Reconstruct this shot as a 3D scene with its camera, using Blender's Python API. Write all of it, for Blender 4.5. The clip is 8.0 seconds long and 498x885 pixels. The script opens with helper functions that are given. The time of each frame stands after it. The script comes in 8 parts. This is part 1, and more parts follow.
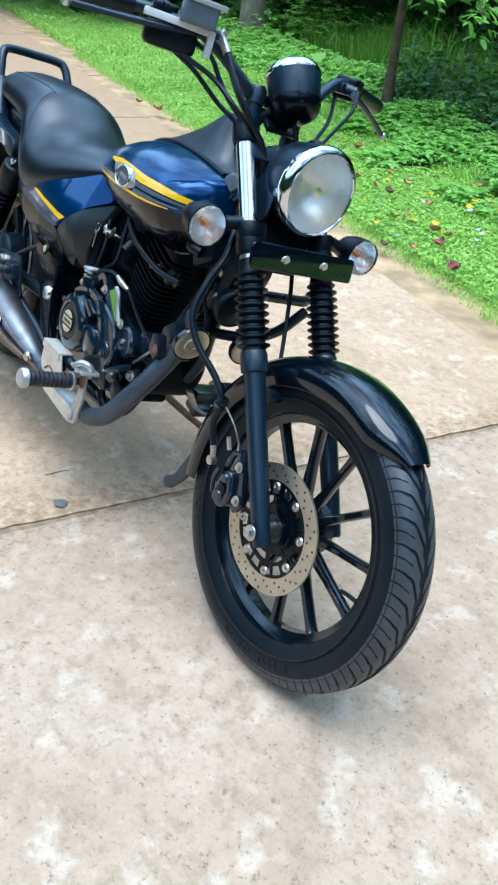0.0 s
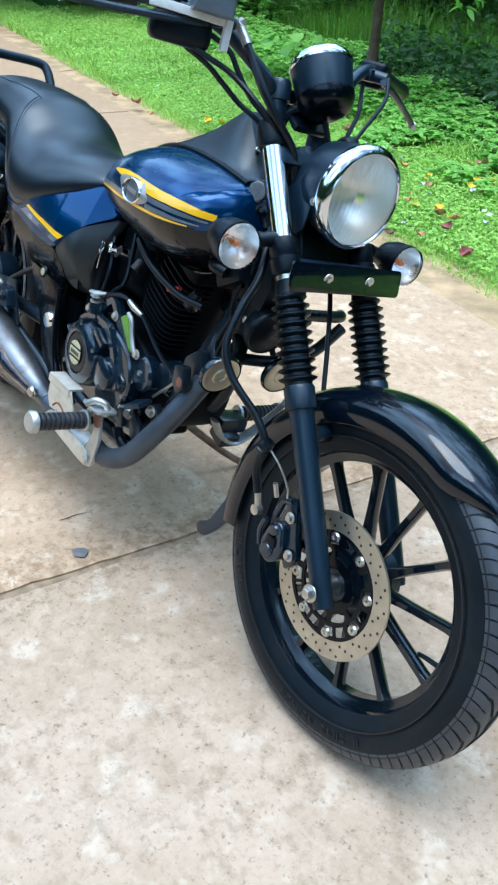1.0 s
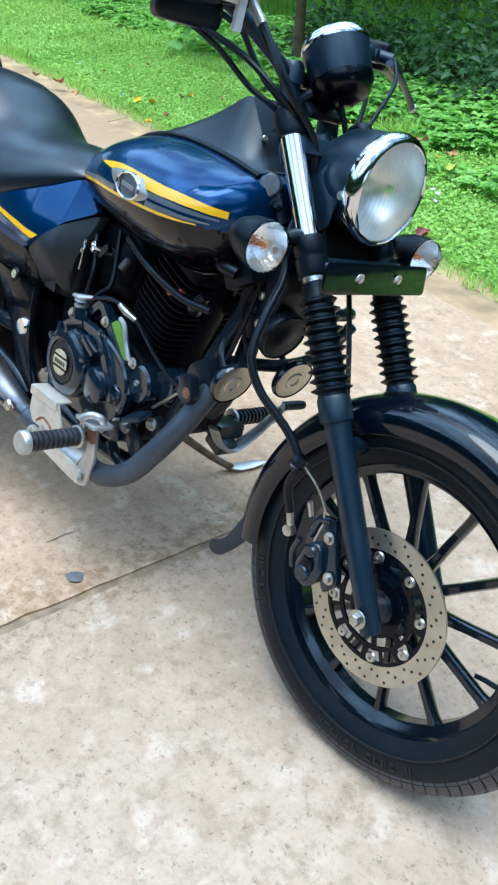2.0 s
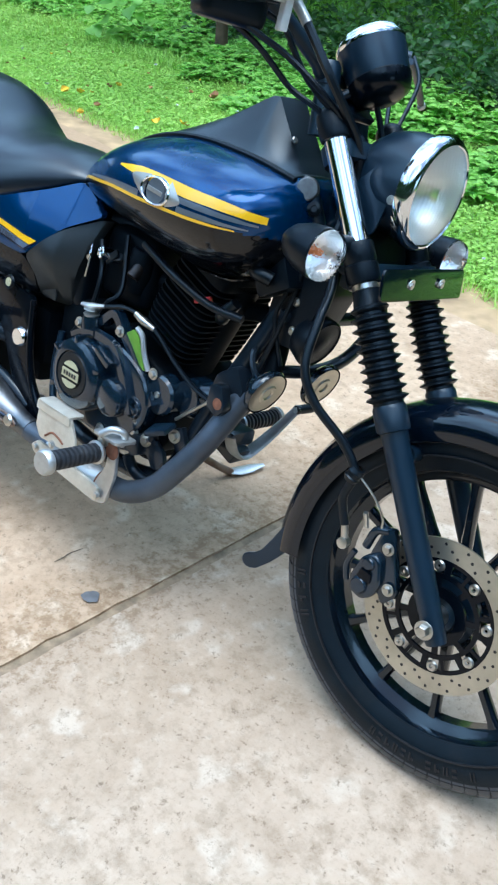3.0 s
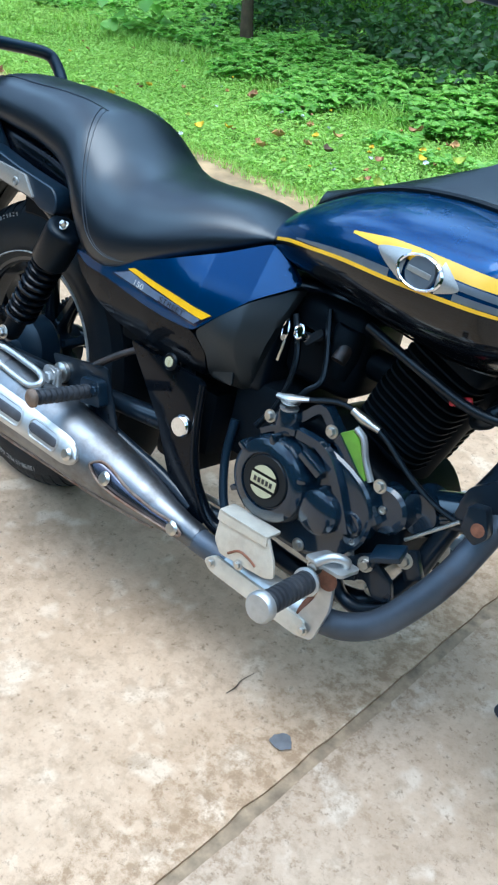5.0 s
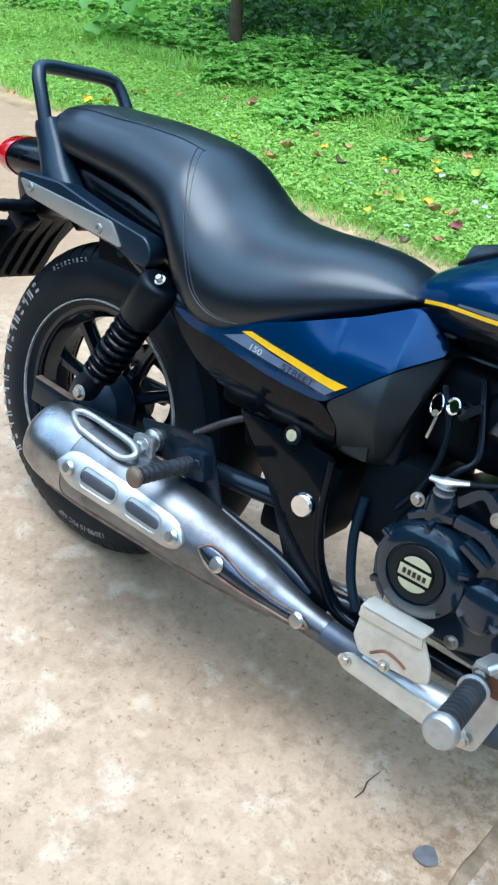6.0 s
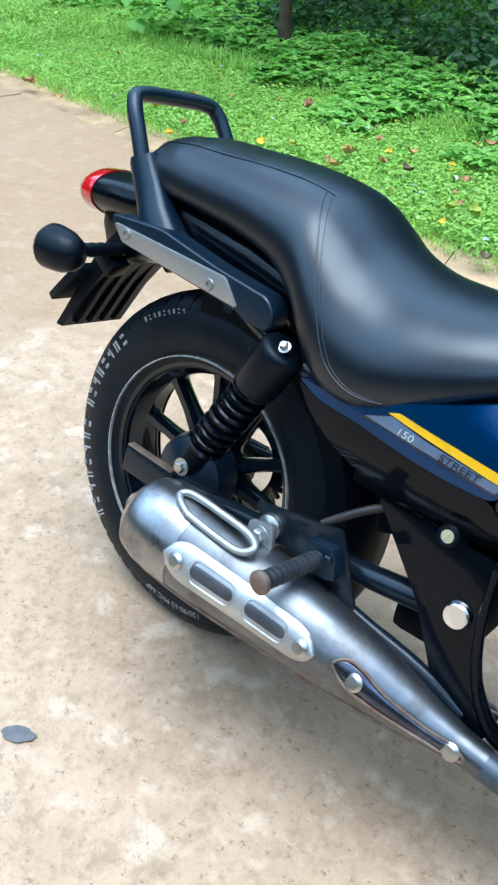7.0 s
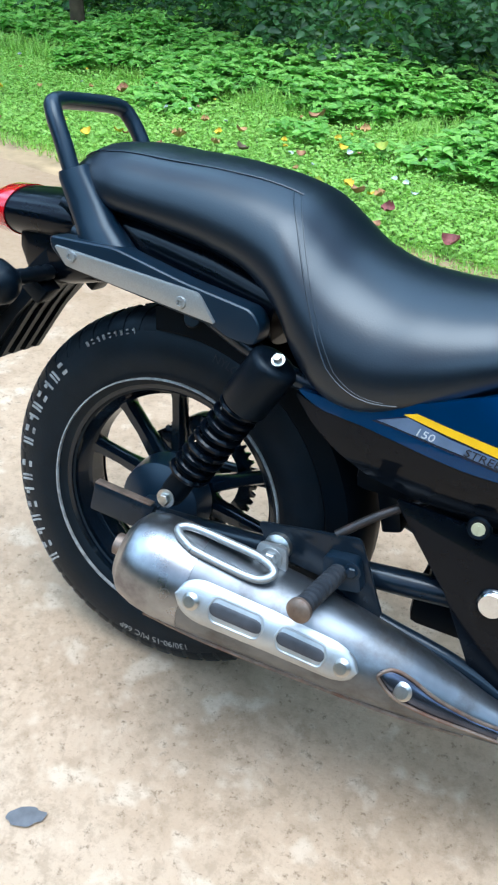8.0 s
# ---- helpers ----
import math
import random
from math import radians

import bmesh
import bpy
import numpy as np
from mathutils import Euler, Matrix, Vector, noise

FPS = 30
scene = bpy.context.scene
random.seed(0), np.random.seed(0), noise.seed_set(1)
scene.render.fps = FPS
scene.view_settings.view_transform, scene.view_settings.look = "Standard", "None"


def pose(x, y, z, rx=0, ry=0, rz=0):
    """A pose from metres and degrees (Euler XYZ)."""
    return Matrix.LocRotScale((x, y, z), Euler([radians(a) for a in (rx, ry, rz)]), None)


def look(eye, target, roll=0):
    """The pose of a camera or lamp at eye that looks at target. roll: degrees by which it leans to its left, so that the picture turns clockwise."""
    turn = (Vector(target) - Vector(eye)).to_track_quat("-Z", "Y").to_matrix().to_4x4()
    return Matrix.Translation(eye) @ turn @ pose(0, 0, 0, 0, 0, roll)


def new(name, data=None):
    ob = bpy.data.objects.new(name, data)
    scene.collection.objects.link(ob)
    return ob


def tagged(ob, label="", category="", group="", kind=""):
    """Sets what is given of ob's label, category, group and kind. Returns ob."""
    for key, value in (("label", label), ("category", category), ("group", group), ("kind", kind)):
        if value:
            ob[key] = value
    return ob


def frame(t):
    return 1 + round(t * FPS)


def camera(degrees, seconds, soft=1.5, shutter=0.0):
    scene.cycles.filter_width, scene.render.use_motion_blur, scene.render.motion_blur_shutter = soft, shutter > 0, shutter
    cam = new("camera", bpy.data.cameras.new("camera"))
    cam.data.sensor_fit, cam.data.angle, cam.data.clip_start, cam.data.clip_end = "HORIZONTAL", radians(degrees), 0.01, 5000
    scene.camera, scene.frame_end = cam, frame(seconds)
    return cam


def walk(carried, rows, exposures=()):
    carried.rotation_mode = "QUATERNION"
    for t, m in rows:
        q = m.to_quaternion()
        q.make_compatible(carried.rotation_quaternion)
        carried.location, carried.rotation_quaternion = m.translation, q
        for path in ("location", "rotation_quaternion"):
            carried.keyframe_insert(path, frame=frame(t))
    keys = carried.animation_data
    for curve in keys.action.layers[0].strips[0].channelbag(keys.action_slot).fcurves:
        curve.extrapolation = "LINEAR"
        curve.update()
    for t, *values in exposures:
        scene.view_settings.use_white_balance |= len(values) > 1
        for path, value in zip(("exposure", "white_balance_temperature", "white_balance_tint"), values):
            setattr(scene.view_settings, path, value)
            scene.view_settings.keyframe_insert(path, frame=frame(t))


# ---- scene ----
cam = camera(32.6, 8.0, soft=2.3)
PATH = [
    (0, (2.517, -0.977, 1.204), (1.222, 0.156, 0.185), 6.1),
    (0.5, (2.427, -0.954, 1.195), (1.135, 0.184, 0.176), 5.0),
    (1, (2.295, -0.914, 1.186), (1.028, 0.226, 0.14), 2.8),
    (1.2, (2.264, -0.906, 1.182), (1.007, 0.242, 0.132), 2.6),
    (2.3, (2.037, -0.983, 1.17), (0.976, 0.317, 0.082), 3.6),
    (2.5, (2.006, -1.008, 1.17), (0.981, 0.318, 0.079), 3.8),
    (3, (1.908, -1.04, 1.171), (0.949, 0.334, 0.079), 4.6),
    (3.5, (1.759, -1.01, 1.157), (0.815, 0.376, 0.068), 3.6),
    (4, (1.627, -0.977, 1.163), (0.684, 0.4, 0.061), 3.2),
    (4.5, (1.532, -0.975, 1.16), (0.584, 0.386, 0.042), 4.0),
    (4.7, (1.479, -0.979, 1.155), (0.536, 0.385, 0.038), 4.0),
    (5.8, (1.162, -0.986, 1.173), (0.319, 0.444, 0.058), 4.2),
    (6, (1.086, -0.969, 1.165), (0.241, 0.459, 0.049), 4.5),
    (6.5, (0.936, -0.882, 1.17), (0.048, 0.508, 0.04), 3.2),
    (7, (0.838, -0.86, 1.166), (-0.054, 0.523, 0.03), 3.3),
    (7.5, (0.711, -0.87, 1.161), (0.005, 0.607, 0.012), 3.3),
    (8, (0.594, -0.893, 1.164), (0.079, 0.655, 0.008), 2.9),
]
walk(cam, [(t, look(eye, target, roll)) for t, eye, target, roll in PATH],
     exposures=[(0.0, 0.98, 5850, 6), (8.0, 0.98, 5850, 6)])

# ---- light: bright hazy sky, sun veiled by cloud ----
world = bpy.data.worlds.new("sky")
scene.world = world
world.use_nodes = True
wn = world.node_tree
sky = wn.nodes.new("ShaderNodeTexSky")
sky.sky_type, sky.sun_disc = "NISHITA", False
sky.sun_elevation, sky.sun_rotation = radians(80), radians(225)
sky.air_density, sky.dust_density, sky.ozone_density = 1.0, 2.5, 1.0
# broken white cloud over the blue
geo = wn.nodes.new("ShaderNodeTexCoord")
puff = wn.nodes.new("ShaderNodeTexNoise")
puff.inputs["Scale"].default_value, puff.inputs["Detail"].default_value = 3.2, 6.0
ramp = wn.nodes.new("ShaderNodeValToRGB")
ramp.color_ramp.elements[0].position, ramp.color_ramp.elements[1].position = 0.42, 0.62
mix = wn.nodes.new("ShaderNodeMix")
mix.data_type = "RGBA"
mix.inputs[7].default_value = (6.9, 10.5, 14.6, 1)
# overcast cloud is brighter overhead than near the horizon
height = wn.nodes.new("ShaderNodeSeparateXYZ")
wn.links.new(geo.outputs["Generated"], height.inputs[0])
rise = wn.nodes.new("ShaderNodeMapRange")
rise.inputs["To Min"].default_value, rise.inputs["To Max"].default_value = 0.5, 1.4
wn.links.new(height.outputs["Z"], rise.inputs["Value"])
veil = wn.nodes.new("ShaderNodeMix")
veil.data_type, veil.blend_type = "RGBA", "MULTIPLY"
veil.inputs[0].default_value = 1.0
veil.inputs[6].default_value = (6.9, 10.5, 14.6, 1)
wn.links.new(rise.outputs["Result"], veil.inputs[7])
wn.links.new(veil.outputs[2], mix.inputs[7])
wn.links.new(geo.outputs["Generated"], puff.inputs["Vector"])
wn.links.new(puff.outputs["Fac"], ramp.inputs["Fac"])
wn.links.new(ramp.outputs["Color"], mix.inputs[0])
wn.links.new(sky.outputs["Color"], mix.inputs[6])
wn.links.new(mix.outputs[2], wn.nodes["Background"].inputs["Color"])
wn.nodes["Background"].inputs["Strength"].default_value = 0.141

sun = new("sun", bpy.data.lights.new("sun", "SUN"))
sun.data.energy, sun.data.angle, sun.data.color = 1.45, radians(42), (0.96, 0.975, 1.0)
sun.matrix_world = look((0.6, -0.6, 7.0), (0, 0, 0))


# ---- materials ----
def mat_new(name):
    m = bpy.data.materials.new(name)
    m.use_nodes = True
    return m, m.node_tree, m.node_tree.nodes["Principled BSDF"]


def node(nt, kind, **kw):
    n = nt.nodes.new(kind)
    for k, v in kw.items():
        n.inputs[k.replace("_", " ")].default_value = v
    return n


def noise_node(nt, scale, detail=4.0, rough=0.55, coord="Object"):
    tc = nt.nodes.new("ShaderNodeTexCoord")
    n = nt.nodes.new("ShaderNodeTexNoise")
    n.inputs["Scale"].default_value, n.inputs["Detail"].default_value = scale, detail
    n.inputs["Roughness"].default_value = rough
    nt.links.new(tc.outputs[coord], n.inputs["Vector"])
    return n


def ramp_node(nt, src, stops):
    r = nt.nodes.new("ShaderNodeValToRGB")
    el = r.color_ramp.elements
    while len(el) < len(stops):
        el.new(0.5)
    for e, (p, c) in zip(el, stops):
        e.position = p
        e.color = (*c, 1) if len(c) == 3 else c
    nt.links.new(src, r.inputs["Fac"])
    return r


def surface(name, base, rough=0.5, metal=0.0, vary=0.15, scale=30.0, bump=0.0, bump_scale=200.0, coat=0.0, rough_vary=0.1,
            dirt=None, dirt_scale=9.0, dirt_amount=0.5, spec=0.5, sheen=(1, 1, 1)):
    """A worn surface: two scales of tone, uneven gloss, fine relief, and dust in patches."""
    m, nt, b = mat_new(name)
    n1 = noise_node(nt, scale)
    dark = tuple(c * (1 - vary) for c in base)
    lite = tuple(min(1, c * (1 + vary)) for c in base)
    r1 = ramp_node(nt, n1.outputs["Fac"], [(0.3, dark), (0.7, lite)])
    col = r1.outputs["Color"]
    n2 = noise_node(nt, dirt_scale, 8.0, 0.65)
    if dirt:
        r2 = ramp_node(nt, n2.outputs["Fac"], [(0.5, (0, 0, 0)), (0.72, (dirt_amount,) * 3)])
        mx = nt.nodes.new("ShaderNodeMix")
        mx.data_type = "RGBA"
        mx.inputs[7].default_value = (*dirt, 1)
        nt.links.new(r2.outputs["Color"], mx.inputs[0])
        nt.links.new(col, mx.inputs[6])
        col = mx.outputs[2]
    nt.links.new(col, b.inputs["Base Color"])
    rr = nt.nodes.new("ShaderNodeMapRange")
    rr.inputs["To Min"].default_value = max(0.02, rough - rough_vary)
    rr.inputs["To Max"].default_value = min(1, rough + rough_vary)
    nt.links.new(n2.outputs["Fac"], rr.inputs["Value"])
    nt.links.new(rr.outputs["Result"], b.inputs["Roughness"])
    b.inputs["Metallic"].default_value = metal
    b.inputs["Specular IOR Level"].default_value = spec
    b.inputs["Specular Tint"].default_value = (*sheen, 1)
    b.inputs["Coat Weight"].default_value = coat
    b.inputs["Coat Roughness"].default_value = 0.04
    if bump:
        n3 = noise_node(nt, bump_scale, 3.0)
        bp = nt.nodes.new("ShaderNodeBump")
        bp.inputs["Strength"].default_value, bp.inputs["Distance"].default_value = bump, 0.002
        nt.links.new(n3.outputs["Fac"], bp.inputs["Height"])
        nt.links.new(bp.outputs["Normal"], b.inputs["Normal"])
    return m


def concrete_material():
    """Worn concrete: warm and grey clouds, pale patches of exposed lime, brown grime, pits."""
    m, nt, b = mat_new("concrete")
    big = noise_node(nt, 0.9, 4.0, 0.6)
    cloud = noise_node(nt, 4.5, 8.0, 0.68)
    patchy = noise_node(nt, 24.0, 4.0, 0.55)
    grime = noise_node(nt, 11.0, 9.0, 0.78)
    pits = noise_node(nt, 75.0, 3.0, 0.6)
    fine = noise_node(nt, 180.0, 4.0, 0.7)

    def over(below, fac, colour):
        c = nt.nodes.new("ShaderNodeMix")
        c.data_type = "RGBA"
        nt.links.new(fac, c.inputs[0])
        nt.links.new(below, c.inputs[6])
        c.inputs[7].default_value = (*colour, 1)
        return c.outputs[2]

    speck = noise_node(nt, 48.0, 6.0, 0.75)
    grain = noise_node(nt, 110.0, 5.0, 0.8)
    mottle = noise_node(nt, 27.0, 7.0, 0.72)
    def worn(src, stops, colour):
        return over(col, ramp_node(nt, src.outputs["Fac"], [(p, (k,) * 3) for p, k in stops]).outputs["Color"], colour)

    chips = noise_node(nt, 10.0, 3.0, 0.5)
    col = ramp_node(nt, big.outputs["Fac"], [(0.36, (0.364, 0.291, 0.218)), (0.5, (0.396, 0.321, 0.244)), (0.66, (0.424, 0.353, 0.279))]).outputs["Color"]
    col = worn(cloud, [(0.46, 0), (0.66, 0.55)], (0.293, 0.227, 0.162))
    col = worn(chips, [(0.58, 0), (0.66, 0.6)], (0.52, 0.47, 0.40))
    col = worn(patchy, [(0.60, 0), (0.70, 0.45)], (0.500, 0.444, 0.373))
    col = worn(grime, [(0.35, 0.60), (0.475, 0)], (0.217, 0.171, 0.121))
    col = worn(mottle, [(0.52, 0), (0.61, 0.42)], (0.244, 0.195, 0.140))
    col = worn(mottle, [(0.33, 0.4), (0.45, 0)], (0.516, 0.449, 0.370))
    col = worn(grain, [(0.52, 0), (0.68, 0.38)], (0.244, 0.193, 0.138))
    col = worn(speck, [(0.57, 0), (0.66, 0.8)], (0.174, 0.137, 0.097))
    col = worn(pits, [(0.30, 0.6), (0.37, 0)], (0.141, 0.107, 0.076))
    # brown soil trodden over the slabs behind the motorcycle
    place = nt.nodes.new("ShaderNodeTexCoord")
    axes = nt.nodes.new("ShaderNodeSeparateXYZ")
    nt.links.new(place.outputs["Object"], axes.inputs[0])
    lie = nt.nodes.new("ShaderNodeMath")
    lie.operation = "MULTIPLY_ADD"
    lie.inputs[1].default_value = 0.78
    back = nt.nodes.new("ShaderNodeMath")
    back.operation = "MULTIPLY"
    back.inputs[1].default_value = -1.0
    nt.links.new(axes.outputs["X"], back.inputs[0])
    nt.links.new(axes.outputs["Y"], lie.inputs[0])
    nt.links.new(back.outputs[0], lie.inputs[2])
    ragged = nt.nodes.new("ShaderNodeMath")
    ragged.operation = "ADD"
    nt.links.new(lie.outputs[0], ragged.inputs[0])
    nt.links.new(cloud.outputs["Fac"], ragged.inputs[1])
    film = nt.nodes.new("ShaderNodeMapRange")
    for key, value in (("From Min", 1.55), ("From Max", 2.15), ("To Min", 0.0), ("To Max", 0.62)):
        film.inputs[key].default_value = value
    nt.links.new(ragged.outputs[0], film.inputs["Value"])
    col = over(col, film.outputs["Result"], (0.27, 0.20, 0.132))
    # dark grit that has gathered along the joint
    gap = nt.nodes.new("ShaderNodeMath")
    gap.operation = "MULTIPLY_ADD"
    gap.inputs[1].default_value = -0.184
    nt.links.new(axes.outputs["Y"], gap.inputs[0])
    nt.links.new(axes.outputs["X"], gap.inputs[2])
    away = nt.nodes.new("ShaderNodeMath")
    away.operation = "SUBTRACT"
    away.inputs[1].default_value = 1.055
    nt.links.new(gap.outputs[0], away.inputs[0])
    far = nt.nodes.new("ShaderNodeMath")
    far.operation = "ABSOLUTE"
    nt.links.new(away.outputs[0], far.inputs[0])
    near = nt.nodes.new("ShaderNodeMapRange")
    for key, value in (("From Min", 0.02), ("From Max", 0.21), ("To Min", 0.16), ("To Max", 0.0)):
        near.inputs[key].default_value = value
    nt.links.new(far.outputs[0], near.inputs["Value"])
    grit = noise_node(nt, 34.0, 7.0, 0.75)
    heap = nt.nodes.new("ShaderNodeMath")
    heap.operation = "ADD"
    nt.links.new(grit.outputs["Fac"], heap.inputs[0])
    nt.links.new(near.outputs["Result"], heap.inputs[1])
    lain = ramp_node(nt, heap.outputs[0], [(0.6, (0, 0, 0)), (0.74, (0.75,) * 3)])
    col = over(col, lain.outputs["Color"], (0.20, 0.145, 0.092))
    # each slab was poured of its own mix
    own = nt.nodes.new("ShaderNodeObjectInfo")
    mixed = nt.nodes.new("ShaderNodeMix")
    mixed.data_type, mixed.blend_type = "RGBA", "MULTIPLY"
    mixed.inputs[0].default_value = 1.0
    nt.links.new(col, mixed.inputs[6])
    nt.links.new(own.outputs["Color"], mixed.inputs[7])
    nt.links.new(mixed.outputs[2], b.inputs["Base Color"])
    b.inputs["Roughness"].default_value = 0.88
    b.inputs["Specular IOR Level"].default_value = 0.25
    prev = None
    for src, dist in ((grime, 0.006), (pits, 0.003), (fine, 0.0015)):
        bp = nt.nodes.new("ShaderNodeBump")
        bp.inputs["Strength"].default_value, bp.inputs["Distance"].default_value = 0.35, dist
        nt.links.new(src.outputs["Fac"], bp.inputs["Height"])
        if prev:
            nt.links.new(prev, bp.inputs["Normal"])
        prev = bp.outputs["Normal"]
    nt.links.new(prev, b.inputs["Normal"])
    return m


def leaf_material(name, tones, translucent=0.35, rough=0.5):
    """Leaves: each island its own green, light passing through."""
    m, nt, b = mat_new(name)
    g = nt.nodes.new("ShaderNodeNewGeometry")
    n = noise_node(nt, 1.3, 3.0)
    add = nt.nodes.new("ShaderNodeMath")
    add.operation = "MULTIPLY_ADD"
    add.inputs[1].default_value, add.inputs[2].default_value = 0.55, 0.0
    nt.links.new(g.outputs["Random Per Island"], add.inputs[0])
    add2 = nt.nodes.new("ShaderNodeMath")
    add2.operation = "MULTIPLY_ADD"
    add2.inputs[1].default_value = 0.5
    nt.links.new(n.outputs["Fac"], add2.inputs[0])
    nt.links.new(add.outputs[0], add2.inputs[2])
    stops = [(i / (len(tones) - 1), c) for i, c in enumerate(tones)]
    r = ramp_node(nt, add2.outputs[0], stops)
    nt.links.new(r.outputs["Color"], b.inputs["Base Color"])
    b.inputs["Roughness"].default_value = rough
    tr = nt.nodes.new("ShaderNodeBsdfTranslucent")
    nt.links.new(r.outputs["Color"], tr.inputs["Color"])
    ms = nt.nodes.new("ShaderNodeMixShader")
    ms.inputs[0].default_value = translucent
    nt.links.new(b.outputs[0], ms.inputs[1])
    nt.links.new(tr.outputs[0], ms.inputs[2])
    nt.links.new(ms.outputs[0], nt.nodes["Material Output"].inputs["Surface"])
    return m


CONCRETE = concrete_material()
KERB = surface("worn_kerb", (0.42, 0.275, 0.145), 0.92, vary=0.4, scale=5, bump=0.9, bump_scale=50, dirt=(0.17, 0.125, 0.06), dirt_scale=3.2, dirt_amount=0.85)
SOIL = surface("soil", (0.06, 0.075, 0.025), 0.95, vary=0.4, scale=5, bump=0.8, bump_scale=30, dirt=(0.05, 0.04, 0.02), dirt_scale=3)
STAIN = surface("grey_stain", (0.135, 0.13, 0.13), 0.85, vary=0.25, scale=40)
RUBBER = surface("tyre_rubber", (0.0049, 0.0084, 0.0120), 0.42, vary=0.3, scale=18, bump=0.2, bump_scale=300, dirt=(0.016, 0.016, 0.016), dirt_scale=14, dirt_amount=0.4, spec=0.2, sheen=(0.84, 0.95, 1.0))
RUBBER_SOFT = surface("black_rubber", (0.0023, 0.0044, 0.0072), 0.34, vary=0.2, scale=40, bump=0.15, bump_scale=400, spec=0.3, sheen=(0.84, 0.95, 1.0))
PLASTIC = surface("black_plastic", (0.0015, 0.0037, 0.0068), 0.36, vary=0.15, scale=25, bump=0.12, bump_scale=700, dirt=(0.008, 0.009, 0.010), dirt_scale=8, dirt_amount=0.3, spec=0.2, sheen=(0.84, 0.95, 1.0))
SATIN = surface("satin_black_paint", (0.0041, 0.0127, 0.0240), 0.31, vary=0.12, scale=20, bump=0.05, bump_scale=600, dirt=(0.010, 0.012, 0.014), dirt_scale=10, dirt_amount=0.3, spec=0.45, sheen=(0.84, 0.95, 1.0))
AIRBOX = surface("moulded_air_box", (0.009, 0.012, 0.014), 0.42, vary=0.15, scale=25, bump=0.2, bump_scale=600, dirt=(0.02, 0.02, 0.02), dirt_scale=9, dirt_amount=0.3, spec=0.5, sheen=(0.84, 0.95, 1.0))
LOCKGREY = surface("worn_lock_flap", (0.16, 0.16, 0.16), 0.42, metal=0.8, vary=0.25, scale=60, dirt=(0.04, 0.035, 0.03), dirt_scale=40, dirt_amount=0.5)
GLOSS = surface("gloss_black_paint", (0.0012, 0.0024, 0.0046), 0.28, vary=0.1, scale=20, coat=0.3, rough_vary=0.06, spec=0.06, sheen=(0.84, 0.95, 1.0))
FRAME = surface("frame_black", (0.0060, 0.0110, 0.0175), 0.3, vary=0.2, scale=22, coat=0.35, dirt=(0.02, 0.018, 0.015), dirt_scale=15, dirt_amount=0.3, spec=0.2, sheen=(0.84, 0.95, 1.0))
BLUE = surface("deep_blue_paint", (0.0006, 0.038, 0.125), 0.26, metal=0.6, vary=0.12, scale=900, coat=0.5, rough_vary=0.05, spec=0.2, sheen=(0.7, 0.9, 1.0))
TANKBLACK = surface("tank_black_paint", (0.0015, 0.0022, 0.0039), 0.25, vary=0.1, scale=300, coat=0.6, rough_vary=0.05, spec=0.1, sheen=(0.84, 0.95, 1.0))
LEATHER = surface("seat_leather", (0.0016, 0.0042, 0.0086), 0.33, vary=0.12, scale=12, bump=0.08, bump_scale=420, dirt=(0.005, 0.006, 0.007), dirt_scale=5, dirt_amount=0.4, spec=0.66, rough_vary=0.05, sheen=(0.9, 0.97, 1.0))
CHROME = surface("chrome", (0.72, 0.74, 0.76), 0.07, metal=1.0, vary=0.05, scale=30, rough_vary=0.04)
STEEL = surface("silencer_steel", (0.165, 0.175, 0.185), 0.39, metal=0.92, vary=0.4, scale=9, rough_vary=0.18, dirt=(0.085, 0.070, 0.058), dirt_scale=16, dirt_amount=0.8, bump=0.12, bump_scale=60)
# polished tail end; its highlight is put into a paler steel colour
STEEL_CAP = surface("polished_highlit_cap", (0.32, 0.32, 0.32), 0.30, metal=0.95, vary=0.3, scale=14, rough_vary=0.12, dirt=(0.10, 0.08, 0.10), dirt_scale=12, dirt_amount=0.8, bump=0.1, bump_scale=60)
PIPE = surface("blued_pipe", (0.070, 0.086, 0.108), 0.45, metal=0.6, vary=0.3, scale=10, dirt=(0.09, 0.06, 0.045), dirt_scale=12, dirt_amount=0.4)
ALU = surface("cast_alloy", (0.50, 0.51, 0.50), 0.45, metal=0.85, vary=0.15, scale=25, bump=0.1, bump_scale=300, dirt=(0.22, 0.18, 0.14), dirt_scale=20, dirt_amount=0.35)
ZINC = surface("zinc_bolt", (0.55, 0.54, 0.5), 0.34, metal=1.0, vary=0.2, scale=60, dirt=(0.2, 0.13, 0.08), dirt_scale=60, dirt_amount=0.4)
DISC = surface("brake_disc_steel", (0.50, 0.46, 0.37), 0.35, metal=0.9, vary=0.12, scale=30, bump=0.08, bump_scale=500)
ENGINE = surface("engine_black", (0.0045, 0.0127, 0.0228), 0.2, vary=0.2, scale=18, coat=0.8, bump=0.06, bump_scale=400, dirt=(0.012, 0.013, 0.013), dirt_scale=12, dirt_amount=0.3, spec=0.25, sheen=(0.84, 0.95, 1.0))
# near-black copy of the engine paint; shade between inner parts is in its colour
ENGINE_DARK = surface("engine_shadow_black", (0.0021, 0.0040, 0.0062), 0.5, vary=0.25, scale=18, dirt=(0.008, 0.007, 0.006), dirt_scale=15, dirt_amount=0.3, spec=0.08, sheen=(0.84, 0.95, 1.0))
SILVER = surface("silver_paint", (0.36, 0.355, 0.33), 0.34, metal=0.6, vary=0.08, scale=500)
YELLOW = surface("yellow_decal", (0.85, 0.47, 0.005), 0.3, vary=0.06, scale=40, coat=0.6)
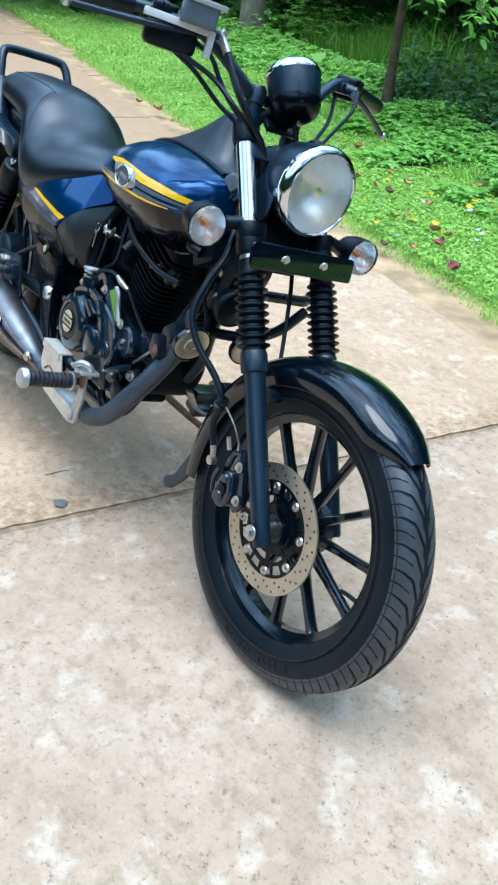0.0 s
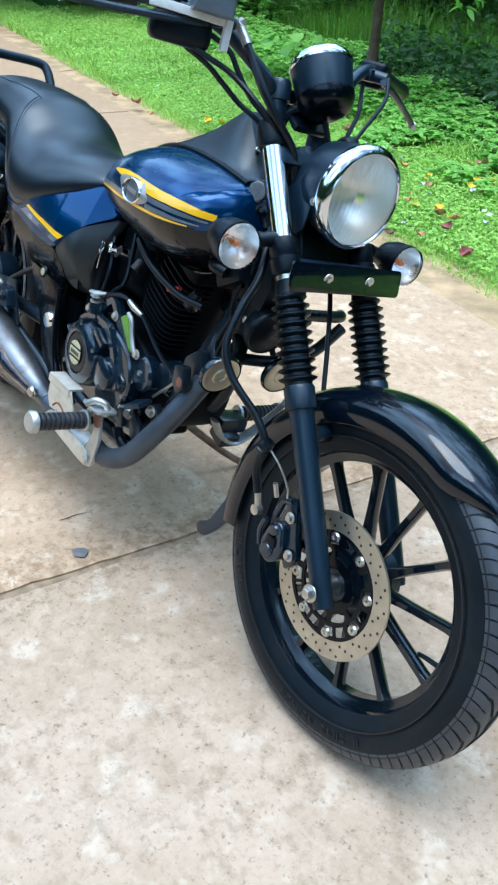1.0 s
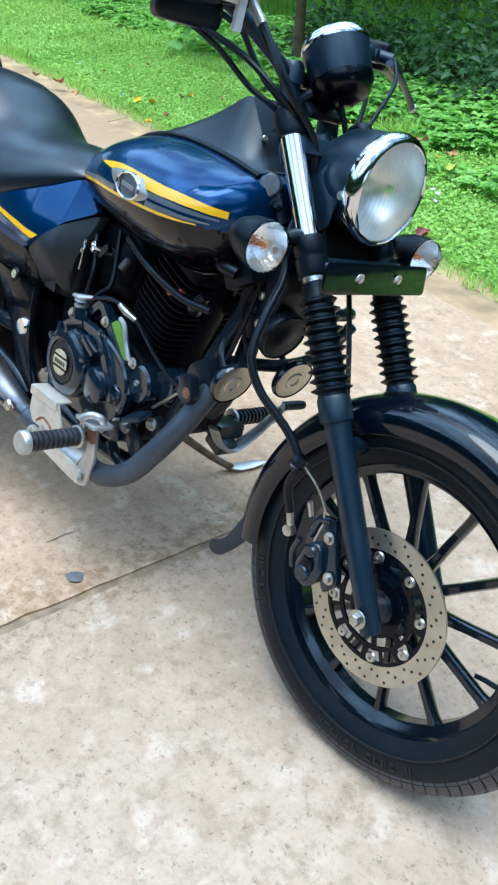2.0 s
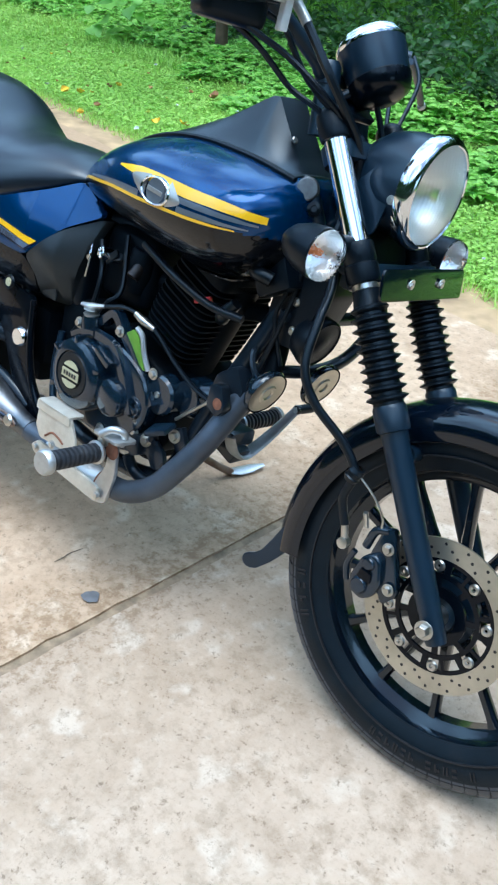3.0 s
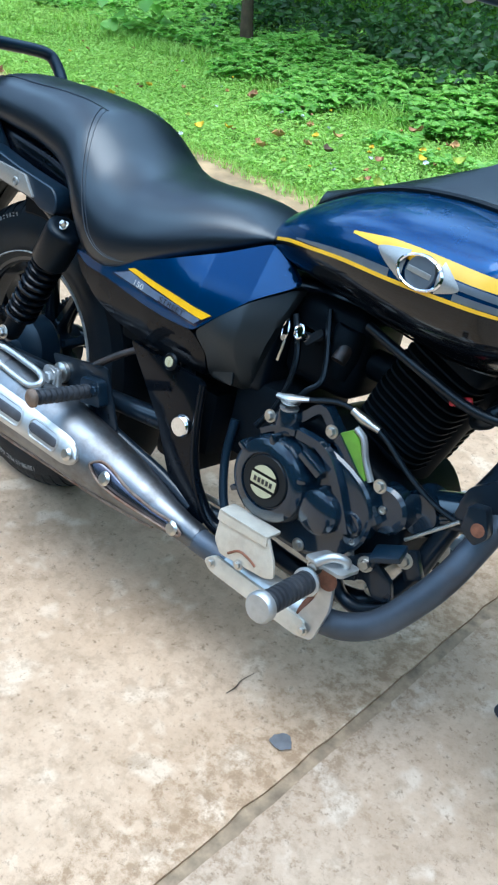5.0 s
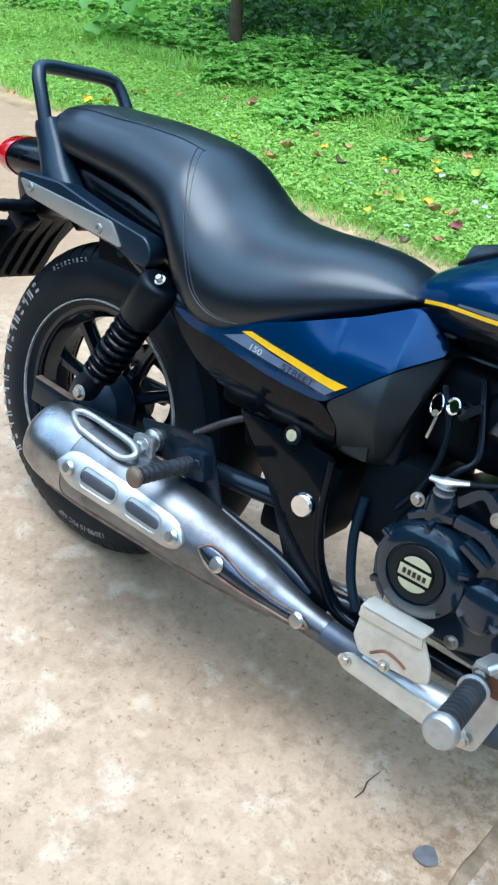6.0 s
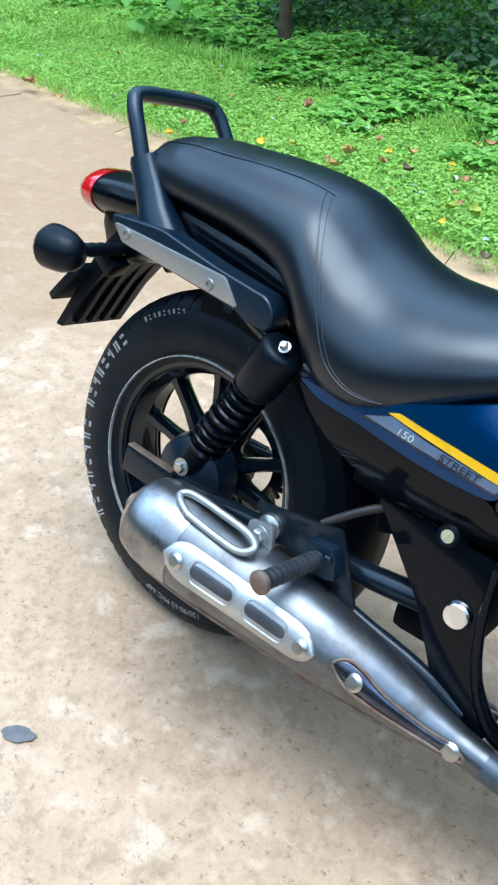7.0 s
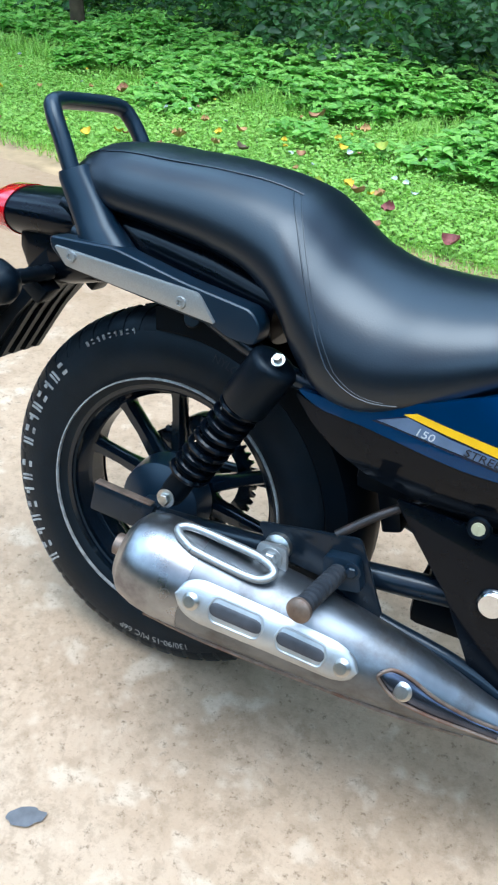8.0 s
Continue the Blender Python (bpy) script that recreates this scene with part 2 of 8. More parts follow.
GREY = surface("grey_decal", (0.13, 0.15, 0.17), 0.3, metal=0.3, vary=0.12, scale=60, coat=0.7)
PALE = surface("pale_decal", (0.62, 0.64, 0.64), 0.35, vary=0.1, scale=60, coat=0.4)
NAVY = surface("navy_decal", (0.002, 0.006, 0.03), 0.25, vary=0.1, scale=60, coat=0.8)
WHITE = surface("white_lettering", (0.34, 0.34, 0.32), 0.7, vary=0.3, scale=120, dirt=(0.06, 0.06, 0.06), dirt_scale=90, dirt_amount=0.7)
LETTER = surface("black_lettering", (0.008, 0.008, 0.01), 0.4)
MOULD = surface("moulded_lettering", (0.013, 0.0135, 0.015), 0.5, vary=0.2, scale=60, spec=0.35)
RED = surface("red_lens", (0.55, 0.005, 0.012), 0.12, vary=0.1, scale=30, coat=1.0)
ORANGE = surface("orange_bulb", (0.75, 0.22, 0.06), 0.25)
WHEEL = surface("black_wheel_paint", (0.0019, 0.0051, 0.0097), 0.2, vary=0.15, scale=20, coat=0.5, dirt=(0.008, 0.008, 0.008), dirt_scale=12, dirt_amount=0.3, spec=0.3, sheen=(0.84, 0.95, 1.0))
BLUEGREY = surface("silver_blue_decal", (0.13, 0.18, 0.27), 0.3, metal=0.3, vary=0.2, scale=30, coat=0.6)
RUST = surface("rust", (0.16, 0.06, 0.03), 0.85, vary=0.4, scale=60, bump=0.4, bump_scale=200)
RUSTY = surface("rusty_steel", (0.22, 0.16, 0.12), 0.5, metal=0.6, vary=0.35, scale=40, dirt=(0.16, 0.06, 0.03), dirt_scale=30, dirt_amount=0.8)
CREAM = surface("cream_badge", (0.42, 0.39, 0.24), 0.4, vary=0.1, scale=60)
REFLECTOR = surface("lamp_reflector", (0.9, 0.9, 0.87), 0.42, metal=1.0, vary=0.05, scale=60, bump=0.2, bump_scale=45)
GLINT = surface("turn_signal_reflector", (0.88, 0.88, 0.87), 0.30, metal=1.0, vary=0.04, scale=60, bump=0.8, bump_scale=90)
SHIELD = surface("dark_polished_shield", (0.085, 0.095, 0.125), 0.25, metal=0.9, vary=0.4, scale=20, dirt=(0.10, 0.06, 0.06), dirt_scale=14, dirt_amount=0.5)
SLOT = surface("shield_slot_grey", (0.07, 0.07, 0.075), 0.5, metal=0.5, vary=0.3, scale=30)
PEG = surface("peg_rubber", (0.022, 0.025, 0.030), 0.5, vary=0.3, scale=40, dirt=(0.07, 0.065, 0.06), dirt_scale=40, dirt_amount=0.4)
HEEL = surface("pressed_heel_guard", (0.60, 0.56, 0.47), 0.42, metal=0.45, vary=0.12, scale=30, bump=0.06, bump_scale=200, dirt=(0.30, 0.22, 0.14), dirt_scale=16, dirt_amount=0.5)
# front tread: sky highlight on the crown painted in as paler rubber
TREAD = surface("skylit_tread_rubber", (0.042, 0.047, 0.054), 0.38, vary=0.25, scale=18, bump=0.1, bump_scale=300, spec=0.5)
FENDER = surface("polished_black_paint", (0.0010, 0.0031, 0.0072), 0.2, vary=0.1, scale=20, coat=0.85, rough_vary=0.06, spec=0.1, sheen=(0.84, 0.95, 1.0))
REDCAP = surface("red_cap", (0.35, 0.01, 0.015), 0.4)
LIME = surface("green_gasket_plate", (0.13, 0.28, 0.03), 0.35, vary=0.15, scale=50)
BARK = surface("bark", (0.085, 0.055, 0.032), 0.9, vary=0.45, scale=14, bump=1.0, bump_scale=40, dirt=(0.10, 0.10, 0.07), dirt_scale=6)
PALEBARK = surface("pale_bark", (0.17, 0.15, 0.115), 0.9, vary=0.4, scale=10, bump=1.0, bump_scale=40, dirt=(0.07, 0.08, 0.04), dirt_scale=6)
WIRE = surface("galvanised_wire", (0.34, 0.37, 0.34), 0.5, metal=0.7, vary=0.2, scale=30)
GRASS = leaf_material("grass", [(0.17, 0.33, 0.055), (0.30, 0.53, 0.09), (0.45, 0.70, 0.14), (0.58, 0.80, 0.22)], 0.45)
CLOVER = leaf_material("weed_leaf", [(0.09, 0.23, 0.045), (0.20, 0.45, 0.08), (0.34, 0.64, 0.12), (0.50, 0.78, 0.20)], 0.45)
# leaves under the trees: their shade is put into darker greens
SHADE_LEAF = leaf_material("shaded_leaf", [(0.014, 0.048, 0.014), (0.026, 0.088, 0.021), (0.048, 0.145, 0.03), (0.09, 0.22, 0.04)], 0.35)
RESERVOIR = surface("grey_cast_body", (0.10, 0.125, 0.15), 0.35, metal=0.3, vary=0.1, scale=40)
TALL = leaf_material("tall_grass", [(0.06, 0.17, 0.02), (0.12, 0.30, 0.03), (0.19, 0.41, 0.042), (0.27, 0.50, 0.06)], 0.45)
DEAD = {k: surface("fallen_" + k, c, 0.7, vary=0.35, scale=60) for k, c in
        (("brown", (0.36, 0.17, 0.075)), ("tan", (0.50, 0.27, 0.10)), ("yellow", (0.75, 0.48, 0.03)), ("lime", (0.36, 0.42, 0.05)),
         ("maroon", (0.22, 0.06, 0.05)), ("white", (0.6, 0.62, 0.6)), ("dark", (0.12, 0.075, 0.04)))}


def glass_material(name, tint=(1, 1, 1), rough=0.03):
    m, nt, b = mat_new(name)
    b.inputs["Base Color"].default_value = (*tint, 1)
    b.inputs["Transmission Weight"].default_value = 1.0
    b.inputs["Roughness"].default_value = rough
    b.inputs["IOR"].default_value = 1.3
    return m


LENS = glass_material("clear_lens", (0.97, 0.97, 0.95), 0.18)
FLUTE = glass_material("fluted_lens", (0.97, 0.98, 0.94), 0.30)
ft = FLUTE.node_tree
fw = ft.nodes.new("ShaderNodeTexWave")
fw.bands_direction = "Y"
fw.inputs["Scale"].default_value, fw.inputs["Distortion"].default_value = 38.0, 0.4
fo = ft.nodes.new("ShaderNodeTexCoord")
fp = ft.nodes.new("ShaderNodeBump")
fp.inputs["Strength"].default_value, fp.inputs["Distance"].default_value = 0.25, 0.0012
ft.links.new(fo.outputs["Object"], fw.inputs["Vector"])
ft.links.new(fw.outputs["Fac"], fp.inputs["Height"])
ft.links.new(fp.outputs["Normal"], ft.nodes["Principled BSDF"].inputs["Normal"])
FACET = glass_material("faceted_lens", (0.97, 0.97, 0.95), 0.05)
fn = FACET.node_tree
fv = fn.nodes.new("ShaderNodeTexVoronoi")
fv.inputs["Scale"].default_value = 190.0
fc = fn.nodes.new("ShaderNodeTexCoord")
fb = fn.nodes.new("ShaderNodeBump")
fb.inputs["Strength"].default_value, fb.inputs["Distance"].default_value = 0.7, 0.002
fn.links.new(fc.outputs["Object"], fv.inputs["Vector"])
fn.links.new(fv.outputs["Distance"], fb.inputs["Height"])
fn.links.new(fb.outputs["Normal"], fn.nodes["Principled BSDF"].inputs["Normal"])


# ---- mesh helpers ----
def V(*a):
    return Vector(a)


def part(name, bm, mat, parent=None, label="", xf=None, sharp=40):
    """Links a bmesh as one mesh object, under a thing or a part."""
    if xf is not None:
        bmesh.ops.transform(bm, matrix=xf, verts=bm.verts)
    bmesh.ops.recalc_face_normals(bm, faces=bm.faces)
    lim = radians(sharp)
    for f in bm.faces:
        f.smooth = True
    for e in bm.edges:
        if len(e.link_faces) == 2 and e.calc_face_angle(0) > lim:
            e.smooth = False
    me = bpy.data.meshes.new(name)
    bm.to_mesh(me)
    bm.free()
    for m in (mat if isinstance(mat, (list, tuple)) else (mat,)):
        me.materials.append(m)
    ob = new(name, me)
    ob.parent = parent
    if label:
        ob["label"] = label
    return ob


def empty_thing(name, m, label, category, group=""):
    ob = new(name)
    ob.matrix_world = m
    ob.empty_display_size = 0.05
    return tagged(ob, label, category, group)


def join(*bms):
    out = bmesh.new()
    for b in bms:
        me = bpy.data.meshes.new("tmp")
        b.to_mesh(me)
        b.free()
        out.from_mesh(me)
        bpy.data.meshes.remove(me)
    return out


def spline(pts, n=6):
    """Smooth line through the points."""
    p = [Vector(q) for q in pts]
    if len(p) < 3:
        return p
    p = [2 * p[0] - p[1], *p, 2 * p[-1] - p[-2]]
    out = []
    for i in range(1, len(p) - 2):
        a, b, c, d = p[i - 1:i + 3]
        for k in range(n):
            t = k / n
            out.append(0.5 * (2 * b + (c - a) * t + (2 * a - 5 * b + 4 * c - d) * t * t + (3 * b - a - 3 * c + d) * t ** 3))
    out.append(p[-2])
    return out


def tube(pts, r, seg=12, smooth=6, caps=True, squash=1.0):
    """A round bar along the points; r is one radius or a list, one for each point."""
    raw = [Vector(q) for q in pts]
    line = spline(raw, smooth) if smooth and len(raw) > 2 else raw
    if isinstance(r, (list, tuple)):
        rs = np.interp(np.linspace(0, len(raw) - 1, len(line)), range(len(raw)), r)
    else:
        rs = [r] * len(line)
    bm = bmesh.new()
    rings = []
    d = (line[1] - line[0]).normalized()
    up = Vector((0, 0, 1)) if abs(d.z) < 0.9 else Vector((0, 1, 0))
    u = d.cross(up).normalized()
    for i, p in enumerate(line):
        a, b = line[max(i - 1, 0)], line[min(i + 1, len(line) - 1)]
        d = (b - a).normalized()
        u = (u - d * u.dot(d)).normalized()
        w = d.cross(u)
        rings.append([bm.verts.new(p + (u * math.cos(2 * math.pi * k / seg) + w * math.sin(2 * math.pi * k / seg) * squash) * rs[i]) for k in range(seg)])
    for a, b in zip(rings, rings[1:]):
        for k in range(seg):
            bm.faces.new((a[k], a[(k + 1) % seg], b[(k + 1) % seg], b[k]))
    if caps:
        bm.faces.new(rings[0])
        bm.faces.new(rings[-1])
    return bm


def frame_to(direction, origin):
    """The matrix that takes z to the direction, at the origin."""
    return Matrix.Translation(origin) @ Vector(direction).to_track_quat("Z", "Y").to_matrix().to_4x4()


def lathe(profile, origin=(0, 0, 0), direction=(0, 0, 1), seg=48, closed=False):
    """Turns (radius, height) pairs round an axis."""
    bm = bmesh.new()
    m = frame_to(direction, origin)
    rings = []
    for r, h in profile:
        if r < 1e-6:
            rings.append([bm.verts.new(m @ V(0, 0, h))])
        else:
            rings.append([bm.verts.new(m @ V(r * math.cos(2 * math.pi * k / seg), r * math.sin(2 * math.pi * k / seg), h)) for k in range(seg)])
    pairs = list(zip(rings, rings[1:])) + ([(rings[-1], rings[0])] if closed else [])
    for a, b in pairs:
        for k in range(seg):
            k2 = (k + 1) % seg
            if len(a) == 1 and len(b) == 1:
                continue
            if len(a) == 1:
                bm.faces.new((a[0], b[k2], b[k]))
            elif len(b) == 1:
                bm.faces.new((a[k], a[k2], b[0]))
            else:
                bm.faces.new((a[k], a[k2], b[k2], b[k]))
    return bm


def loft(rings, caps=True):
    """A skin over rings of points, each ring closed."""
    bm = bmesh.new()
    vs = [[bm.verts.new(p) for p in ring] for ring in rings]
    n = len(vs[0])
    for a, b in zip(vs, vs[1:]):
        for k in range(n):
            bm.faces.new((a[k], a[(k + 1) % n], b[(k + 1) % n], b[k]))
    if caps:
        bm.faces.new(vs[0])
        bm.faces.new(vs[-1])
    return bm


def bevel(bm, width, segments=2, angle=30):
    es = [e for e in bm.edges if len(e.link_faces) == 2 and e.calc_face_angle(0) > radians(angle)]
    if es:
        bmesh.ops.bevel(bm, geom=es, offset=width, segments=segments, affect="EDGES", profile=0.6, clamp_overlap=True)
    return bm


def slab(outline, a, b, axis="y", edge=0.0, segments=2):
    """A plate: an outline in the plane across the axis, from a to b along it, with rounded edges."""
    put = {"y": lambda u, v, h: (u, h, v), "z": lambda u, v, h: (u, v, h), "x": lambda u, v, h: (h, u, v)}[axis]
    bm = bmesh.new()
    lo = [bm.verts.new(put(u, v, a)) for u, v in outline]
    hi = [bm.verts.new(put(u, v, b)) for u, v in outline]
    n = len(outline)
    bm.faces.new(lo)
    bm.faces.new(hi)
    for k in range(n):
        bm.faces.new((lo[k], lo[(k + 1) % n], hi[(k + 1) % n], hi[k]))
    bmesh.ops.recalc_face_normals(bm, faces=bm.faces)
    if edge:
        bevel(bm, edge, segments, 50)
    return bm


def box(center, size, rot=(0, 0, 0), edge=0.0, segments=2):
    bm = bmesh.new()
    bmesh.ops.create_cube(bm, size=1.0, matrix=Matrix.Diagonal((*size, 1)))
    if edge:
        bevel(bm, edge, segments)
    bmesh.ops.transform(bm, matrix=pose(*center, *rot), verts=bm.verts)
    return bm


def round_outline(pts, r, n=4):
    """An outline with rounded corners."""
    out = []
    p = [Vector(q) for q in pts]
    for i, c in enumerate(p):
        a, b = p[i - 1], p[(i + 1) % len(p)]
        rr = min(r, (a - c).length * 0.45, (b - c).length * 0.45)
        s, e = c + (a - c).normalized() * rr, c + (b - c).normalized() * rr
        for k in range(n + 1):
            t = k / n
            out.append(tuple((1 - t) ** 2 * s + 2 * t * (1 - t) * c + t * t * e))
    return out


def bolt(at, direction, r=0.006, h=0.005, washer=True):
    """A hex head on a washer."""
    d = Vector(direction).normalized()
    head = lathe([(0, h), (r * 0.8, h), (r, h * 0.75), (r, 0)], at, d, seg=6)
    if washer:
        head = join(head, lathe([(0, 0.0012), (r * 1.45, 0.0012), (r * 1.5, 0)], at, d, seg=16))
    return head


def screw(at, direction, r=0.007):
    """A round panel screw with a socket."""
    d = Vector(direction).normalized()
    return lathe([(0, 0.001), (r * 0.45, 0.001), (r * 0.5, 0.0035), (r * 0.9, 0.003), (r, 0.0)], at, d, seg=16)


def hermite(xs, ys, x):
    """Smooth curve through given heights."""
    xs, ys = np.array(xs, float), np.array(ys, float)
    m = np.gradient(ys, xs)
    i = int(np.clip(np.searchsorted(xs, x) - 1, 0, len(xs) - 2))
    h = xs[i + 1] - xs[i]
    t = min(max((x - xs[i]) / h, 0), 1)
    return ((2 * t ** 3 - 3 * t ** 2 + 1) * ys[i] + (t ** 3 - 2 * t ** 2 + t) * h * m[i]
            + (-2 * t ** 3 + 3 * t ** 2) * ys[i + 1] + (t ** 3 - t ** 2) * h * m[i + 1])


def glyphs(text, size, depth=0.0004):
    """Mesh data of a word in the built-in font, with its width."""
    cu = bpy.data.curves.new("word", "FONT")
    cu.body, cu.size, cu.extrude = text, size, depth
    ob = bpy.data.objects.new("word", cu)
    scene.collection.objects.link(ob)
    dg = bpy.context.evaluated_depsgraph_get()
    me = bpy.data.meshes.new_from_object(ob.evaluated_get(dg))
    bm = bmesh.new()
    bm.from_mesh(me)
    bpy.data.objects.remove(ob)
    bpy.data.curves.remove(cu)
    bpy.data.meshes.remove(me)
    return bm, max((v.co.x for v in bm.verts), default=0)


# ---- ground ----
def edge_y(x):
    """The line where the verge begins."""
    return 2.06 - 0.262 * x


def build_ground():
    bm = bmesh.new()
    nx, ny = 90, 70
    xs = [-60 + 120 * (i / nx) for i in range(nx + 1)]
    ys = [-60 + 120 * (i / ny) for i in range(ny + 1)]
    grid = [[bm.verts.new((x, y, -0.035)) for y in ys] for x in xs]
    for i in range(nx):
        for j in range(ny):
            bm.faces.new((grid[i][j], grid[i + 1][j], grid[i + 1][j + 1], grid[i][j + 1]))
    ob = part("ground", bm, SOIL)
    tagged(ob, "dark soil under the grass verge and undergrowth", "ground", kind="structure")

    # the concrete drive: slabs parted by narrow joints across it
    road = new("road")
    tagged(road, "worn pale concrete drive with a narrow joint", "road", kind="structure")

    def joint_x(y, k):
        return 1.085 + 0.184 * y + k * 4.6
    for k in range(-4, 3):
        b = bmesh.new()
        cols = 24
        top = []
        for i in range(cols + 1):
            f = i / cols
            lo_y = -4.5
            xl = joint_x(lo_y, k - 1) + 0.010 + (joint_x(lo_y, k) - joint_x(lo_y, k - 1) - 0.020) * f
            # walk up the joint direction until the kerb line
            x0, y0 = xl, lo_y
            yt = (2.06 - 0.27 - 0.262 * (x0 - 0.184 * y0)) / (1 + 0.262 * 0.184)
            xt = x0 + 0.184 * (yt - y0)
            row = []
            rows = 160
            for j in range(rows + 1):
                g = j / rows
                x, y = x0 + (xt - x0) * g, y0 + (yt - y0) * g
                wob = 0.0
                if j == rows:
                    y += 0.02 * noise.noise((x * 3, 1.7, 0))
                if i in (0, cols):
                    wob = (1 if i else -1) * -0.005 * abs(noise.noise((y * 7, k * 3.1 + i, 4.0))) - (1 if i else -1) * 0.010 * max(0, noise.noise((y * 19, k * 3.1 + i, 4.0)))
                z = 0.004 * noise.noise((x * 0.7, y * 0.7, 2.0)) * (0 if abs(x - 0.7) < 1.2 and abs(y) < 0.8 else 1)
                row.append(b.verts.new((x + wob, y, z)))
            top.append(row)
        for i in range(cols):
            for j in range(160):
                b.faces.new((top[i][j], top[i + 1][j], top[i + 1][j + 1], top[i][j + 1]))
        border = [e for e in b.edges if len(e.link_faces) == 1]
        ext = bmesh.ops.extrude_edge_only(b, edges=border)
        for v in [g for g in ext["geom"] if isinstance(g, bmesh.types.BMVert)]:
            v.co.z -= 0.03
        slab_ob = part("slab", b, CONCRETE, road)
        slab_ob.color = (1.11, 0.985, 0.875, 1) if k > 0 else (1.27, 1.07, 0.89, 1)
    # dirt filling the joints
    b = bmesh.new()
    pts = [(-14, -4.4), (12, -4.4), (12, -1.4), (-14, 5.4)]
    b.faces.new([b.verts.new((x, y, -0.005)) for x, y in pts])
    tagged(part("joint_dirt", b, JOINT, road), kind="stuff")

    # the worn flush kerb along the verge
    kerb = new("kerb")
    tagged(kerb, "worn brown flush edging strip beside the grass", "kerb", kind="structure")
    rnd = random.Random(4)
    x = -13.0
    while x < 9.0:
        w = rnd.uniform(1.1, 2.3)
        b = bmesh.new()
        n = 40
        z = rnd.uniform(-0.013, -0.008)
        lo, hi = [], []
        for i in range(n + 1):
            xx = x + 0.003 + (w - 0.006) * i / n
            lo.append(b.verts.new((xx + 0.06, edge_y(xx) - 0.315 + 0.022 * noise.noise((xx * 3, 1.7, 0)) + 0.02 * noise.noise((xx * 17, 1.7, 0)), z)))
            hi.append(b.verts.new((xx + 0.0, edge_y(xx) + 0.05 + 0.03 * noise.noise((xx * 4, 5.0, 0)), z + rnd.uniform(-0.004, 0.004))))
        for i in range(n):
            b.faces.new((lo[i], lo[i + 1], hi[i + 1], hi[i]))
        ext = bmesh.ops.extrude_edge_only(b, edges=[e for e in b.edges if len(e.link_faces) == 1])
        for v in [g for g in ext["geom"] if isinstance(g, bmesh.types.BMVert)]:
            v.co.z -= 0.03
        part("kerb_stone", b, KERB, kerb)
        x += w


JOINT = surface("joint_dirt", (0.27, 0.19, 0.115), 0.95, vary=0.4, scale=40, dirt=(0.15, 0.105, 0.065), dirt_scale=9, dirt_amount=0.8)
build_ground()


def blot(name, cx, cy, r, stretch, turn, mat, label, seed):
    """A thin dried patch lying on the slab."""
    b = bmesh.new()
    c = b.verts.new((0, 0, 0.0012))
    ring = []
    for k in range(28):
        a = 2 * math.pi * k / 28
        rr = r * (1 + 0.35 * noise.noise((math.cos(a) * 1.6 + seed, math.sin(a) * 1.6, seed)))
        ring.append(b.verts.new((rr * math.cos(a) * stretch, rr * math.sin(a), 0.0008)))
    for k in range(28):
        b.faces.new((c, ring[k], ring[(k + 1) % 28]))
    ob = part(name, b, mat)
    ob.matrix_world = pose(cx, cy, 0.004, 0, 0, turn)
    return tagged(ob, label, "stain", kind="stuff")


blot("stain", 0.99, -0.215, 0.0145, 1.25, 20, STAIN, "small grey dried patch on the concrete", 1.0)
blot("stain", 0.099, -0.341, 0.015, 1.9, 25, STAIN, "long grey dried patch on the concrete", 2.0)


def build_twig():
    b = tube([(0.862, -0.193, 0.004), (0.868, -0.175, 0.006), (0.866, -0.155, 0.004), (0.875, -0.128, 0.005)], [0.0008, 0.0013, 0.0011, 0.0006], 6)
    tagged(part("twig", b, BARK), "thin dry brown twig lying on the concrete", "twig")


build_twig()


# ---- the motorcycle: x ahead, y to its left, z up; it leans on its side stand ----
BIKE = empty_thing("motorcycle", pose(0.1329, 0.0358, 0.0029, 0, 0, -6.04) @ pose(0, 0, 0, -14.0),
                   "deep blue and black cruiser motorcycle leaning on its side stand", "motorcycle")
RAKE = V(-0.645, 0, 1).normalized()          # along the fork, upwards
HEAD = V(1.10, -0.006, 0.86)                 # a point on the steering axis
STEER = Matrix.Translation(HEAD) @ Matrix.Rotation(radians(2.4), 4, RAKE) @ Matrix.Translation(-HEAD) @ Matrix.Translation((0, -0.006, 0))
FA = V(1.497, 0, 0.286)                      # front axle
RA = V(0.008, 0, 0.30)                           # rear axle


def fork_at(z, y):
    return V(1.508 - 0.645 * (z - 0.286), y, z)


def tyre_bm(c, R, half, rim_r, crown, xf=None, seg=96):
    """A tyre's outer skin with its beads, round the wheel's axle."""
    prof = []
    depth = R - rim_r
    for k in range(25):
        a = math.pi * (k / 24)
        s = math.cos(a)
        y = half * (abs(s) ** 0.75) * (1 if s > 0 else -1)
        f = math.sin(a) ** crown
        prof.append((rim_r + depth * f, y))
    prof[0] = (rim_r, half * 0.82)
    prof[-1] = (rim_r, -half * 0.82)
    prof = [(rim_r - 0.012, half * 0.7)] + prof + [(rim_r - 0.012, -half * 0.7)]
    return lathe(prof, c, (0, 1, 0), seg)


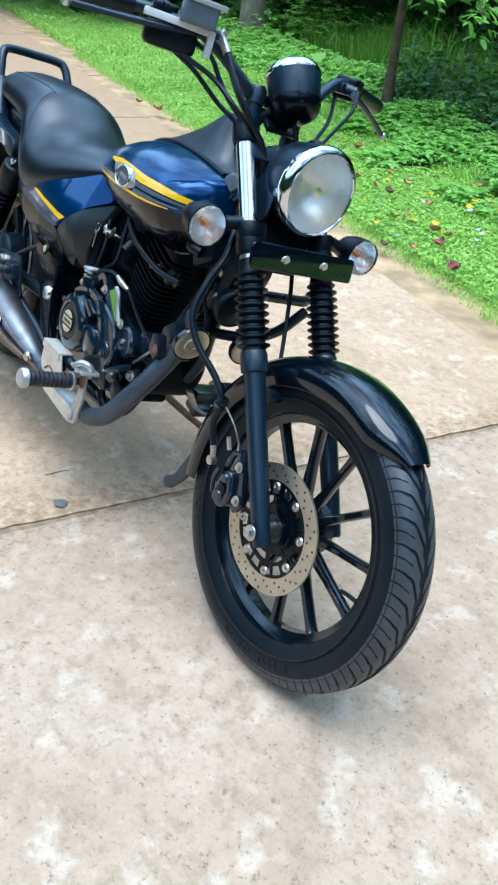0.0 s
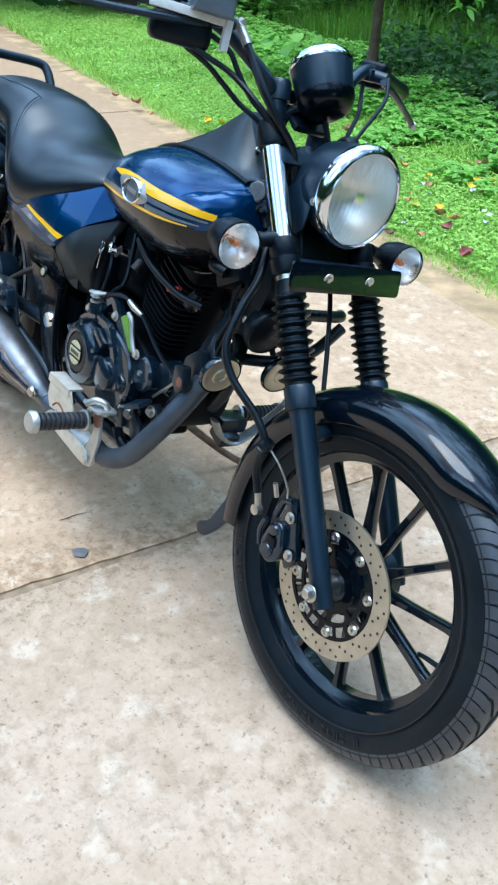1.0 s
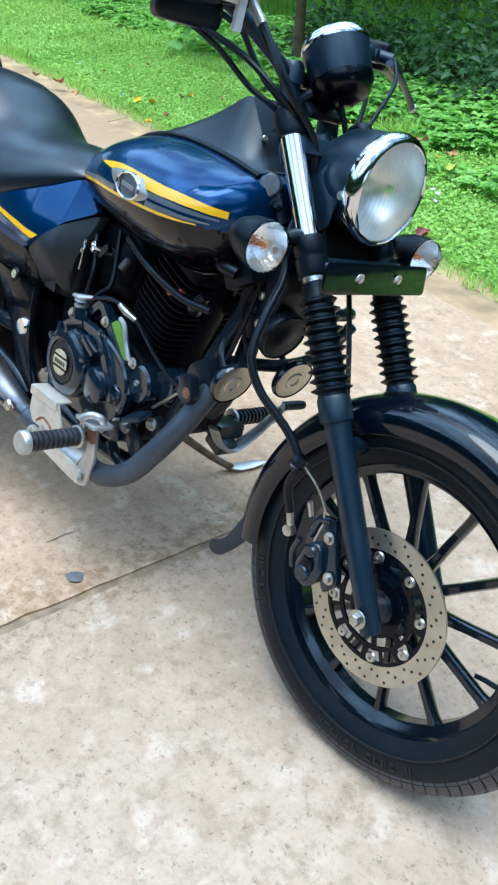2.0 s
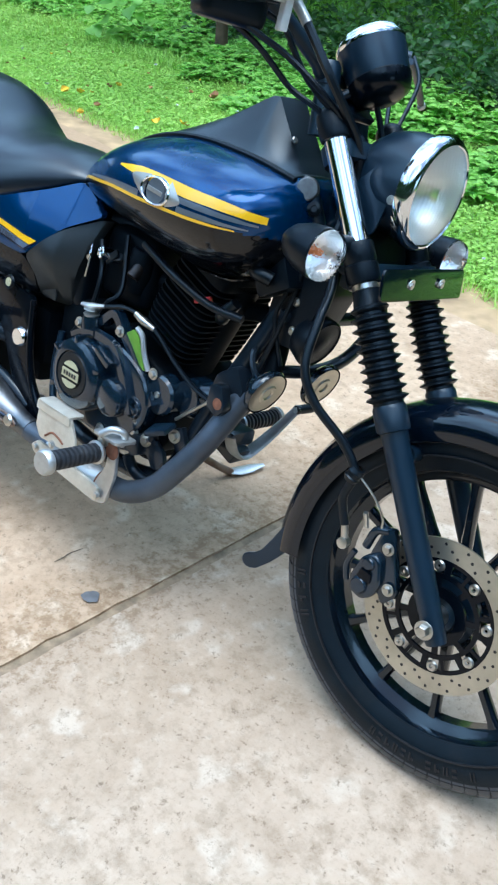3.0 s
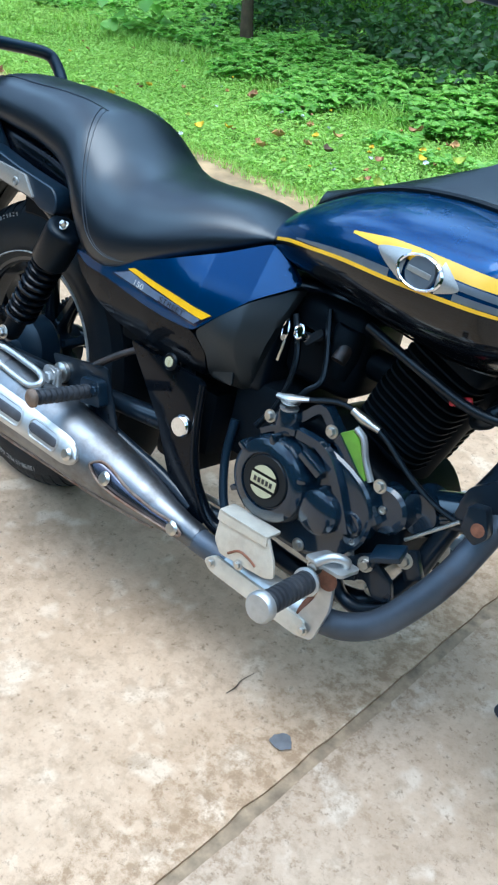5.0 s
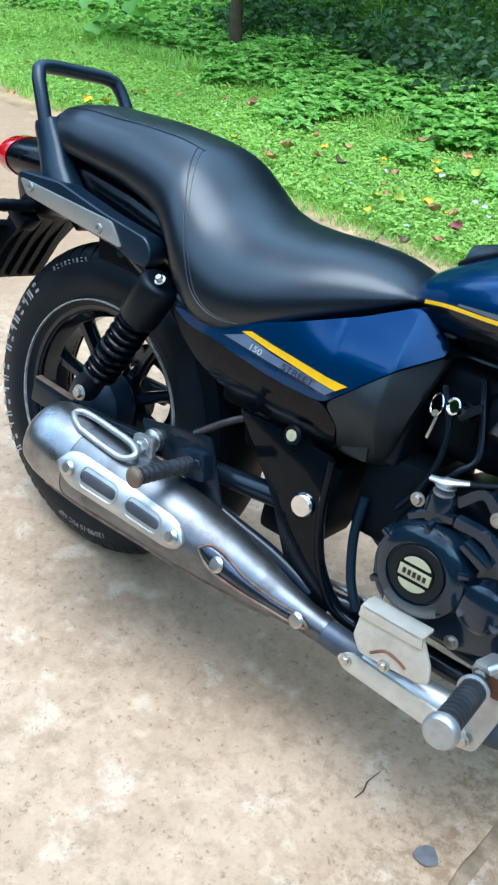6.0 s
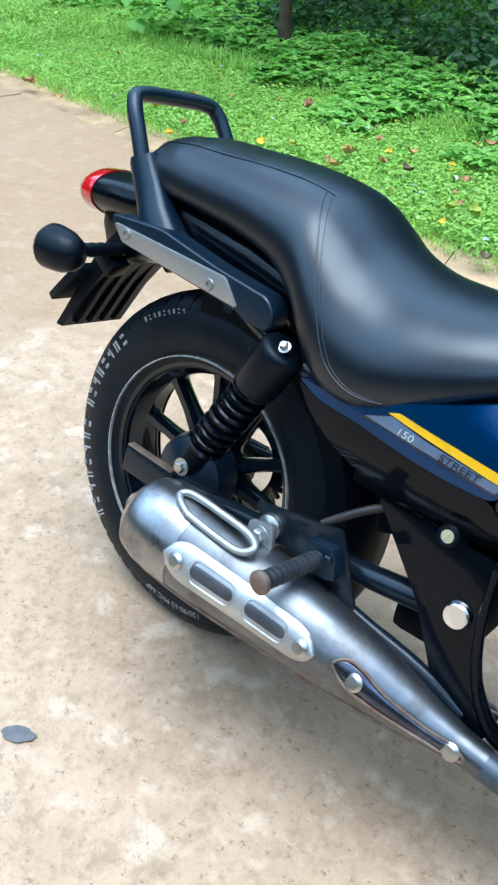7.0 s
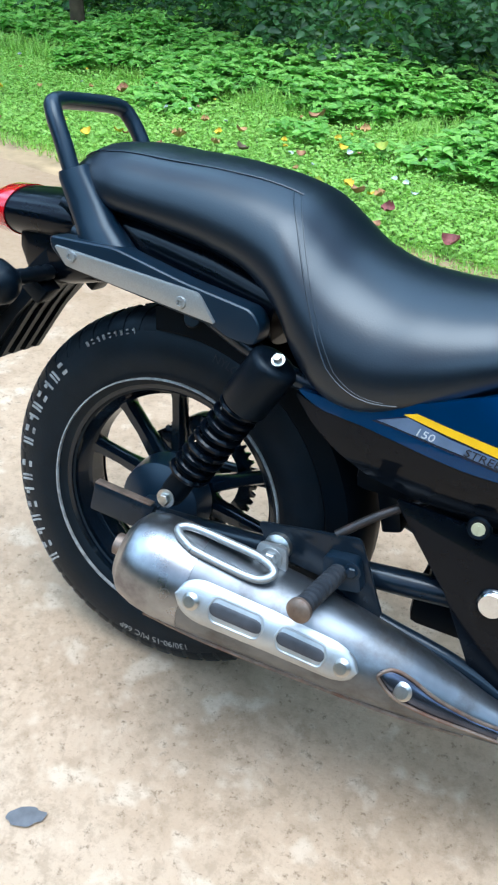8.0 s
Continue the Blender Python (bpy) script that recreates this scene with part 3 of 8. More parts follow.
def wheel_spokes(c, n, r0, r1, wheel, xf, start=0.0, wide=0.011, deep=0.014):
    for k in range(n):
        a = start + 2 * math.pi * k / n
        d, t = V(math.cos(a), 0, math.sin(a)), V(-math.sin(a), 0, math.cos(a))
        rings = []
        for f, w, h in ((0, 1.7, 1.6), (0.12, 1.15, 1.3), (0.5, 0.95, 1.0), (0.9, 1.0, 1.0), (0.97, 1.25, 1.05), (1.0, 1.6, 1.1)):
            p = c + d * (r0 + (r1 - r0) * f)
            w, h = wide * w, deep * h
            rings.append([p + t * (w * u) + V(0, h * v, 0) for u, v in ((-1, -0.45), (-0.55, -1), (0.55, -1), (1, -0.45), (1, 0.45), (0.55, 1), (-0.55, 1), (-1, 0.45))])
        part("spoke", loft(rings), WHEEL, wheel, xf=xf)


def ring_plate(c, r0, r1, y0, y1, seg=72):
    return lathe([(r0, y0), (r1, y0), (r1, y1), (r0, y1)], c, (0, 1, 0), seg, closed=True)


def bars(k):
    """Plain strokes that stand for one letter of a product name."""
    def stroke(u0, v0, u1, v1):
        return ((u0, v0), (u1, v0), (u1, v1), (u0, v1))
    return ((stroke(-0.8, -1, -0.3, 1), stroke(0.3, -1, 0.8, 1)),
            (stroke(-0.8, 0.45, 0.8, 1), stroke(-0.8, -1, 0.8, -0.45)),
            (stroke(-0.8, -1, -0.25, 1), stroke(0.0, 0.1, 0.8, 0.7)))[k % 3]


def arc_marks(c, r, y, a0, a1, n, w, h, mat, wheel, xf=None, label="", side=-1, lift=0.0008, skip=()):
    """Small raised blocks on a sidewall, along an arc, each a part of the wheel."""
    for k in range(n):
        if k in skip:
            continue
        bm = bmesh.new()
        a = a0 + (a1 - a0) * k / max(1, n - 1)
        d, t = V(math.cos(a), 0, math.sin(a)), V(-math.sin(a), 0, math.cos(a))
        p = c + d * r + V(0, y, 0)
        for q in ([p + t * (u * w / 2) + d * (v * h / 2) for u, v in c4] for c4 in bars(k)):
            lo = [bm.verts.new(x) for x in q]
            hi = [bm.verts.new(x + V(0, side * lift * 2.5, 0)) for x in q]
            bm.faces.new(hi)
            for i in range(4):
                bm.faces.new((lo[i], lo[(i + 1) % 4], hi[(i + 1) % 4], hi[i]))
        part("sidewall_mark", bm, mat, wheel, label, xf=xf)


def arc_word(text, size, c, r, yf, a0, turn=-1, lift=0.001):
    """A word bent round a sidewall; yf gives the sidewall's y at a radius."""
    bm, w = glyphs(text, size)
    for v in bm.verts:
        x, h, z = v.co
        rr = r + h
        a = a0 + turn * x / r
        v.co = c + V(rr * math.cos(a), yf(rr) - lift - (0.0006 if z > 0 else 0), rr * math.sin(a))
    return bm


# tyre sidewall y at a radius, right side
def side_y(R, half, rim_r, crown):
    def f(r):
        s = min(max((r - rim_r) / (R - rim_r), 0.001), 0.999) ** (1 / crown)
        return -half * (math.sqrt(1 - s * s) ** 0.75)
    return f


def build_front_wheel():
    R, half, rr = 0.296, 0.047, 0.222
    w = part("front_wheel", lathe([(0.212, -0.034), (0.2275, -0.036), (0.2275, -0.031), (0.216, -0.029), (0.198, -0.014), (0.192, -0.011), (0.192, 0.011),
                                   (0.198, 0.014), (0.216, 0.029), (0.2275, 0.031), (0.2275, 0.036), (0.212, 0.034), (0.206, 0.02), (0.204, 0.0), (0.206, -0.02)],
                                  FA, (0, 1, 0), 96, closed=True), WHEEL, BIKE, "black cast alloy front wheel", xf=STEER)
    part("tyre", tyre_bm(FA, R, half, rr, 0.62), RUBBER, w, "worn black road tyre", xf=STEER)
    # tread: curved ribs across the crown
    bm = bmesh.new()
    n = 84
    for k in range(n):
        for s in (-1, 1):
            a0 = 2 * math.pi * (k + (0.5 if s > 0 else 0)) / n
            prev = None
            for j in range(9):
                f = j / 8
                y = s * ((0.005 if k % 2 else 0.010) + (0.038 if k % 2 else 0.033) * f)
                a = a0 - 0.17 * (1 - f) ** 1.6 + (0.012 if j in (3, 4) else 0)
                u = abs(y) / half
                r = rr + (R - rr) * (max(0.0, 1 - u ** 2.66) ** 0.31) + 0.0022
                dd, tt = V(math.cos(a), 0, math.sin(a)), V(-math.sin(a), 0, math.cos(a))
                wd = 0.0176
                p = FA + dd * r + V(0, y, 0)
                cur = [p - tt * wd / 2 - dd * 0.004, p - tt * wd / 2, p + tt * wd / 2, p + tt * wd / 2 - dd * 0.004]
                cur = [bm.verts.new(q) for q in cur]
                if prev:
                    for i in range(3):
                        bm.faces.new((prev[i], prev[i + 1], cur[i + 1], cur[i]))
                else:
                    bm.faces.new(cur)
                prev = cur
            bm.faces.new(prev)
    tagged(part("tread", bm, TREAD, w, xf=STEER), kind="stuff")
    part("hub", lathe([(0, -0.06), (0.026, -0.06), (0.03, -0.05), (0.052, -0.045), (0.05, -0.02), (0.036, -0.01), (0.036, 0.01), (0.05, 0.02), (0.052, 0.04), (0.03, 0.05), (0.026, 0.06), (0, 0.06)], FA, (0, 1, 0)), SATIN, w, xf=STEER)
    wheel_spokes(FA, 12, 0.042, 0.196, w, STEER, start=radians(10), wide=0.0078, deep=0.011)
    # disc with its drilled band, carrier and buttons
    dy = -0.066
    d = part("brake_disc", ring_plate(FA, 0.089, 0.1195, dy - 0.002, dy + 0.002), DISC, w, "worn drilled steel brake disc", xf=STEER)
    holes = bmesh.new()
    for k in range(60):
        a = 2 * math.pi * k / 60
        r = (0.0965, 0.104, 0.1125)[k % 3]
        holes = join(holes, lathe([(0, 0), (0.0025, 0)], FA + V(r * math.cos(a), dy - 0.0024, r * math.sin(a)), (0, -1, 0), 8))
    tagged(part("drill_hole", holes, LETTER, d, xf=STEER), kind="stuff")
    car = join(ring_plate(FA, 0.083, 0.090, dy - 0.0015, dy + 0.002), ring_plate(FA, 0.060, 0.067, dy - 0.0012, dy + 0.003), ring_plate(FA, 0.03, 0.046, dy - 0.001, dy + 0.004))
    for k in range(16):
        a = 2 * math.pi * k / 16 + 0.1
        q = FA + V(0.075 * math.cos(a), dy + 0.0005, 0.075 * math.sin(a))
        car = join(car, box(q, (0.020, 0.003, 0.0052 if k % 2 else 0.010), (0, -math.degrees(a), 0)))
    for k in range(8):
        a = 2 * math.pi * k / 8 + 0.3
        q = FA + V(0.053 * math.cos(a), dy + 0.001, 0.053 * math.sin(a))
        car = join(car, box(q, (0.018, 0.003, 0.009), (0, -math.degrees(a), 0)))
    part("carrier", car, GLOSS, d, xf=STEER)
    for k in range(8):
        a = 2 * math.pi * k / 8 + radians(16)
        q = FA + V(0.078 * math.cos(a), dy - 0.0015, 0.078 * math.sin(a))
        part("button", lathe([(0.0022, 0.001), (0.0034, 0.004), (0.0072, 0.0035), (0.0088, 0.0)], q, (0, -1, 0), 20), ZINC, d, xf=STEER)
    part("axle", join(bolt(FA + V(0.008, -0.121, 0), (0, -1, 0), 0.0098, 0.010), lathe([(0.017, 0), (0.017, 0.045), (0, 0.045)], FA + V(0, -0.09, 0), (0, 1, 0), 24)), ZINC, w, "zinc plated axle nut", xf=STEER)
    part("valve", tube([FA + V(0.190, -0.004, -0.03), FA + V(0.170, -0.012, -0.027), FA + V(0.158, -0.02, -0.025)], [0.0045, 0.004, 0.0035], 8), RUBBER_SOFT, w, xf=STEER)
    # moulded lettering as plain blocks
    sy = side_y(R, half, rr, 0.62)
    rm = 0.252
    arc_marks(FA, rm, sy(rm), radians(196), radians(212), 4, 0.012, 0.016, MOULD, w, xf=STEER)
    arc_marks(FA, rm, sy(rm), radians(262), radians(302), 13, 0.010, 0.014, MOULD, w, xf=STEER, skip=(6, 11))
    part("sidewall_rib", join(ring_plate(FA, 0.2335, 0.2355, sy(0.2345) - 0.0022, sy(0.2345) + 0.002, 96), ring_plate(FA, 0.272, 0.2732, sy(0.2726) - 0.0016, sy(0.2726) + 0.003, 96)), MOULD, w, xf=STEER)


def build_rear_wheel():
    R, half, rr = 0.3, 0.064, 0.188
    w = part("rear_wheel", lathe([(0.180, -0.05), (0.192, -0.053), (0.192, -0.048), (0.181, -0.044), (0.168, -0.02), (0.163, -0.015), (0.163, 0.015), (0.168, 0.02),
                                  (0.181, 0.044), (0.192, 0.048), (0.192, 0.053), (0.180, 0.05), (0.174, 0.025), (0.172, 0), (0.174, -0.025)], RA, (0, 1, 0), 96, closed=True),
             WHEEL, BIKE, "black cast alloy rear wheel")
    part("tyre", tyre_bm(RA, R, half, rr, 0.52), RUBBER, w, "black rear tyre with white sidewall lettering")
    bm = bmesh.new()
    n = 58
    for k in range(n):
        for s in (-1, 1):
            a0 = 2 * math.pi * (k + (0.5 if s > 0 else 0)) / n
            prev = None
            for j in range(7):
                f = j / 6
                y = s * (0.008 + 0.048 * f)
                a = a0 + 0.05 * f
                u = abs(y) / half
                r = rr + (R - rr) * (max(0.0, 1 - u ** 2.66) ** 0.26) + 0.0022
                dd, tt = V(math.cos(a), 0, math.sin(a)), V(-math.sin(a), 0, math.cos(a))
                wd = 0.022
                p = RA + dd * r + V(0, y, 0)
                cur = [bm.verts.new(q) for q in (p - tt * wd / 2 - dd * 0.005, p - tt * wd / 2, p + tt * wd / 2, p + tt * wd / 2 - dd * 0.005)]
                if prev:
                    for i in range(3):
                        bm.faces.new((prev[i], prev[i + 1], cur[i + 1], cur[i]))
                else:
                    bm.faces.new(cur)
                prev = cur
            bm.faces.new(prev)
    tagged(part("tread", bm, RUBBER, w), kind="stuff")
    sy = side_y(R, half, rr, 0.52)
    part("white_line", ring_plate(RA, 0.1972, 0.1994, sy(0.198) - 0.0022, sy(0.198) + 0.003, 96), WHITE, w, "thin pale line round the sidewall")
    part("hub", lathe([(0, -0.1), (0.018, -0.1), (0.02, -0.085), (0.05, -0.08), (0.066, -0.07), (0.07, -0.05), (0.072, -0.03), (0.05, 0.0), (0.05, 0.05), (0, 0.05)], RA, (0, 1, 0)), SATIN, w, "black drum brake hub")
    wheel_spokes(RA, 10, 0.055, 0.166, w, None, start=radians(26), wide=0.011, deep=0.016)
    # white sidewall lettering: product names as blocks, the size in figures
    rm = 0.262
    arc_marks(RA, rm, sy(rm) - 0.001, radians(222), radians(184), 8, 0.0125, 0.0190, WHITE, w, label="white raised lettering")
    arc_marks(RA, rm, sy(rm) - 0.001, radians(175), radians(141), 8, 0.0125, 0.0190, WHITE, w, label="white raised lettering")
    arc_marks(RA, rm + 0.008, sy(rm + 0.008) - 0.001, radians(127), radians(108), 9, 0.0045, 0.008, WHITE, w)
    part("tyre_size", arc_word("130/90-15 M/C 66P", 0.0165, RA, 0.252, sy, radians(288), -1), WHITE, w, "white tyre size figures")
    part("tyre_word", arc_word("NYLON", 0.016, RA, 0.252, sy, radians(78), -1), MOULD, w)
    part("sprocket", sprocket_bm(RA + V(0, 0.075, 0), 0.098, 42), ENGINE, w, "toothed steel chain sprocket")


def sprocket_bm(c, r, n):
    bm = bmesh.new()
    lo, hi, li, hi2 = [], [], [], []
    for k in range(n * 4):
        a = 2 * math.pi * k / (n * 4)
        rr = r + (0.004 if k % 4 in (1, 2) else -0.004)
        d = V(math.cos(a), 0, math.sin(a))
        lo.append(bm.verts.new(c + d * rr + V(0, -0.003, 0)))
        hi.append(bm.verts.new(c + d * rr + V(0, 0.003, 0)))
        li.append(bm.verts.new(c + d * r * 0.72 + V(0, -0.003, 0)))
        hi2.append(bm.verts.new(c + d * r * 0.72 + V(0, 0.003, 0)))
    m = n * 4
    for k in range(m):
        j = (k + 1) % m
        bm.faces.new((lo[k], lo[j], hi[j], hi[k]))
        bm.faces.new((li[k], li[j], lo[j], lo[k]))
        bm.faces.new((hi2[k], hi2[j], hi[j], hi[k]))
        bm.faces.new((li[k], li[j], hi2[j], hi2[k]))
    return bm


def gaiter_profile(n, h, r0, wide):
    p = [(0.02, 0), (r0, 0.001)]
    for k in range(n):
        z0 = 0.004 + (h - 0.026) * k / n
        dz = (h - 0.026) / n
        r1 = wide * (1 if k < n - 1 else 0.90)
        p += [(r0, z0 + dz * 0.12), (r0, z0 + dz * 0.25), (r1, z0 + dz * 0.58), (r1, z0 + dz * 0.72), (r0, z0 + dz * 0.98)]
    return p + [(0.0215, h - 0.016), (0.0200, h - 0.008), (0.0200, h), (0.0170, h)]


def build_fork():
    for s in (-1, 1):
        y = s * 0.098 if s < 0 else 0.088
        back = STEER @ Matrix.Translation((-0.012 if s > 0 else 0, 0, 0))
        leg = part("fork_leg", lathe([(0, -0.025), (0.0152, -0.025), (0.0164, -0.018), (0.0172, 0.03), (0.0184, 0.10), (0.0194, 0.276), (0.0202, 0.283), (0.0240, 0.2845), (0.0248, 0.289), (0.0248, 0.317), (0.0228, 0.322), (0.018, 0.323)],
                                     fork_at(0.286, y), RAKE, 32), SATIN, BIKE, "satin black lower fork leg", xf=back)
        p0 = fork_at(0.554, y)
        part("gaiter", lathe(gaiter_profile(10, 0.168, 0.0222, 0.0305), p0, RAKE, 36), RUBBER_SOFT, leg, "ribbed black rubber gaiter", xf=back)
        part("fork_tube", lathe([(0.0175, 0), (0.0175, 0.34)], fork_at(0.6, y), RAKE, 32), CHROME, leg, "chrome fork tube", xf=back)
        part("fork_cap", lathe([(0, 0.046), (0.012, 0.046), (0.019, 0.041), (0.022, 0.034), (0.023, 0.006), (0.021, 0.0), (0.0175, 0.0)], fork_at(0.876, y), RAKE, 32), PLASTIC, leg, xf=back)
        part("fork_collar", lathe([(0.018, 0.058), (0.0225, 0.058), (0.0238, 0.055), (0.0238, 0.032), (0.0225, 0.030), (0.0225, 0.028), (0.0246, 0.026), (0.0246, 0.004), (0.023, 0), (0.018, 0)], fork_at(0.703, y), RAKE, 32), PLASTIC, leg, xf=back)
        part("clamp_ring", lathe([(0.0176, 0), (0.0188, 0.001), (0.0188, 0.008), (0.0176, 0.009)], fork_at(0.6955, y), RAKE, 32), ZINC, leg, xf=back)
        # fender mount on the leg
        part("fender_mount", lathe([(0, 0.03), (0.011, 0.03), (0.014, 0.026), (0.014, 0), (0, 0)], fork_at(0.49, s * 0.07) + V(-0.004, 0, 0), (0, -s, 0), 20), SATIN, leg, xf=back)
    yoke = slab(round_outline([(-0.115, 0.0), (-0.10, 0.020), (0.10, 0.020), (0.115, 0.0), (0.10, -0.03), (0.04, -0.05), (-0.04, -0.05), (-0.10, -0.03)], 0.015), -0.014, 0.014, "z", 0.004)
    for z, nm in ((0.712, "lower_yoke"), (0.862, "upper_yoke")):
        y2 = yoke.copy()
        c = fork_at(z, 0)
        m = Matrix.Translation(c) @ Matrix.Rotation(-math.atan(0.645), 4, "Y") @ Matrix.Rotation(radians(90), 4, "Z").inverted()
        part(nm, y2, SATIN, BIKE, xf=STEER @ m)
    yoke.free()
    # steering head
    part("head_tube", tube([HEAD + RAKE * -0.16, HEAD + RAKE * 0.02], 0.026, 20, 0), FRAME, BIKE)


def build_fender():
    secs = []
    R = 0.304
    def profile(scale, drop):
        w = 0.062 * scale
        pts = [(-w, -0.034 - drop), (-w * 0.985, -0.018), (-w * 0.86, -0.004), (-w * 0.55, 0.006), (0, 0.010), (w * 0.55, 0.006), (w * 0.86, -0.004), (w * 0.985, -0.018), (w, -0.034 - drop)]
        inner = [(y * 0.965, z - 0.0028) for y, z in reversed(pts)]
        return pts + inner
    for k in range(43):
        f = k / 42
        a = radians(51 + (190 - 51) * f)
        sc = 1.0
        if f < 0.12:
            sc = 0.45 + 0.55 * math.sin(math.pi / 2 * f / 0.12)
        drop = 0.012 * min(1, f / 0.3) if f < 0.9 else 0.012
        r = R + (0.006 * (1 - f / 0.1) if f < 0.1 else 0)
        d = V(math.cos(a), 0, math.sin(a))
        secs.append([FA + d * (r + z * (0.35 + 0.65 * min(1, f / 0.08))) + V(0, y, 0) for y, z in profile(sc, drop)])
    fd = part("front_mudguard", loft(secs), FENDER, BIKE, "gloss black front mudguard with light scratches", xf=STEER, sharp=55)
    # rubber flap at its lower rear edge: a sheet between two side webs that sweep back to a rounded lip
    back = [(1.226, 0.312), (1.214, 0.292), (1.202, 0.271), (1.189, 0.243), (1.176, 0.218), (1.163, 0.204), (1.150, 0.197)]
    web = back + [(1.142, 0.191), (1.139, 0.181), (1.145, 0.172), (1.157, 0.170), (1.173, 0.177), (1.197, 0.203), (1.224, 0.240), (1.236, 0.280), (1.240, 0.312)]
    sheet = spline([V(x, 0, z) for x, z in back[:5]], 5)
    rings = [[p + V(0, -0.073, 0), p + V(0, 0.050, 0), p + V(0.004, 0.050, -0.001), p + V(0.004, -0.073, -0.001)] for p in sheet]
    part("flap", join(slab(round_outline(web, 0.006, 3), -0.0735, -0.066, "y", 0.0025, 3), loft(rings)), SATIN, fd, "black mudguard flap with a thick rounded lip")


def build_caliper():
    c = part("brake_caliper", join(slab(round_outline([(1.374, 0.276), (1.368, 0.300), (1.378, 0.336), (1.394, 0.348), (1.408, 0.342), (1.418, 0.306), (1.412, 0.282), (1.395, 0.270)], 0.008), -0.116, -0.086, "y", 0.005, 3),
                                   lathe([(0, 0.008), (0.011, 0.007), (0.014, 0.002), (0.014, -0.01)], (1.388, -0.115, 0.292), (0, -1, 0), 24),
                                   lathe([(0, 0.006), (0.008, 0.005), (0.011, 0.001), (0.011, -0.01)], (1.392, -0.115, 0.330), (0, -1, 0), 24),
                                   slab(round_outline([(1.382, 0.335), (1.392, 0.388), (1.410, 0.392), (1.428, 0.340), (1.445, 0.300), (1.425, 0.272), (1.405, 0.30)], 0.010), -0.104, -0.090, "y", 0.003),
                                   tube([(1.372, -0.10, 0.345), (1.380, -0.10, 0.375), (1.40, -0.10, 0.385)], 0.007, 10),
                                   tube([(1.362, -0.108, 0.285), (1.356, -0.110, 0.31), (1.362, -0.110, 0.335)], 0.005, 10)), ENGINE, BIKE, "black two-bolt brake caliper", xf=STEER)
    part("pad_cover", slab(round_outline([(1.380, 0.304), (1.384, 0.322), (1.402, 0.320), (1.405, 0.302)], 0.004), -0.120, -0.114, "y", 0.002), GLOSS, c, xf=STEER)
    for at in ((1.410, -0.108, 0.362), (1.430, -0.108, 0.304)):
        part("caliper_bolt", bolt(at, (0, -1, 0), 0.0066, 0.007), ZINC, c, xf=STEER)
    part("bleed_nipple", tube([(1.365, -0.105, 0.375), (1.36, -0.112, 0.398)], 0.004, 8), ZINC, c, xf=STEER)
    part("hose_banjo", join(lathe([(0, 0.01), (0.009, 0.008), (0.009, -0.004), (0, -0.005)], (1.345, -0.118, 0.342), (0, -1, 0), 14), tube([(1.345, -0.118, 0.342), (1.338, -0.122, 0.37)], 0.0055, 10)), ZINC, c, xf=STEER)
    part("brake_hose", tube([(1.338, -0.122, 0.37), (1.325, -0.128, 0.41), (1.332, -0.13, 0.452), (1.305, -0.14, 0.49), (1.255, -0.166, 0.535), (1.228, -0.173, 0.580), (1.216, -0.152, 0.64), (1.200, -0.118, 0.69), (1.165, -0.09, 0.75)], 0.0068, 10), RUBBER_SOFT, c, "black rubber brake hose", xf=STEER)
    part("hose_grommet", lathe([(0.006, 0.012), (0.011, 0.011), (0.013, 0.004), (0.011, 0.002), (0.011, -0.004), (0.013, -0.006), (0.009, -0.013)], (1.332, -0.13, 0.452), (0.35, 0.1, 1), 16), RUBBER_SOFT, c, xf=STEER)
    part("hose_clip", tube([(1.335, -0.125, 0.452), (1.365, -0.115, 0.428), (1.385, -0.108, 0.402), (1.388, -0.105, 0.385)], 0.0017, 8), ZINC, c, xf=STEER)


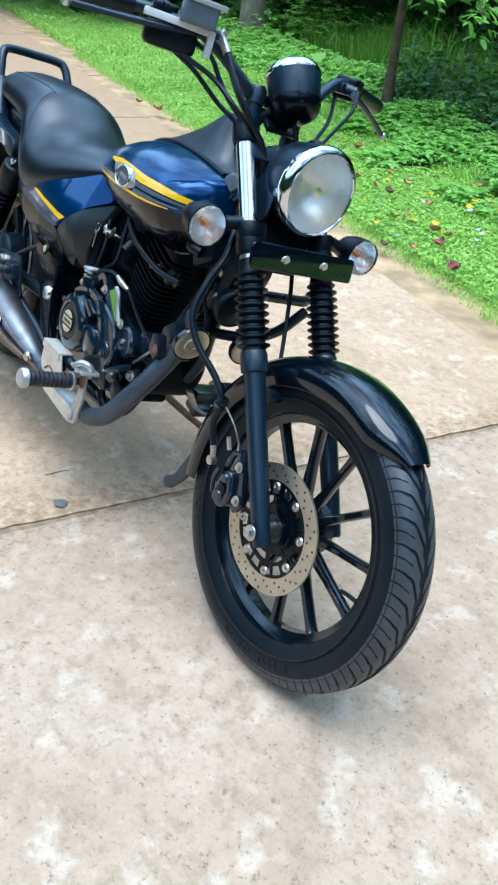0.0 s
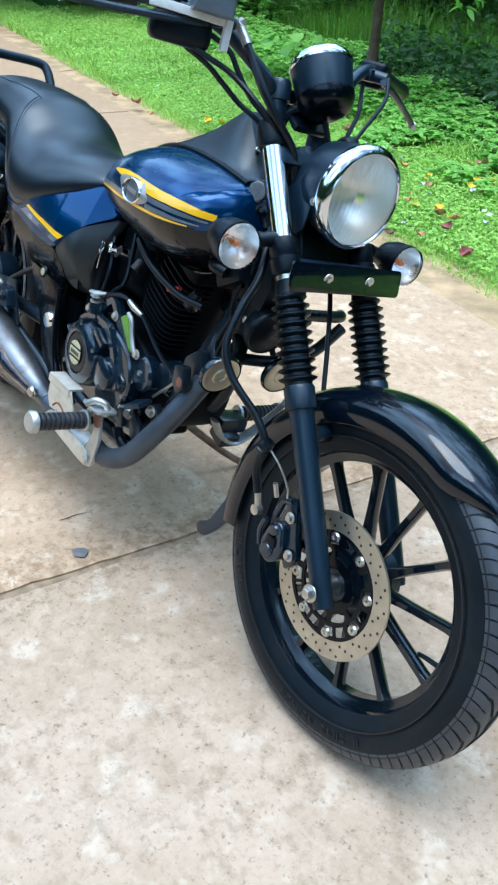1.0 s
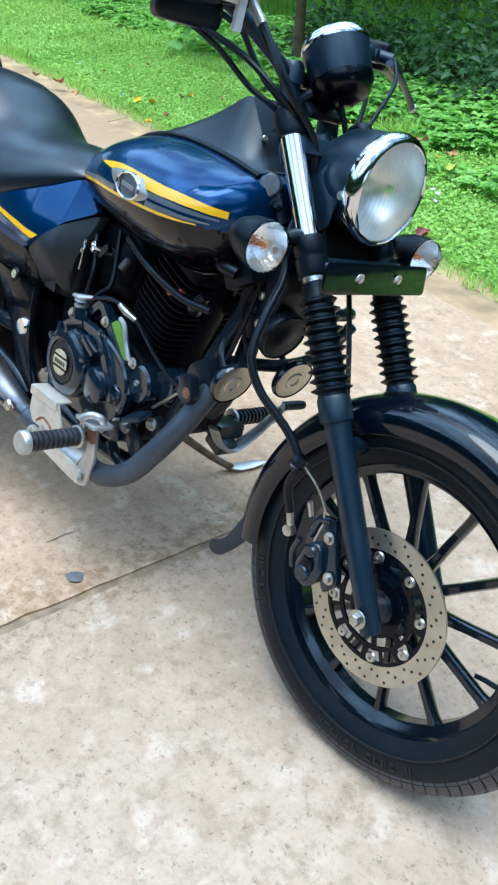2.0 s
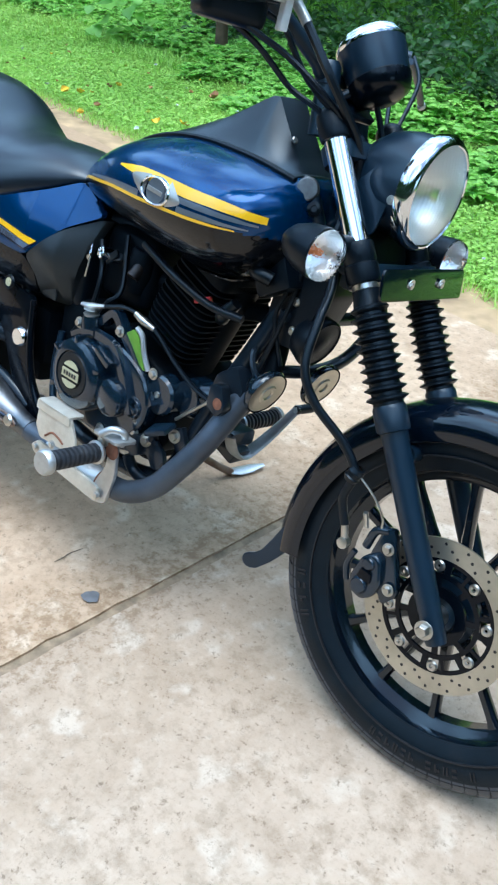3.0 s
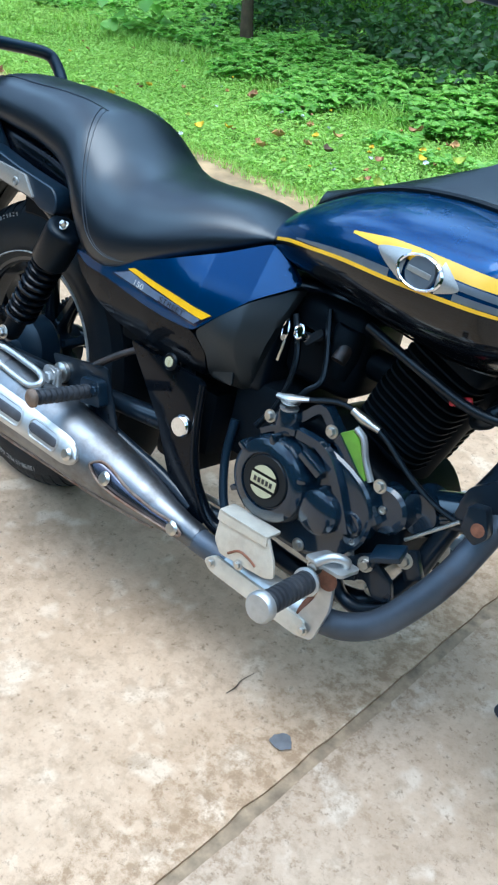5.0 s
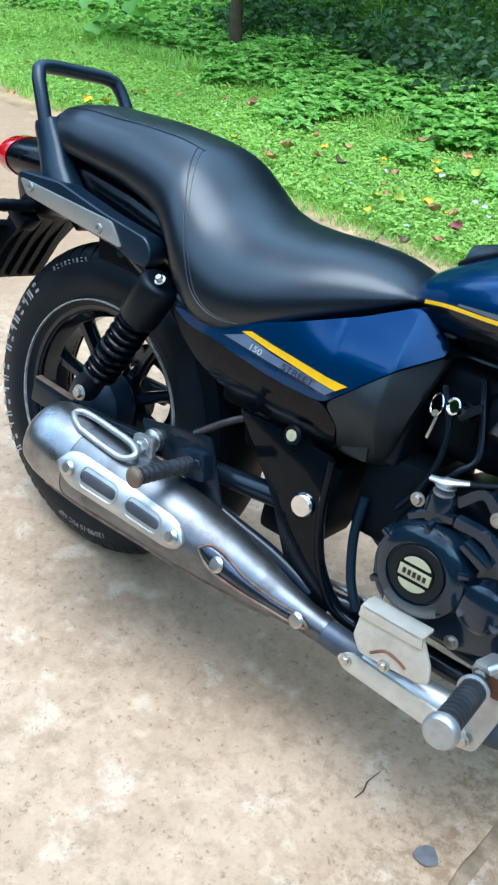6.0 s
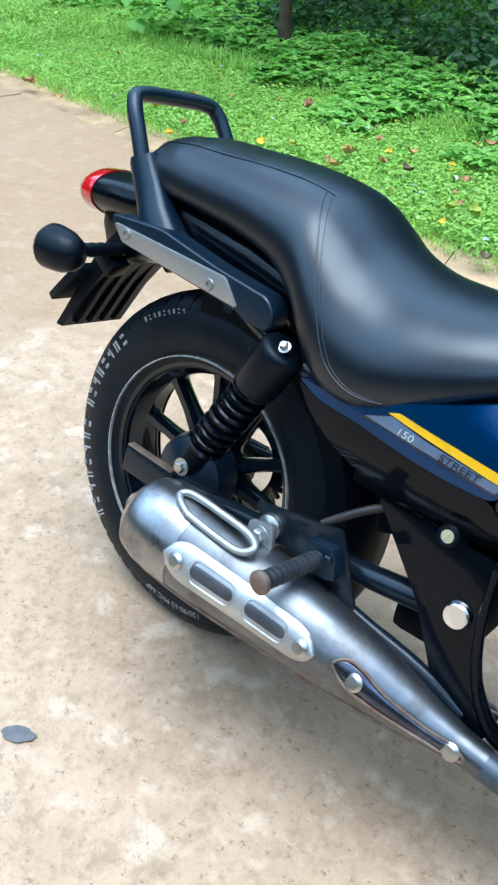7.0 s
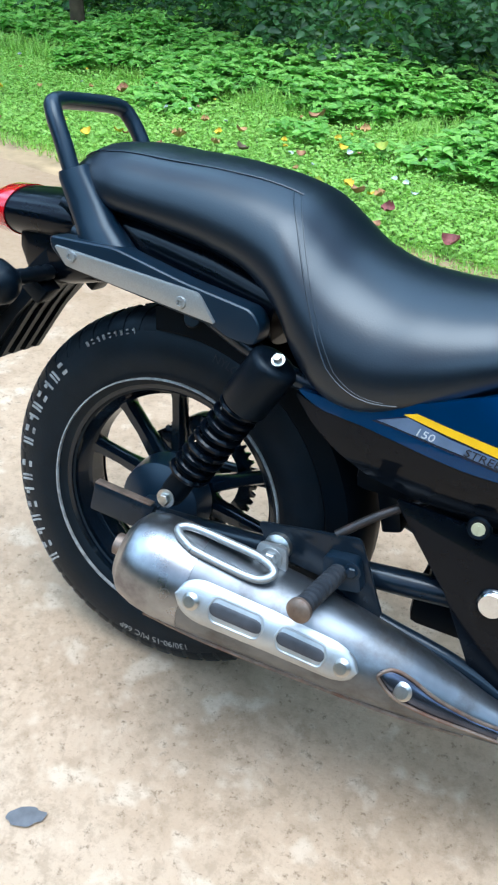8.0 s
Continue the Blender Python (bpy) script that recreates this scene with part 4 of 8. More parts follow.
def build_headlight():
    c, d = V(1.246, 0, 0.839), V(0.995, 0, -0.06).normalized()
    at = STEER @ Matrix.Translation(c) @ Matrix.Scale(0.95, 4) @ Matrix.Translation(-c)
    shell = part("headlight", lathe([(0, -0.122), (0.03, -0.119), (0.055, -0.106), (0.072, -0.082), (0.080, -0.045), (0.082, -0.012), (0.082, 0.0)], c, d, 56), SATIN, BIKE, "round headlight in a satin black shell with chrome rim", xf=at)
    part("chrome_rim", lathe([(0.0815, -0.014), (0.0865, -0.012), (0.0885, -0.003), (0.0875, 0.006), (0.083, 0.012), (0.0775, 0.0145), (0.0755, 0.0125), (0.0755, 0.006)], c, d, 64), CHROME, shell, "polished chrome rim", xf=at)
    part("reflector", lathe([(0.0755, 0.006), (0.068, -0.02), (0.05, -0.045), (0.03, -0.06), (0.012, -0.065), (0, -0.065)], c, d, 56), REFLECTOR, shell, "silvered reflector", xf=at)
    part("lens", lathe([(0.0765, 0.009), (0.064, 0.0155), (0.042, 0.0215), (0.02, 0.0245), (0, 0.025)], c, d, 56), FLUTE, shell, "clear fluted domed lens", xf=at).visible_shadow = False
    part("bulb_cap", lathe([(0, 0.0), (0.010, -0.002), (0.012, -0.02), (0.006, -0.05)], c + d * -0.005, d, 20), CHROME, shell, xf=at)
    for s in (-1, 1):
        part("rim_screw", bolt(c + V(-0.019, s * 0.0805, -0.02), (0, s, 0), 0.0048, 0.004), ZINC, shell, xf=at)
        part("ear", slab(round_outline([(1.15, 0.75), (1.13, 0.80), (1.19, 0.865), (1.225, 0.84), (1.21, 0.76)], 0.015), s * 0.07, s * 0.075, "y", 0.001), SATIN, shell, xf=at)
    # nacelle under the lamp and the blank number plate on its bracket
    part("lower_cover", join(slab(round_outline([(1.16, 0.695), (1.15, 0.79), (1.195, 0.770), (1.214, 0.730), (1.214, 0.695)], 0.014), -0.055, 0.055, "y", 0.012, 3),
                             box((1.19, 0, 0.69), (0.06, 0.08, 0.035), (0, 0, 0), 0.01)), PLASTIC, BIKE, xf=STEER)
    pl = slab(round_outline([(-0.125, -0.0225), (-0.125, 0.0225), (0.125, 0.0225), (0.125, -0.0225)], 0.009, 5), -0.0022, 0.0022, "x", 0.0008)
    bmesh.ops.transform(pl, matrix=pose(1.285, -0.010, 0.717, 1, -9, 0), verts=pl.verts)
    plate = part("front_plate", pl, FENDER, BIKE, "blank gloss black plate with two bolts", xf=STEER)
    for y in (-0.056, 0.038):
        part("plate_bolt", join(bolt((1.2875, y, 0.717 + 0.017 * y), (1, 0, -0.2), 0.0055, 0.004, False), lathe([(0, 0.0012), (0.0095, 0.001), (0.010, 0)], (1.2873, y, 0.717 + 0.017 * y), (1, 0, -0.2), 20)), ZINC, plate, xf=STEER)
    part("plate_bracket", box((1.27, 0, 0.725), (0.03, 0.12, 0.006)), FRAME, plate, xf=STEER)


def build_indicator(at, side, ahead, xf, stalk_to, big=1.0):
    """A turn lamp: teardrop body, ribbed stalk, clear faceted lens over an orange bulb."""
    c, d = V(*at), V(*ahead).normalized()
    k = big
    body = part("turn_signal", lathe([(0, -0.066 * k), (0.012 * k, -0.063 * k), (0.024 * k, -0.05 * k), (0.033 * k, -0.028 * k), (0.0365 * k, -0.004), (0.0365 * k, 0.002), (0.033 * k, 0.003)], c, d, 40), PLASTIC, BIKE, "black turn signal with clear faceted lens", xf=xf)
    part("reflector", lathe([(0.033 * k, 0.002), (0.025 * k, -0.02 * k), (0.012 * k, -0.032 * k), (0, -0.034 * k)], c, d, 32), GLINT, body, xf=xf)
    part("bulb", lathe([(0, -0.004), (0.0032, -0.005), (0.0050, -0.010), (0.0044, -0.020), (0, -0.03)], c, d, 16), ORANGE, body, "orange bulb", xf=xf)
    prof = [(0.0362 * k, 0.001), (0.0355 * k, 0.006)]
    dome = [(0.0355 * k * math.cos(radians(g)), 0.006 + 0.016 * k * math.sin(radians(g))) for g in range(10, 90, 10)]
    lens = lathe(prof + dome + [(0, 0.022 * k)], c, d, 40)
    # small prisms moulded into the lens: every other corner stands out
    for i, v in enumerate(lens.verts):
        ring, place = divmod(i, 40)
        if 2 <= ring < 2 + len(dome) - 1 and (ring + place) % 2:
            v.co += d * 0.0038 * k
    part("lens", lens, FACET, body, xf=xf, sharp=4).visible_shadow = False
    a = c + V(0, -side * 0.034 * k, 0) + d * (-0.026 * k)
    b = V(*stalk_to)
    st = []
    n = 7
    for i in range(n + 1):
        f = i / n
        st += [(0.0135 if i % 2 else 0.0115, f * (b - a).length)]
    part("stalk", lathe([(0, 0)] + st + [(0, (b - a).length)], a, b - a, 20), RUBBER_SOFT, body, "ribbed rubber stalk", xf=xf)


def build_bars():
    up = V(0, 0, 1)
    c = V(1.096, 0, 0.985)
    ax = V(-0.60, 0.02, 0.82).normalized()
    pod = part("speedometer", lathe([(0, -0.050), (0.028, -0.049), (0.040, -0.042), (0.046, -0.028), (0.0505, 0.018), (0.0515, 0.030), (0.05, 0.032)], c, ax, 56), SATIN, BIKE, "round satin black speedometer pod with chrome bezel", xf=STEER)
    part("bezel", lathe([(0.0515, 0.028), (0.0525, 0.031), (0.0525, 0.034), (0.049, 0.043), (0.040, 0.050), (0.036, 0.050)], c, ax, 56), CHROME, pod, "chrome bezel", xf=STEER)
    part("pod_base", lathe([(0, -0.0515), (0.029, -0.0505), (0.0412, -0.0435), (0.0473, -0.0285), (0.0482, -0.021), (0.0465, -0.019)], c, ax, 56), GLOSS, pod, "darker lower shell", xf=STEER)
    part("dial_glass", lathe([(0.037, 0.0495), (0, 0.053)], c, ax, 40), GLOSS, pod, xf=STEER)
    part("pod_bracket", join(tube([(1.06, -0.04, 0.90), (1.07, -0.035, 0.93), (1.09, -0.02, 0.95)], 0.008, 10), tube([(1.06, 0.04, 0.90), (1.07, 0.035, 0.93), (1.09, 0.02, 0.95)], 0.008, 10), box((1.075, 0, 0.925), (0.05, 0.07, 0.012), (0, 35, 0), 0.003)), FRAME, pod, xf=STEER)
    part("speedometer_cable", tube([(1.11, 0.01, 0.935), (1.125, 0.02, 0.90), (1.14, 0.025, 0.86), (1.15, 0.03, 0.78), (1.185, 0.058, 0.68), (1.225, 0.05, 0.60), (1.265, 0.035, 0.52), (1.285, 0.03, 0.47)], 0.0045, 8), RUBBER_SOFT, pod, xf=STEER)
    # handlebar
    R = [V(1.05, -0.0, 0.955), V(1.05, -0.06, 0.957), V(1.045, -0.085, 0.975), V(1.01, -0.15, 1.02), V(0.985, -0.20, 1.036), V(0.95, -0.27, 1.035), V(0.905, -0.36, 1.028), V(0.885, -0.40, 1.025)]
    L = [V(p.x, -p.y, p.z) for p in R]
    bar = part("handlebar", tube(list(reversed(L)) + R[1:], 0.0112, 14), SATIN, BIKE, "black handlebar", xf=STEER)
    for s in (-1, 1):
        part("riser", join(tube([(1.065, s * 0.05, 0.875), (1.052, s * 0.05, 0.95)], [0.019, 0.016], 16, 0), lathe([(0, 0.014), (0.015, 0.012), (0.019, 0.004), (0.019, -0.02), (0, -0.022)], (1.05, s * 0.05, 0.965), (-0.2, 0, 1), 20)), SATIN, bar, xf=STEER)
        def m(x, y, z):
            return (x, s * abs(y), z)
        part("grip", tube([m(0.945, -0.28, 1.034), m(0.905, -0.36, 1.028), m(0.878, -0.415, 1.024)], [0.0165, 0.0165, 0.0175], 16), RUBBER_SOFT, bar, xf=STEER)
        part("switch_housing", box((0.968, s * 0.235, 1.032), (0.05, 0.045, 0.046), (0, 0, s * 25), 0.008, 3), PLASTIC, bar, xf=STEER)
        if s > 0:
            part("lever_perch", join(box((0.99, s * 0.19, 1.028), (0.035, 0.03, 0.022), (0, 0, 20), 0.005), tube([m(0.99, .195, 1.03), m(1.02, .215, 1.028)], 0.011, 12)), SATIN, bar, xf=STEER)
            lv = tube([m(1.03, .200, 1.022), m(1.022, .245, 1.008), m(1.005, .30, 0.99), m(0.988, .352, 0.970)], [0.0085, 0.0075, 0.0065, 0.007], 12, squash=0.75)
        else:
            lv = tube([m(1.022, .20, 1.02), m(1.012, .26, 1.014), m(0.985, .34, 1.006), m(0.965, .405, 1.001)], [0.0095, 0.0085, 0.007, 0.007], 12, squash=0.75)
        lever = part("lever", lv, SATIN, bar, "black lever with bright ball end", xf=STEER)
        tip = m(0.986, .360, 0.967) if s > 0 else m(0.962, .413, 1.0)
        part("ball_end", lathe([(0, -0.0085), (0.006, -0.006), (0.0085, 0), (0.006, 0.006), (0, 0.0085)], tip, (0, 1, 0), 20), ALU, lever, xf=STEER)
    # front brake reservoir with its bright lever bracket
    mc = part("brake_reservoir", box((1.046, -0.212, 1.053), (0.05, 0.062, 0.040), (0, 0, -25), 0.005, 3), RESERVOIR, bar, "grey brake fluid reservoir with a pale lid", xf=STEER)
    part("lid", box((1.05, -0.205, 1.0715), (0.056, 0.068, 0.009), (0, 0, -25), 0.002), ALU, mc, xf=STEER)
    part("lever_bracket", join(box((1.022, -0.232, 1.030), (0.016, 0.125, 0.013), (0, 0, -22), 0.002), box((1.048, -0.178, 1.012), (0.015, 0.012, 0.044), (0, 0, -22), 0.002)), PALE, mc, "bright cast lever bracket", xf=STEER)
    part("cylinder", tube([(0.995, -0.235, 1.03), (1.022, -0.185, 1.032), (1.040, -0.158, 1.032)], [0.012, 0.012, 0.008], 14, 0), SATIN, mc, xf=STEER)
    part("banjo", join(bolt((1.042, -0.152, 1.036), (0.5, 0.3, 0.6), 0.007, 0.008), tube([(1.040, -0.154, 1.034), (1.050, -0.150, 1.024), (1.066, -0.147, 1.008)], [0.0085, 0.0075, 0.0078], 12)), SILVER, mc, xf=STEER)
    part("switch_button", lathe([(0, 0.006), (0.006, 0.005), (0.0075, 0)], (0.985, -0.245, 1.05), (0.5, -0.1, 0.8), 16), GLOSS, bar, xf=STEER)
    part("throttle_case", box((0.992, -0.225, 1.002), (0.055, 0.095, 0.042), (0, 0, -25), 0.014, 3), PLASTIC, bar, xf=STEER)
    # cables and hoses down to the head
    runs = [([(1.058, -0.148, 1.016), (1.085, -0.144, 0.988), (1.115, -0.134, 0.952), (1.138, -0.105, 0.912), (1.150, -0.072, 0.875), (1.157, -0.060, 0.82), (1.165, -0.09, 0.75)], 0.0066),
            ([(1.0, -0.235, 0.995), (1.032, -0.195, 0.978), (1.056, -0.154, 0.962), (1.105, -0.128, 0.930), (1.135, -0.098, 0.898), (1.145, -0.066, 0.85), (1.135, -0.05, 0.77)], 0.0046),
            ([(0.99, -0.225, 0.99), (1.015, -0.180, 0.968), (1.032, -0.155, 0.948), (1.052, -0.128, 0.925), (1.100, -0.115, 0.906), (1.130, -0.085, 0.876), (1.12, -0.05, 0.80)], 0.0044),
            ([(1.02, -0.19, 1.010), (1.045, -0.165, 0.995), (1.060, -0.148, 0.968), (1.082, -0.130, 0.938), (1.122, -0.105, 0.905), (1.140, -0.070, 0.865), (1.15, -0.03, 0.80)], 0.0044),
            ([(1.0, 0.18, 1.01), (1.04, 0.15, 0.96), (1.08, 0.10, 0.92), (1.11, 0.06, 0.87), (1.10, 0.05, 0.78)], 0.004),
            ([(1.03, 0.21, 1.03), (1.075, 0.17, 0.99), (1.10, 0.11, 0.93), (1.11, 0.07, 0.88)], 0.0036)]
    for pts, r in runs:
        part("cable", tube(pts, r, 8), RUBBER_SOFT, bar, "black control cable", xf=STEER)
    part("cable_guide", tube([(1.10, -0.11, 0.885), (1.135, -0.10, 0.888), (1.145, -0.07, 0.89)], 0.0025, 8), ZINC, bar, xf=STEER)


build_front_wheel()
build_rear_wheel()
build_fork()
build_fender()
build_caliper()
build_headlight()
build_indicator((1.216, -0.192, 0.736), -1, (0.99, -0.05, -0.08), STEER, (1.205, -0.105, 0.752))
build_indicator((1.216, 0.194, 0.738), 1, (0.99, 0.05, -0.08), STEER, (1.205, 0.105, 0.752))
build_bars()


# ---- tank, seat and side panels ----
TX = [0.552, 0.575, 0.62, 0.68, 0.76, 0.85, 0.93, 0.99, 1.035, 1.068, 1.086, 1.096]
TC = [0.690, 0.693, 0.702, 0.712, 0.722, 0.728, 0.730, 0.732, 0.735, 0.739, 0.743, 0.745]
TU = [0.010, 0.034, 0.055, 0.076, 0.092, 0.098, 0.096, 0.090, 0.080, 0.070, 0.054, 0.030]
TD = [0.010, 0.030, 0.045, 0.062, 0.082, 0.102, 0.112, 0.108, 0.090, 0.070, 0.048, 0.026]
TW = [0.030, 0.070, 0.108, 0.143, 0.176, 0.196, 0.2005, 0.197, 0.182, 0.148, 0.105, 0.055]


def tank_at(x):
    return [hermite(TX, k, x) for k in (TC, TU, TD, TW)]


def tank_y(x, z):
    """Half width of the tank at a height."""
    c, u, d, w = tank_at(x)
    h = u if z > c else d
    f = min(abs(z - c) / h, 0.999)
    n = 2.25 if z > c else 2.1
    return w * (1 - f ** n) ** (1 / n)


def tank_ring(x, n=56):
    c, u, d, w = tank_at(x)
    ring = []
    for k in range(n):
        a = 2 * math.pi * k / n
        s, q = math.sin(a), math.cos(a)
        e = 2 / (2.25 if s > 0 else 2.1)
        ring.append(V(x, w * math.copysign(abs(q) ** e, q), c + (u if s > 0 else d) * math.copysign(abs(s) ** e, s)))
    return ring


def skin_strip(line, widths, lift, n=60, side=-1, m=4):
    """A decal lying on the tank's side: a band in side view round the line (x, z), with a width for each point."""
    xs = [p[0] for p in line]
    bm = bmesh.new()
    prev = None
    for i in range(n + 1):
        x = xs[0] + (xs[-1] - xs[0]) * i / n
        z = hermite(xs, [p[1] for p in line], x)
        w = float(np.interp(x, xs, widths))
        cur = []
        for j in range(m + 1):
            zz = z + w * (0.5 - j / m)
            cur.append(bm.verts.new((x, side * (tank_y(x, zz) + lift), zz)))
        if prev:
            for j in range(m):
                bm.faces.new((prev[j], cur[j], cur[j + 1], prev[j + 1]))
        prev = cur
    return bm


def build_tank():
    xs = [TX[0] + (TX[-1] - TX[0]) * (0.5 - 0.5 * math.cos(math.pi * k / 56)) for k in range(57)]
    n = 112
    bm = loft([tank_ring(x, n) for x in xs])
    thin = [(0.55, 0.692), (0.636, 0.707), (0.70, 0.714), (0.767, 0.7195), (0.852, 0.7195), (0.931, 0.719), (1.039, 0.720), (1.10, 0.722)]
    for f in bm.faces:
        c = f.calc_center_median()
        f.material_index = 0 if c.z > hermite([p[0] for p in thin], [p[1] for p in thin], c.x) or c.x > 1.084 else 1
    tank = part("fuel_tank", bm, [BLUE, TANKBLACK], BIKE, "teardrop tank, glossy deep blue over black", sharp=80)
    for s in (-1, 1):
        part("thick_stripe", skin_strip([(0.775, 0.757), (0.84, 0.759), (0.884, 0.758), (0.962, 0.754), (1.03, 0.751), (1.074, 0.745)], [0.003, 0.015, 0.017, 0.0165, 0.0145, 0.011], 0.0007, side=s), YELLOW, tank, "bright yellow stripe")
        part("thin_stripe", skin_strip([(0.600, 0.699), (0.636, 0.707), (0.70, 0.714), (0.767, 0.7195), (0.852, 0.7195), (0.931, 0.719), (1.0, 0.7195), (1.045, 0.721)], [0.0052] * 6 + [0.0045, 0.002], 0.0008, side=s), YELLOW, tank, "thin yellow stripe")
        part("grey_stripe", skin_strip([(0.925, 0.741), (0.99, 0.739), (1.04, 0.737), (1.068, 0.735)], [0.009, 0.009, 0.007, 0.003], 0.0006, side=s), GREY, tank, "grey stripe")
        part("grey_stripe", skin_strip([(0.66, 0.716), (0.72, 0.7225), (0.79, 0.727), (0.852, 0.727)], [0.003, 0.006, 0.010, 0.011], 0.0006, side=s), GREY, tank)
        part("grey_stripe", skin_strip([(0.945, 0.7265), (1.0, 0.7265), (1.06, 0.7265)], [0.009, 0.008, 0.002], 0.0006, side=s), GREY, tank)
        # winged oval emblem
        y0 = tank_y(0.897, 0.741)
        out = V(-0.02 * 0, s, 0.06).normalized()
        c = V(0.897, s * (y0 + 0.003), 0.741)
        em = part("emblem", lathe([(0, 0.001), (0.020, 0.001), (0.0215, -0.003), (0.0215, -0.010)], c, out, 40), GREY, tank, "oval silver emblem with side wings")
        ring = lathe([(0.0212, 0.0005), (0.0212, 0.003), (0.0228, 0.0042), (0.0248, 0.0025), (0.0255, -0.004)], c, out, 48)
        for v in ring.verts:
            dx, dz = (v.co.x - c.x) * 1.32, (v.co.z - c.z) * 0.86
            v.co.x, v.co.z = c.x + dx + 0.12 * dz, c.z + dz - 0.10 * dx
        part("ring", ring, CHROME, em)
        for k, w in ((-1.5, 0.007), (-0.6, 0.011), (0.4, 0.009), (1.25, 0.008)):
            part("bar", box(c + V(0.0095 * k, s * 0.0015, -0.0012 * k), (w, 0.002, 0.007), (0, 8, 0), 0.0008), SILVER, em)
        for e in (-1, 1):
            w = bmesh.new()
            prev = None
            for i in range(9):
                f = i / 8
                x = 0.897 + e * (0.024 + 0.048 * f) if e < 0 else 0.897 + e * (0.024 + 0.03 * f)
                zc = 0.742 + (0.010 * f if e < 0 else -0.006 * f)
                hh = (0.021 * (1 - f) ** 0.8 + 0.002)
                cur = []
                for j in range(5):
                    z = zc + hh * (0.5 - j / 4) * 1.7
                    bump = 0.004 * (1 - (2 * j / 4 - 1) ** 2) * (1 - f)
                    cur.append(w.verts.new((x, s * (tank_y(x, z) + 0.0012 + bump), z)))
                if prev:
                    for j in range(4):
                        w.faces.new((prev[j], cur[j], cur[j + 1], prev[j + 1]))
                prev = cur
            part("wing", w, SILVER, em)
    # console over the spine, rising to the front
    CX = [0.605, 0.70, 0.78, 0.86, 0.92, 0.944, 0.957, 0.985, 1.02, 1.05]
    CZ = [0.775, 0.806, 0.838, 0.872, 0.904, 0.917, 0.917, 0.880, 0.836, 0.808]
    CW = [0.020, 0.042, 0.058, 0.068, 0.074, 0.076, 0.077, 0.078, 0.078, 0.076]
    rings = []
    for k in range(101):
        x = CX[0] + (CX[-1] - CX[0]) * k / 100
        z, w = float(np.interp(x, CX, CZ)), hermite(CX, CW, x)
        c, u, d, tw = tank_at(min(x, 1.085))
        base = lambda y: c + u * (max(0.02, 1 - (abs(y) / tw) ** 2.25)) ** (1 / 2.25) - 0.004
        ring = []
        for j in range(26):
            f = -1 + 2 * j / 25
            y = w * f
            g = abs(f)
            wedge = min(1.0, (1 - g) / 0.56) - 0.05 * g
            fore = min(1.0, max(0.0, (x - 0.76) / 0.16))
            hump = (1 - fore) * (1 - g ** 1.9) ** 0.85 + fore * max(0.0, wedge)
            ring.append(V(x, y, base(y) + 0.006 + max(0.0, z - base(0) - 0.006) * hump))
        ring += [V(x, w * f, base(w * f) - 0.012) for f in (0.98, 0.5, 0, -0.5, -0.98)]
        rings.append(ring)
    con = part("tank_console", loft(rings), LEATHER_PAD, tank, "matte black tank console rising to a ridge", sharp=26)
    part("console_screw", bolt((1.004, -0.034, 0.858), (0.8, -0.15, 0.55), 0.0058, 0.004, False), ZINC, con)
    for s in (-1, 1):
        pts = []
        for k in range(25):
            x = 0.597 + (1.060 - 0.597) * k / 24
            w = hermite(CX, CW, min(max(x, 0.605), 1.05)) + 0.004
            if k == 0:
                w = 0.004
            c, u, d, tw = tank_at(min(x, 1.085))
            pts.append(V(x, s * w, c + u * (max(0.02, 1 - (w / tw) ** 2.25)) ** (1 / 2.25) + 0.002))
        part("beading", tube(pts, 0.0055, 8, 0), PLASTIC, con)
    # lock flap ahead of the tank, hinge and rubber rest
    lp = part("lock_plate", join(lathe([(0, 0.005), (0.015, 0.0045), (0.0175, 0.002), (0.018, -0.004)], (1.081, -0.072, 0.800), (0.50, -0.84, 0.15), 24), box((1.074, -0.066, 0.812), (0.016, 0.012, 0.010), (0, 20, 25), 0.003)), LOCKGREY, tank, "grey metal fuel lock flap")
    part("lock_barrel", lathe([(0, 0.001), (0.0045, 0.001), (0.005, 0.004), (0.0105, 0.003), (0.0115, -0.012), (0, -0.014)], (1.100, -0.070, 0.775), (0.5, -0.8, 0.2), 20), GLOSS, lp)
    part("lock_stem", tube([(1.085, -0.06, 0.795), (1.10, -0.055, 0.765), (1.105, -0.05, 0.75)], 0.010, 12), SATIN, lp)
    part("tank_mount", tube([(1.07, -0.09, 0.655), (1.05, -0.10, 0.66), (1.03, -0.09, 0.66)], 0.012, 12), RUBBER_SOFT, tank)
    part("fuel_pipe", tube([(0.80, -0.11, 0.632), (0.90, -0.135, 0.612), (0.98, -0.12, 0.585), (1.04, -0.10, 0.58)], 0.0072, 10), RUBBER_SOFT, tank, "black rubber fuel pipe")
    # bright lower seam of the tank
    for s in (-1, 1):
        part("seam", tube([V(x, s * tank_y(x, tank_at(x)[0] - tank_at(x)[2] * 0.93), tank_at(x)[0] - tank_at(x)[2] * 0.95) for x in np.linspace(0.66, 1.05, 18)], 0.003, 6, 0), TANKBLACK, tank)


LEATHER_PAD = surface("console_black", (0.0030, 0.0057, 0.0097), 0.32, vary=0.1, scale=30, bump=0.15, bump_scale=700, dirt=(0.014, 0.014, 0.014), dirt_scale=6, dirt_amount=0.3, spec=0.6, sheen=(0.84, 0.95, 1.0))

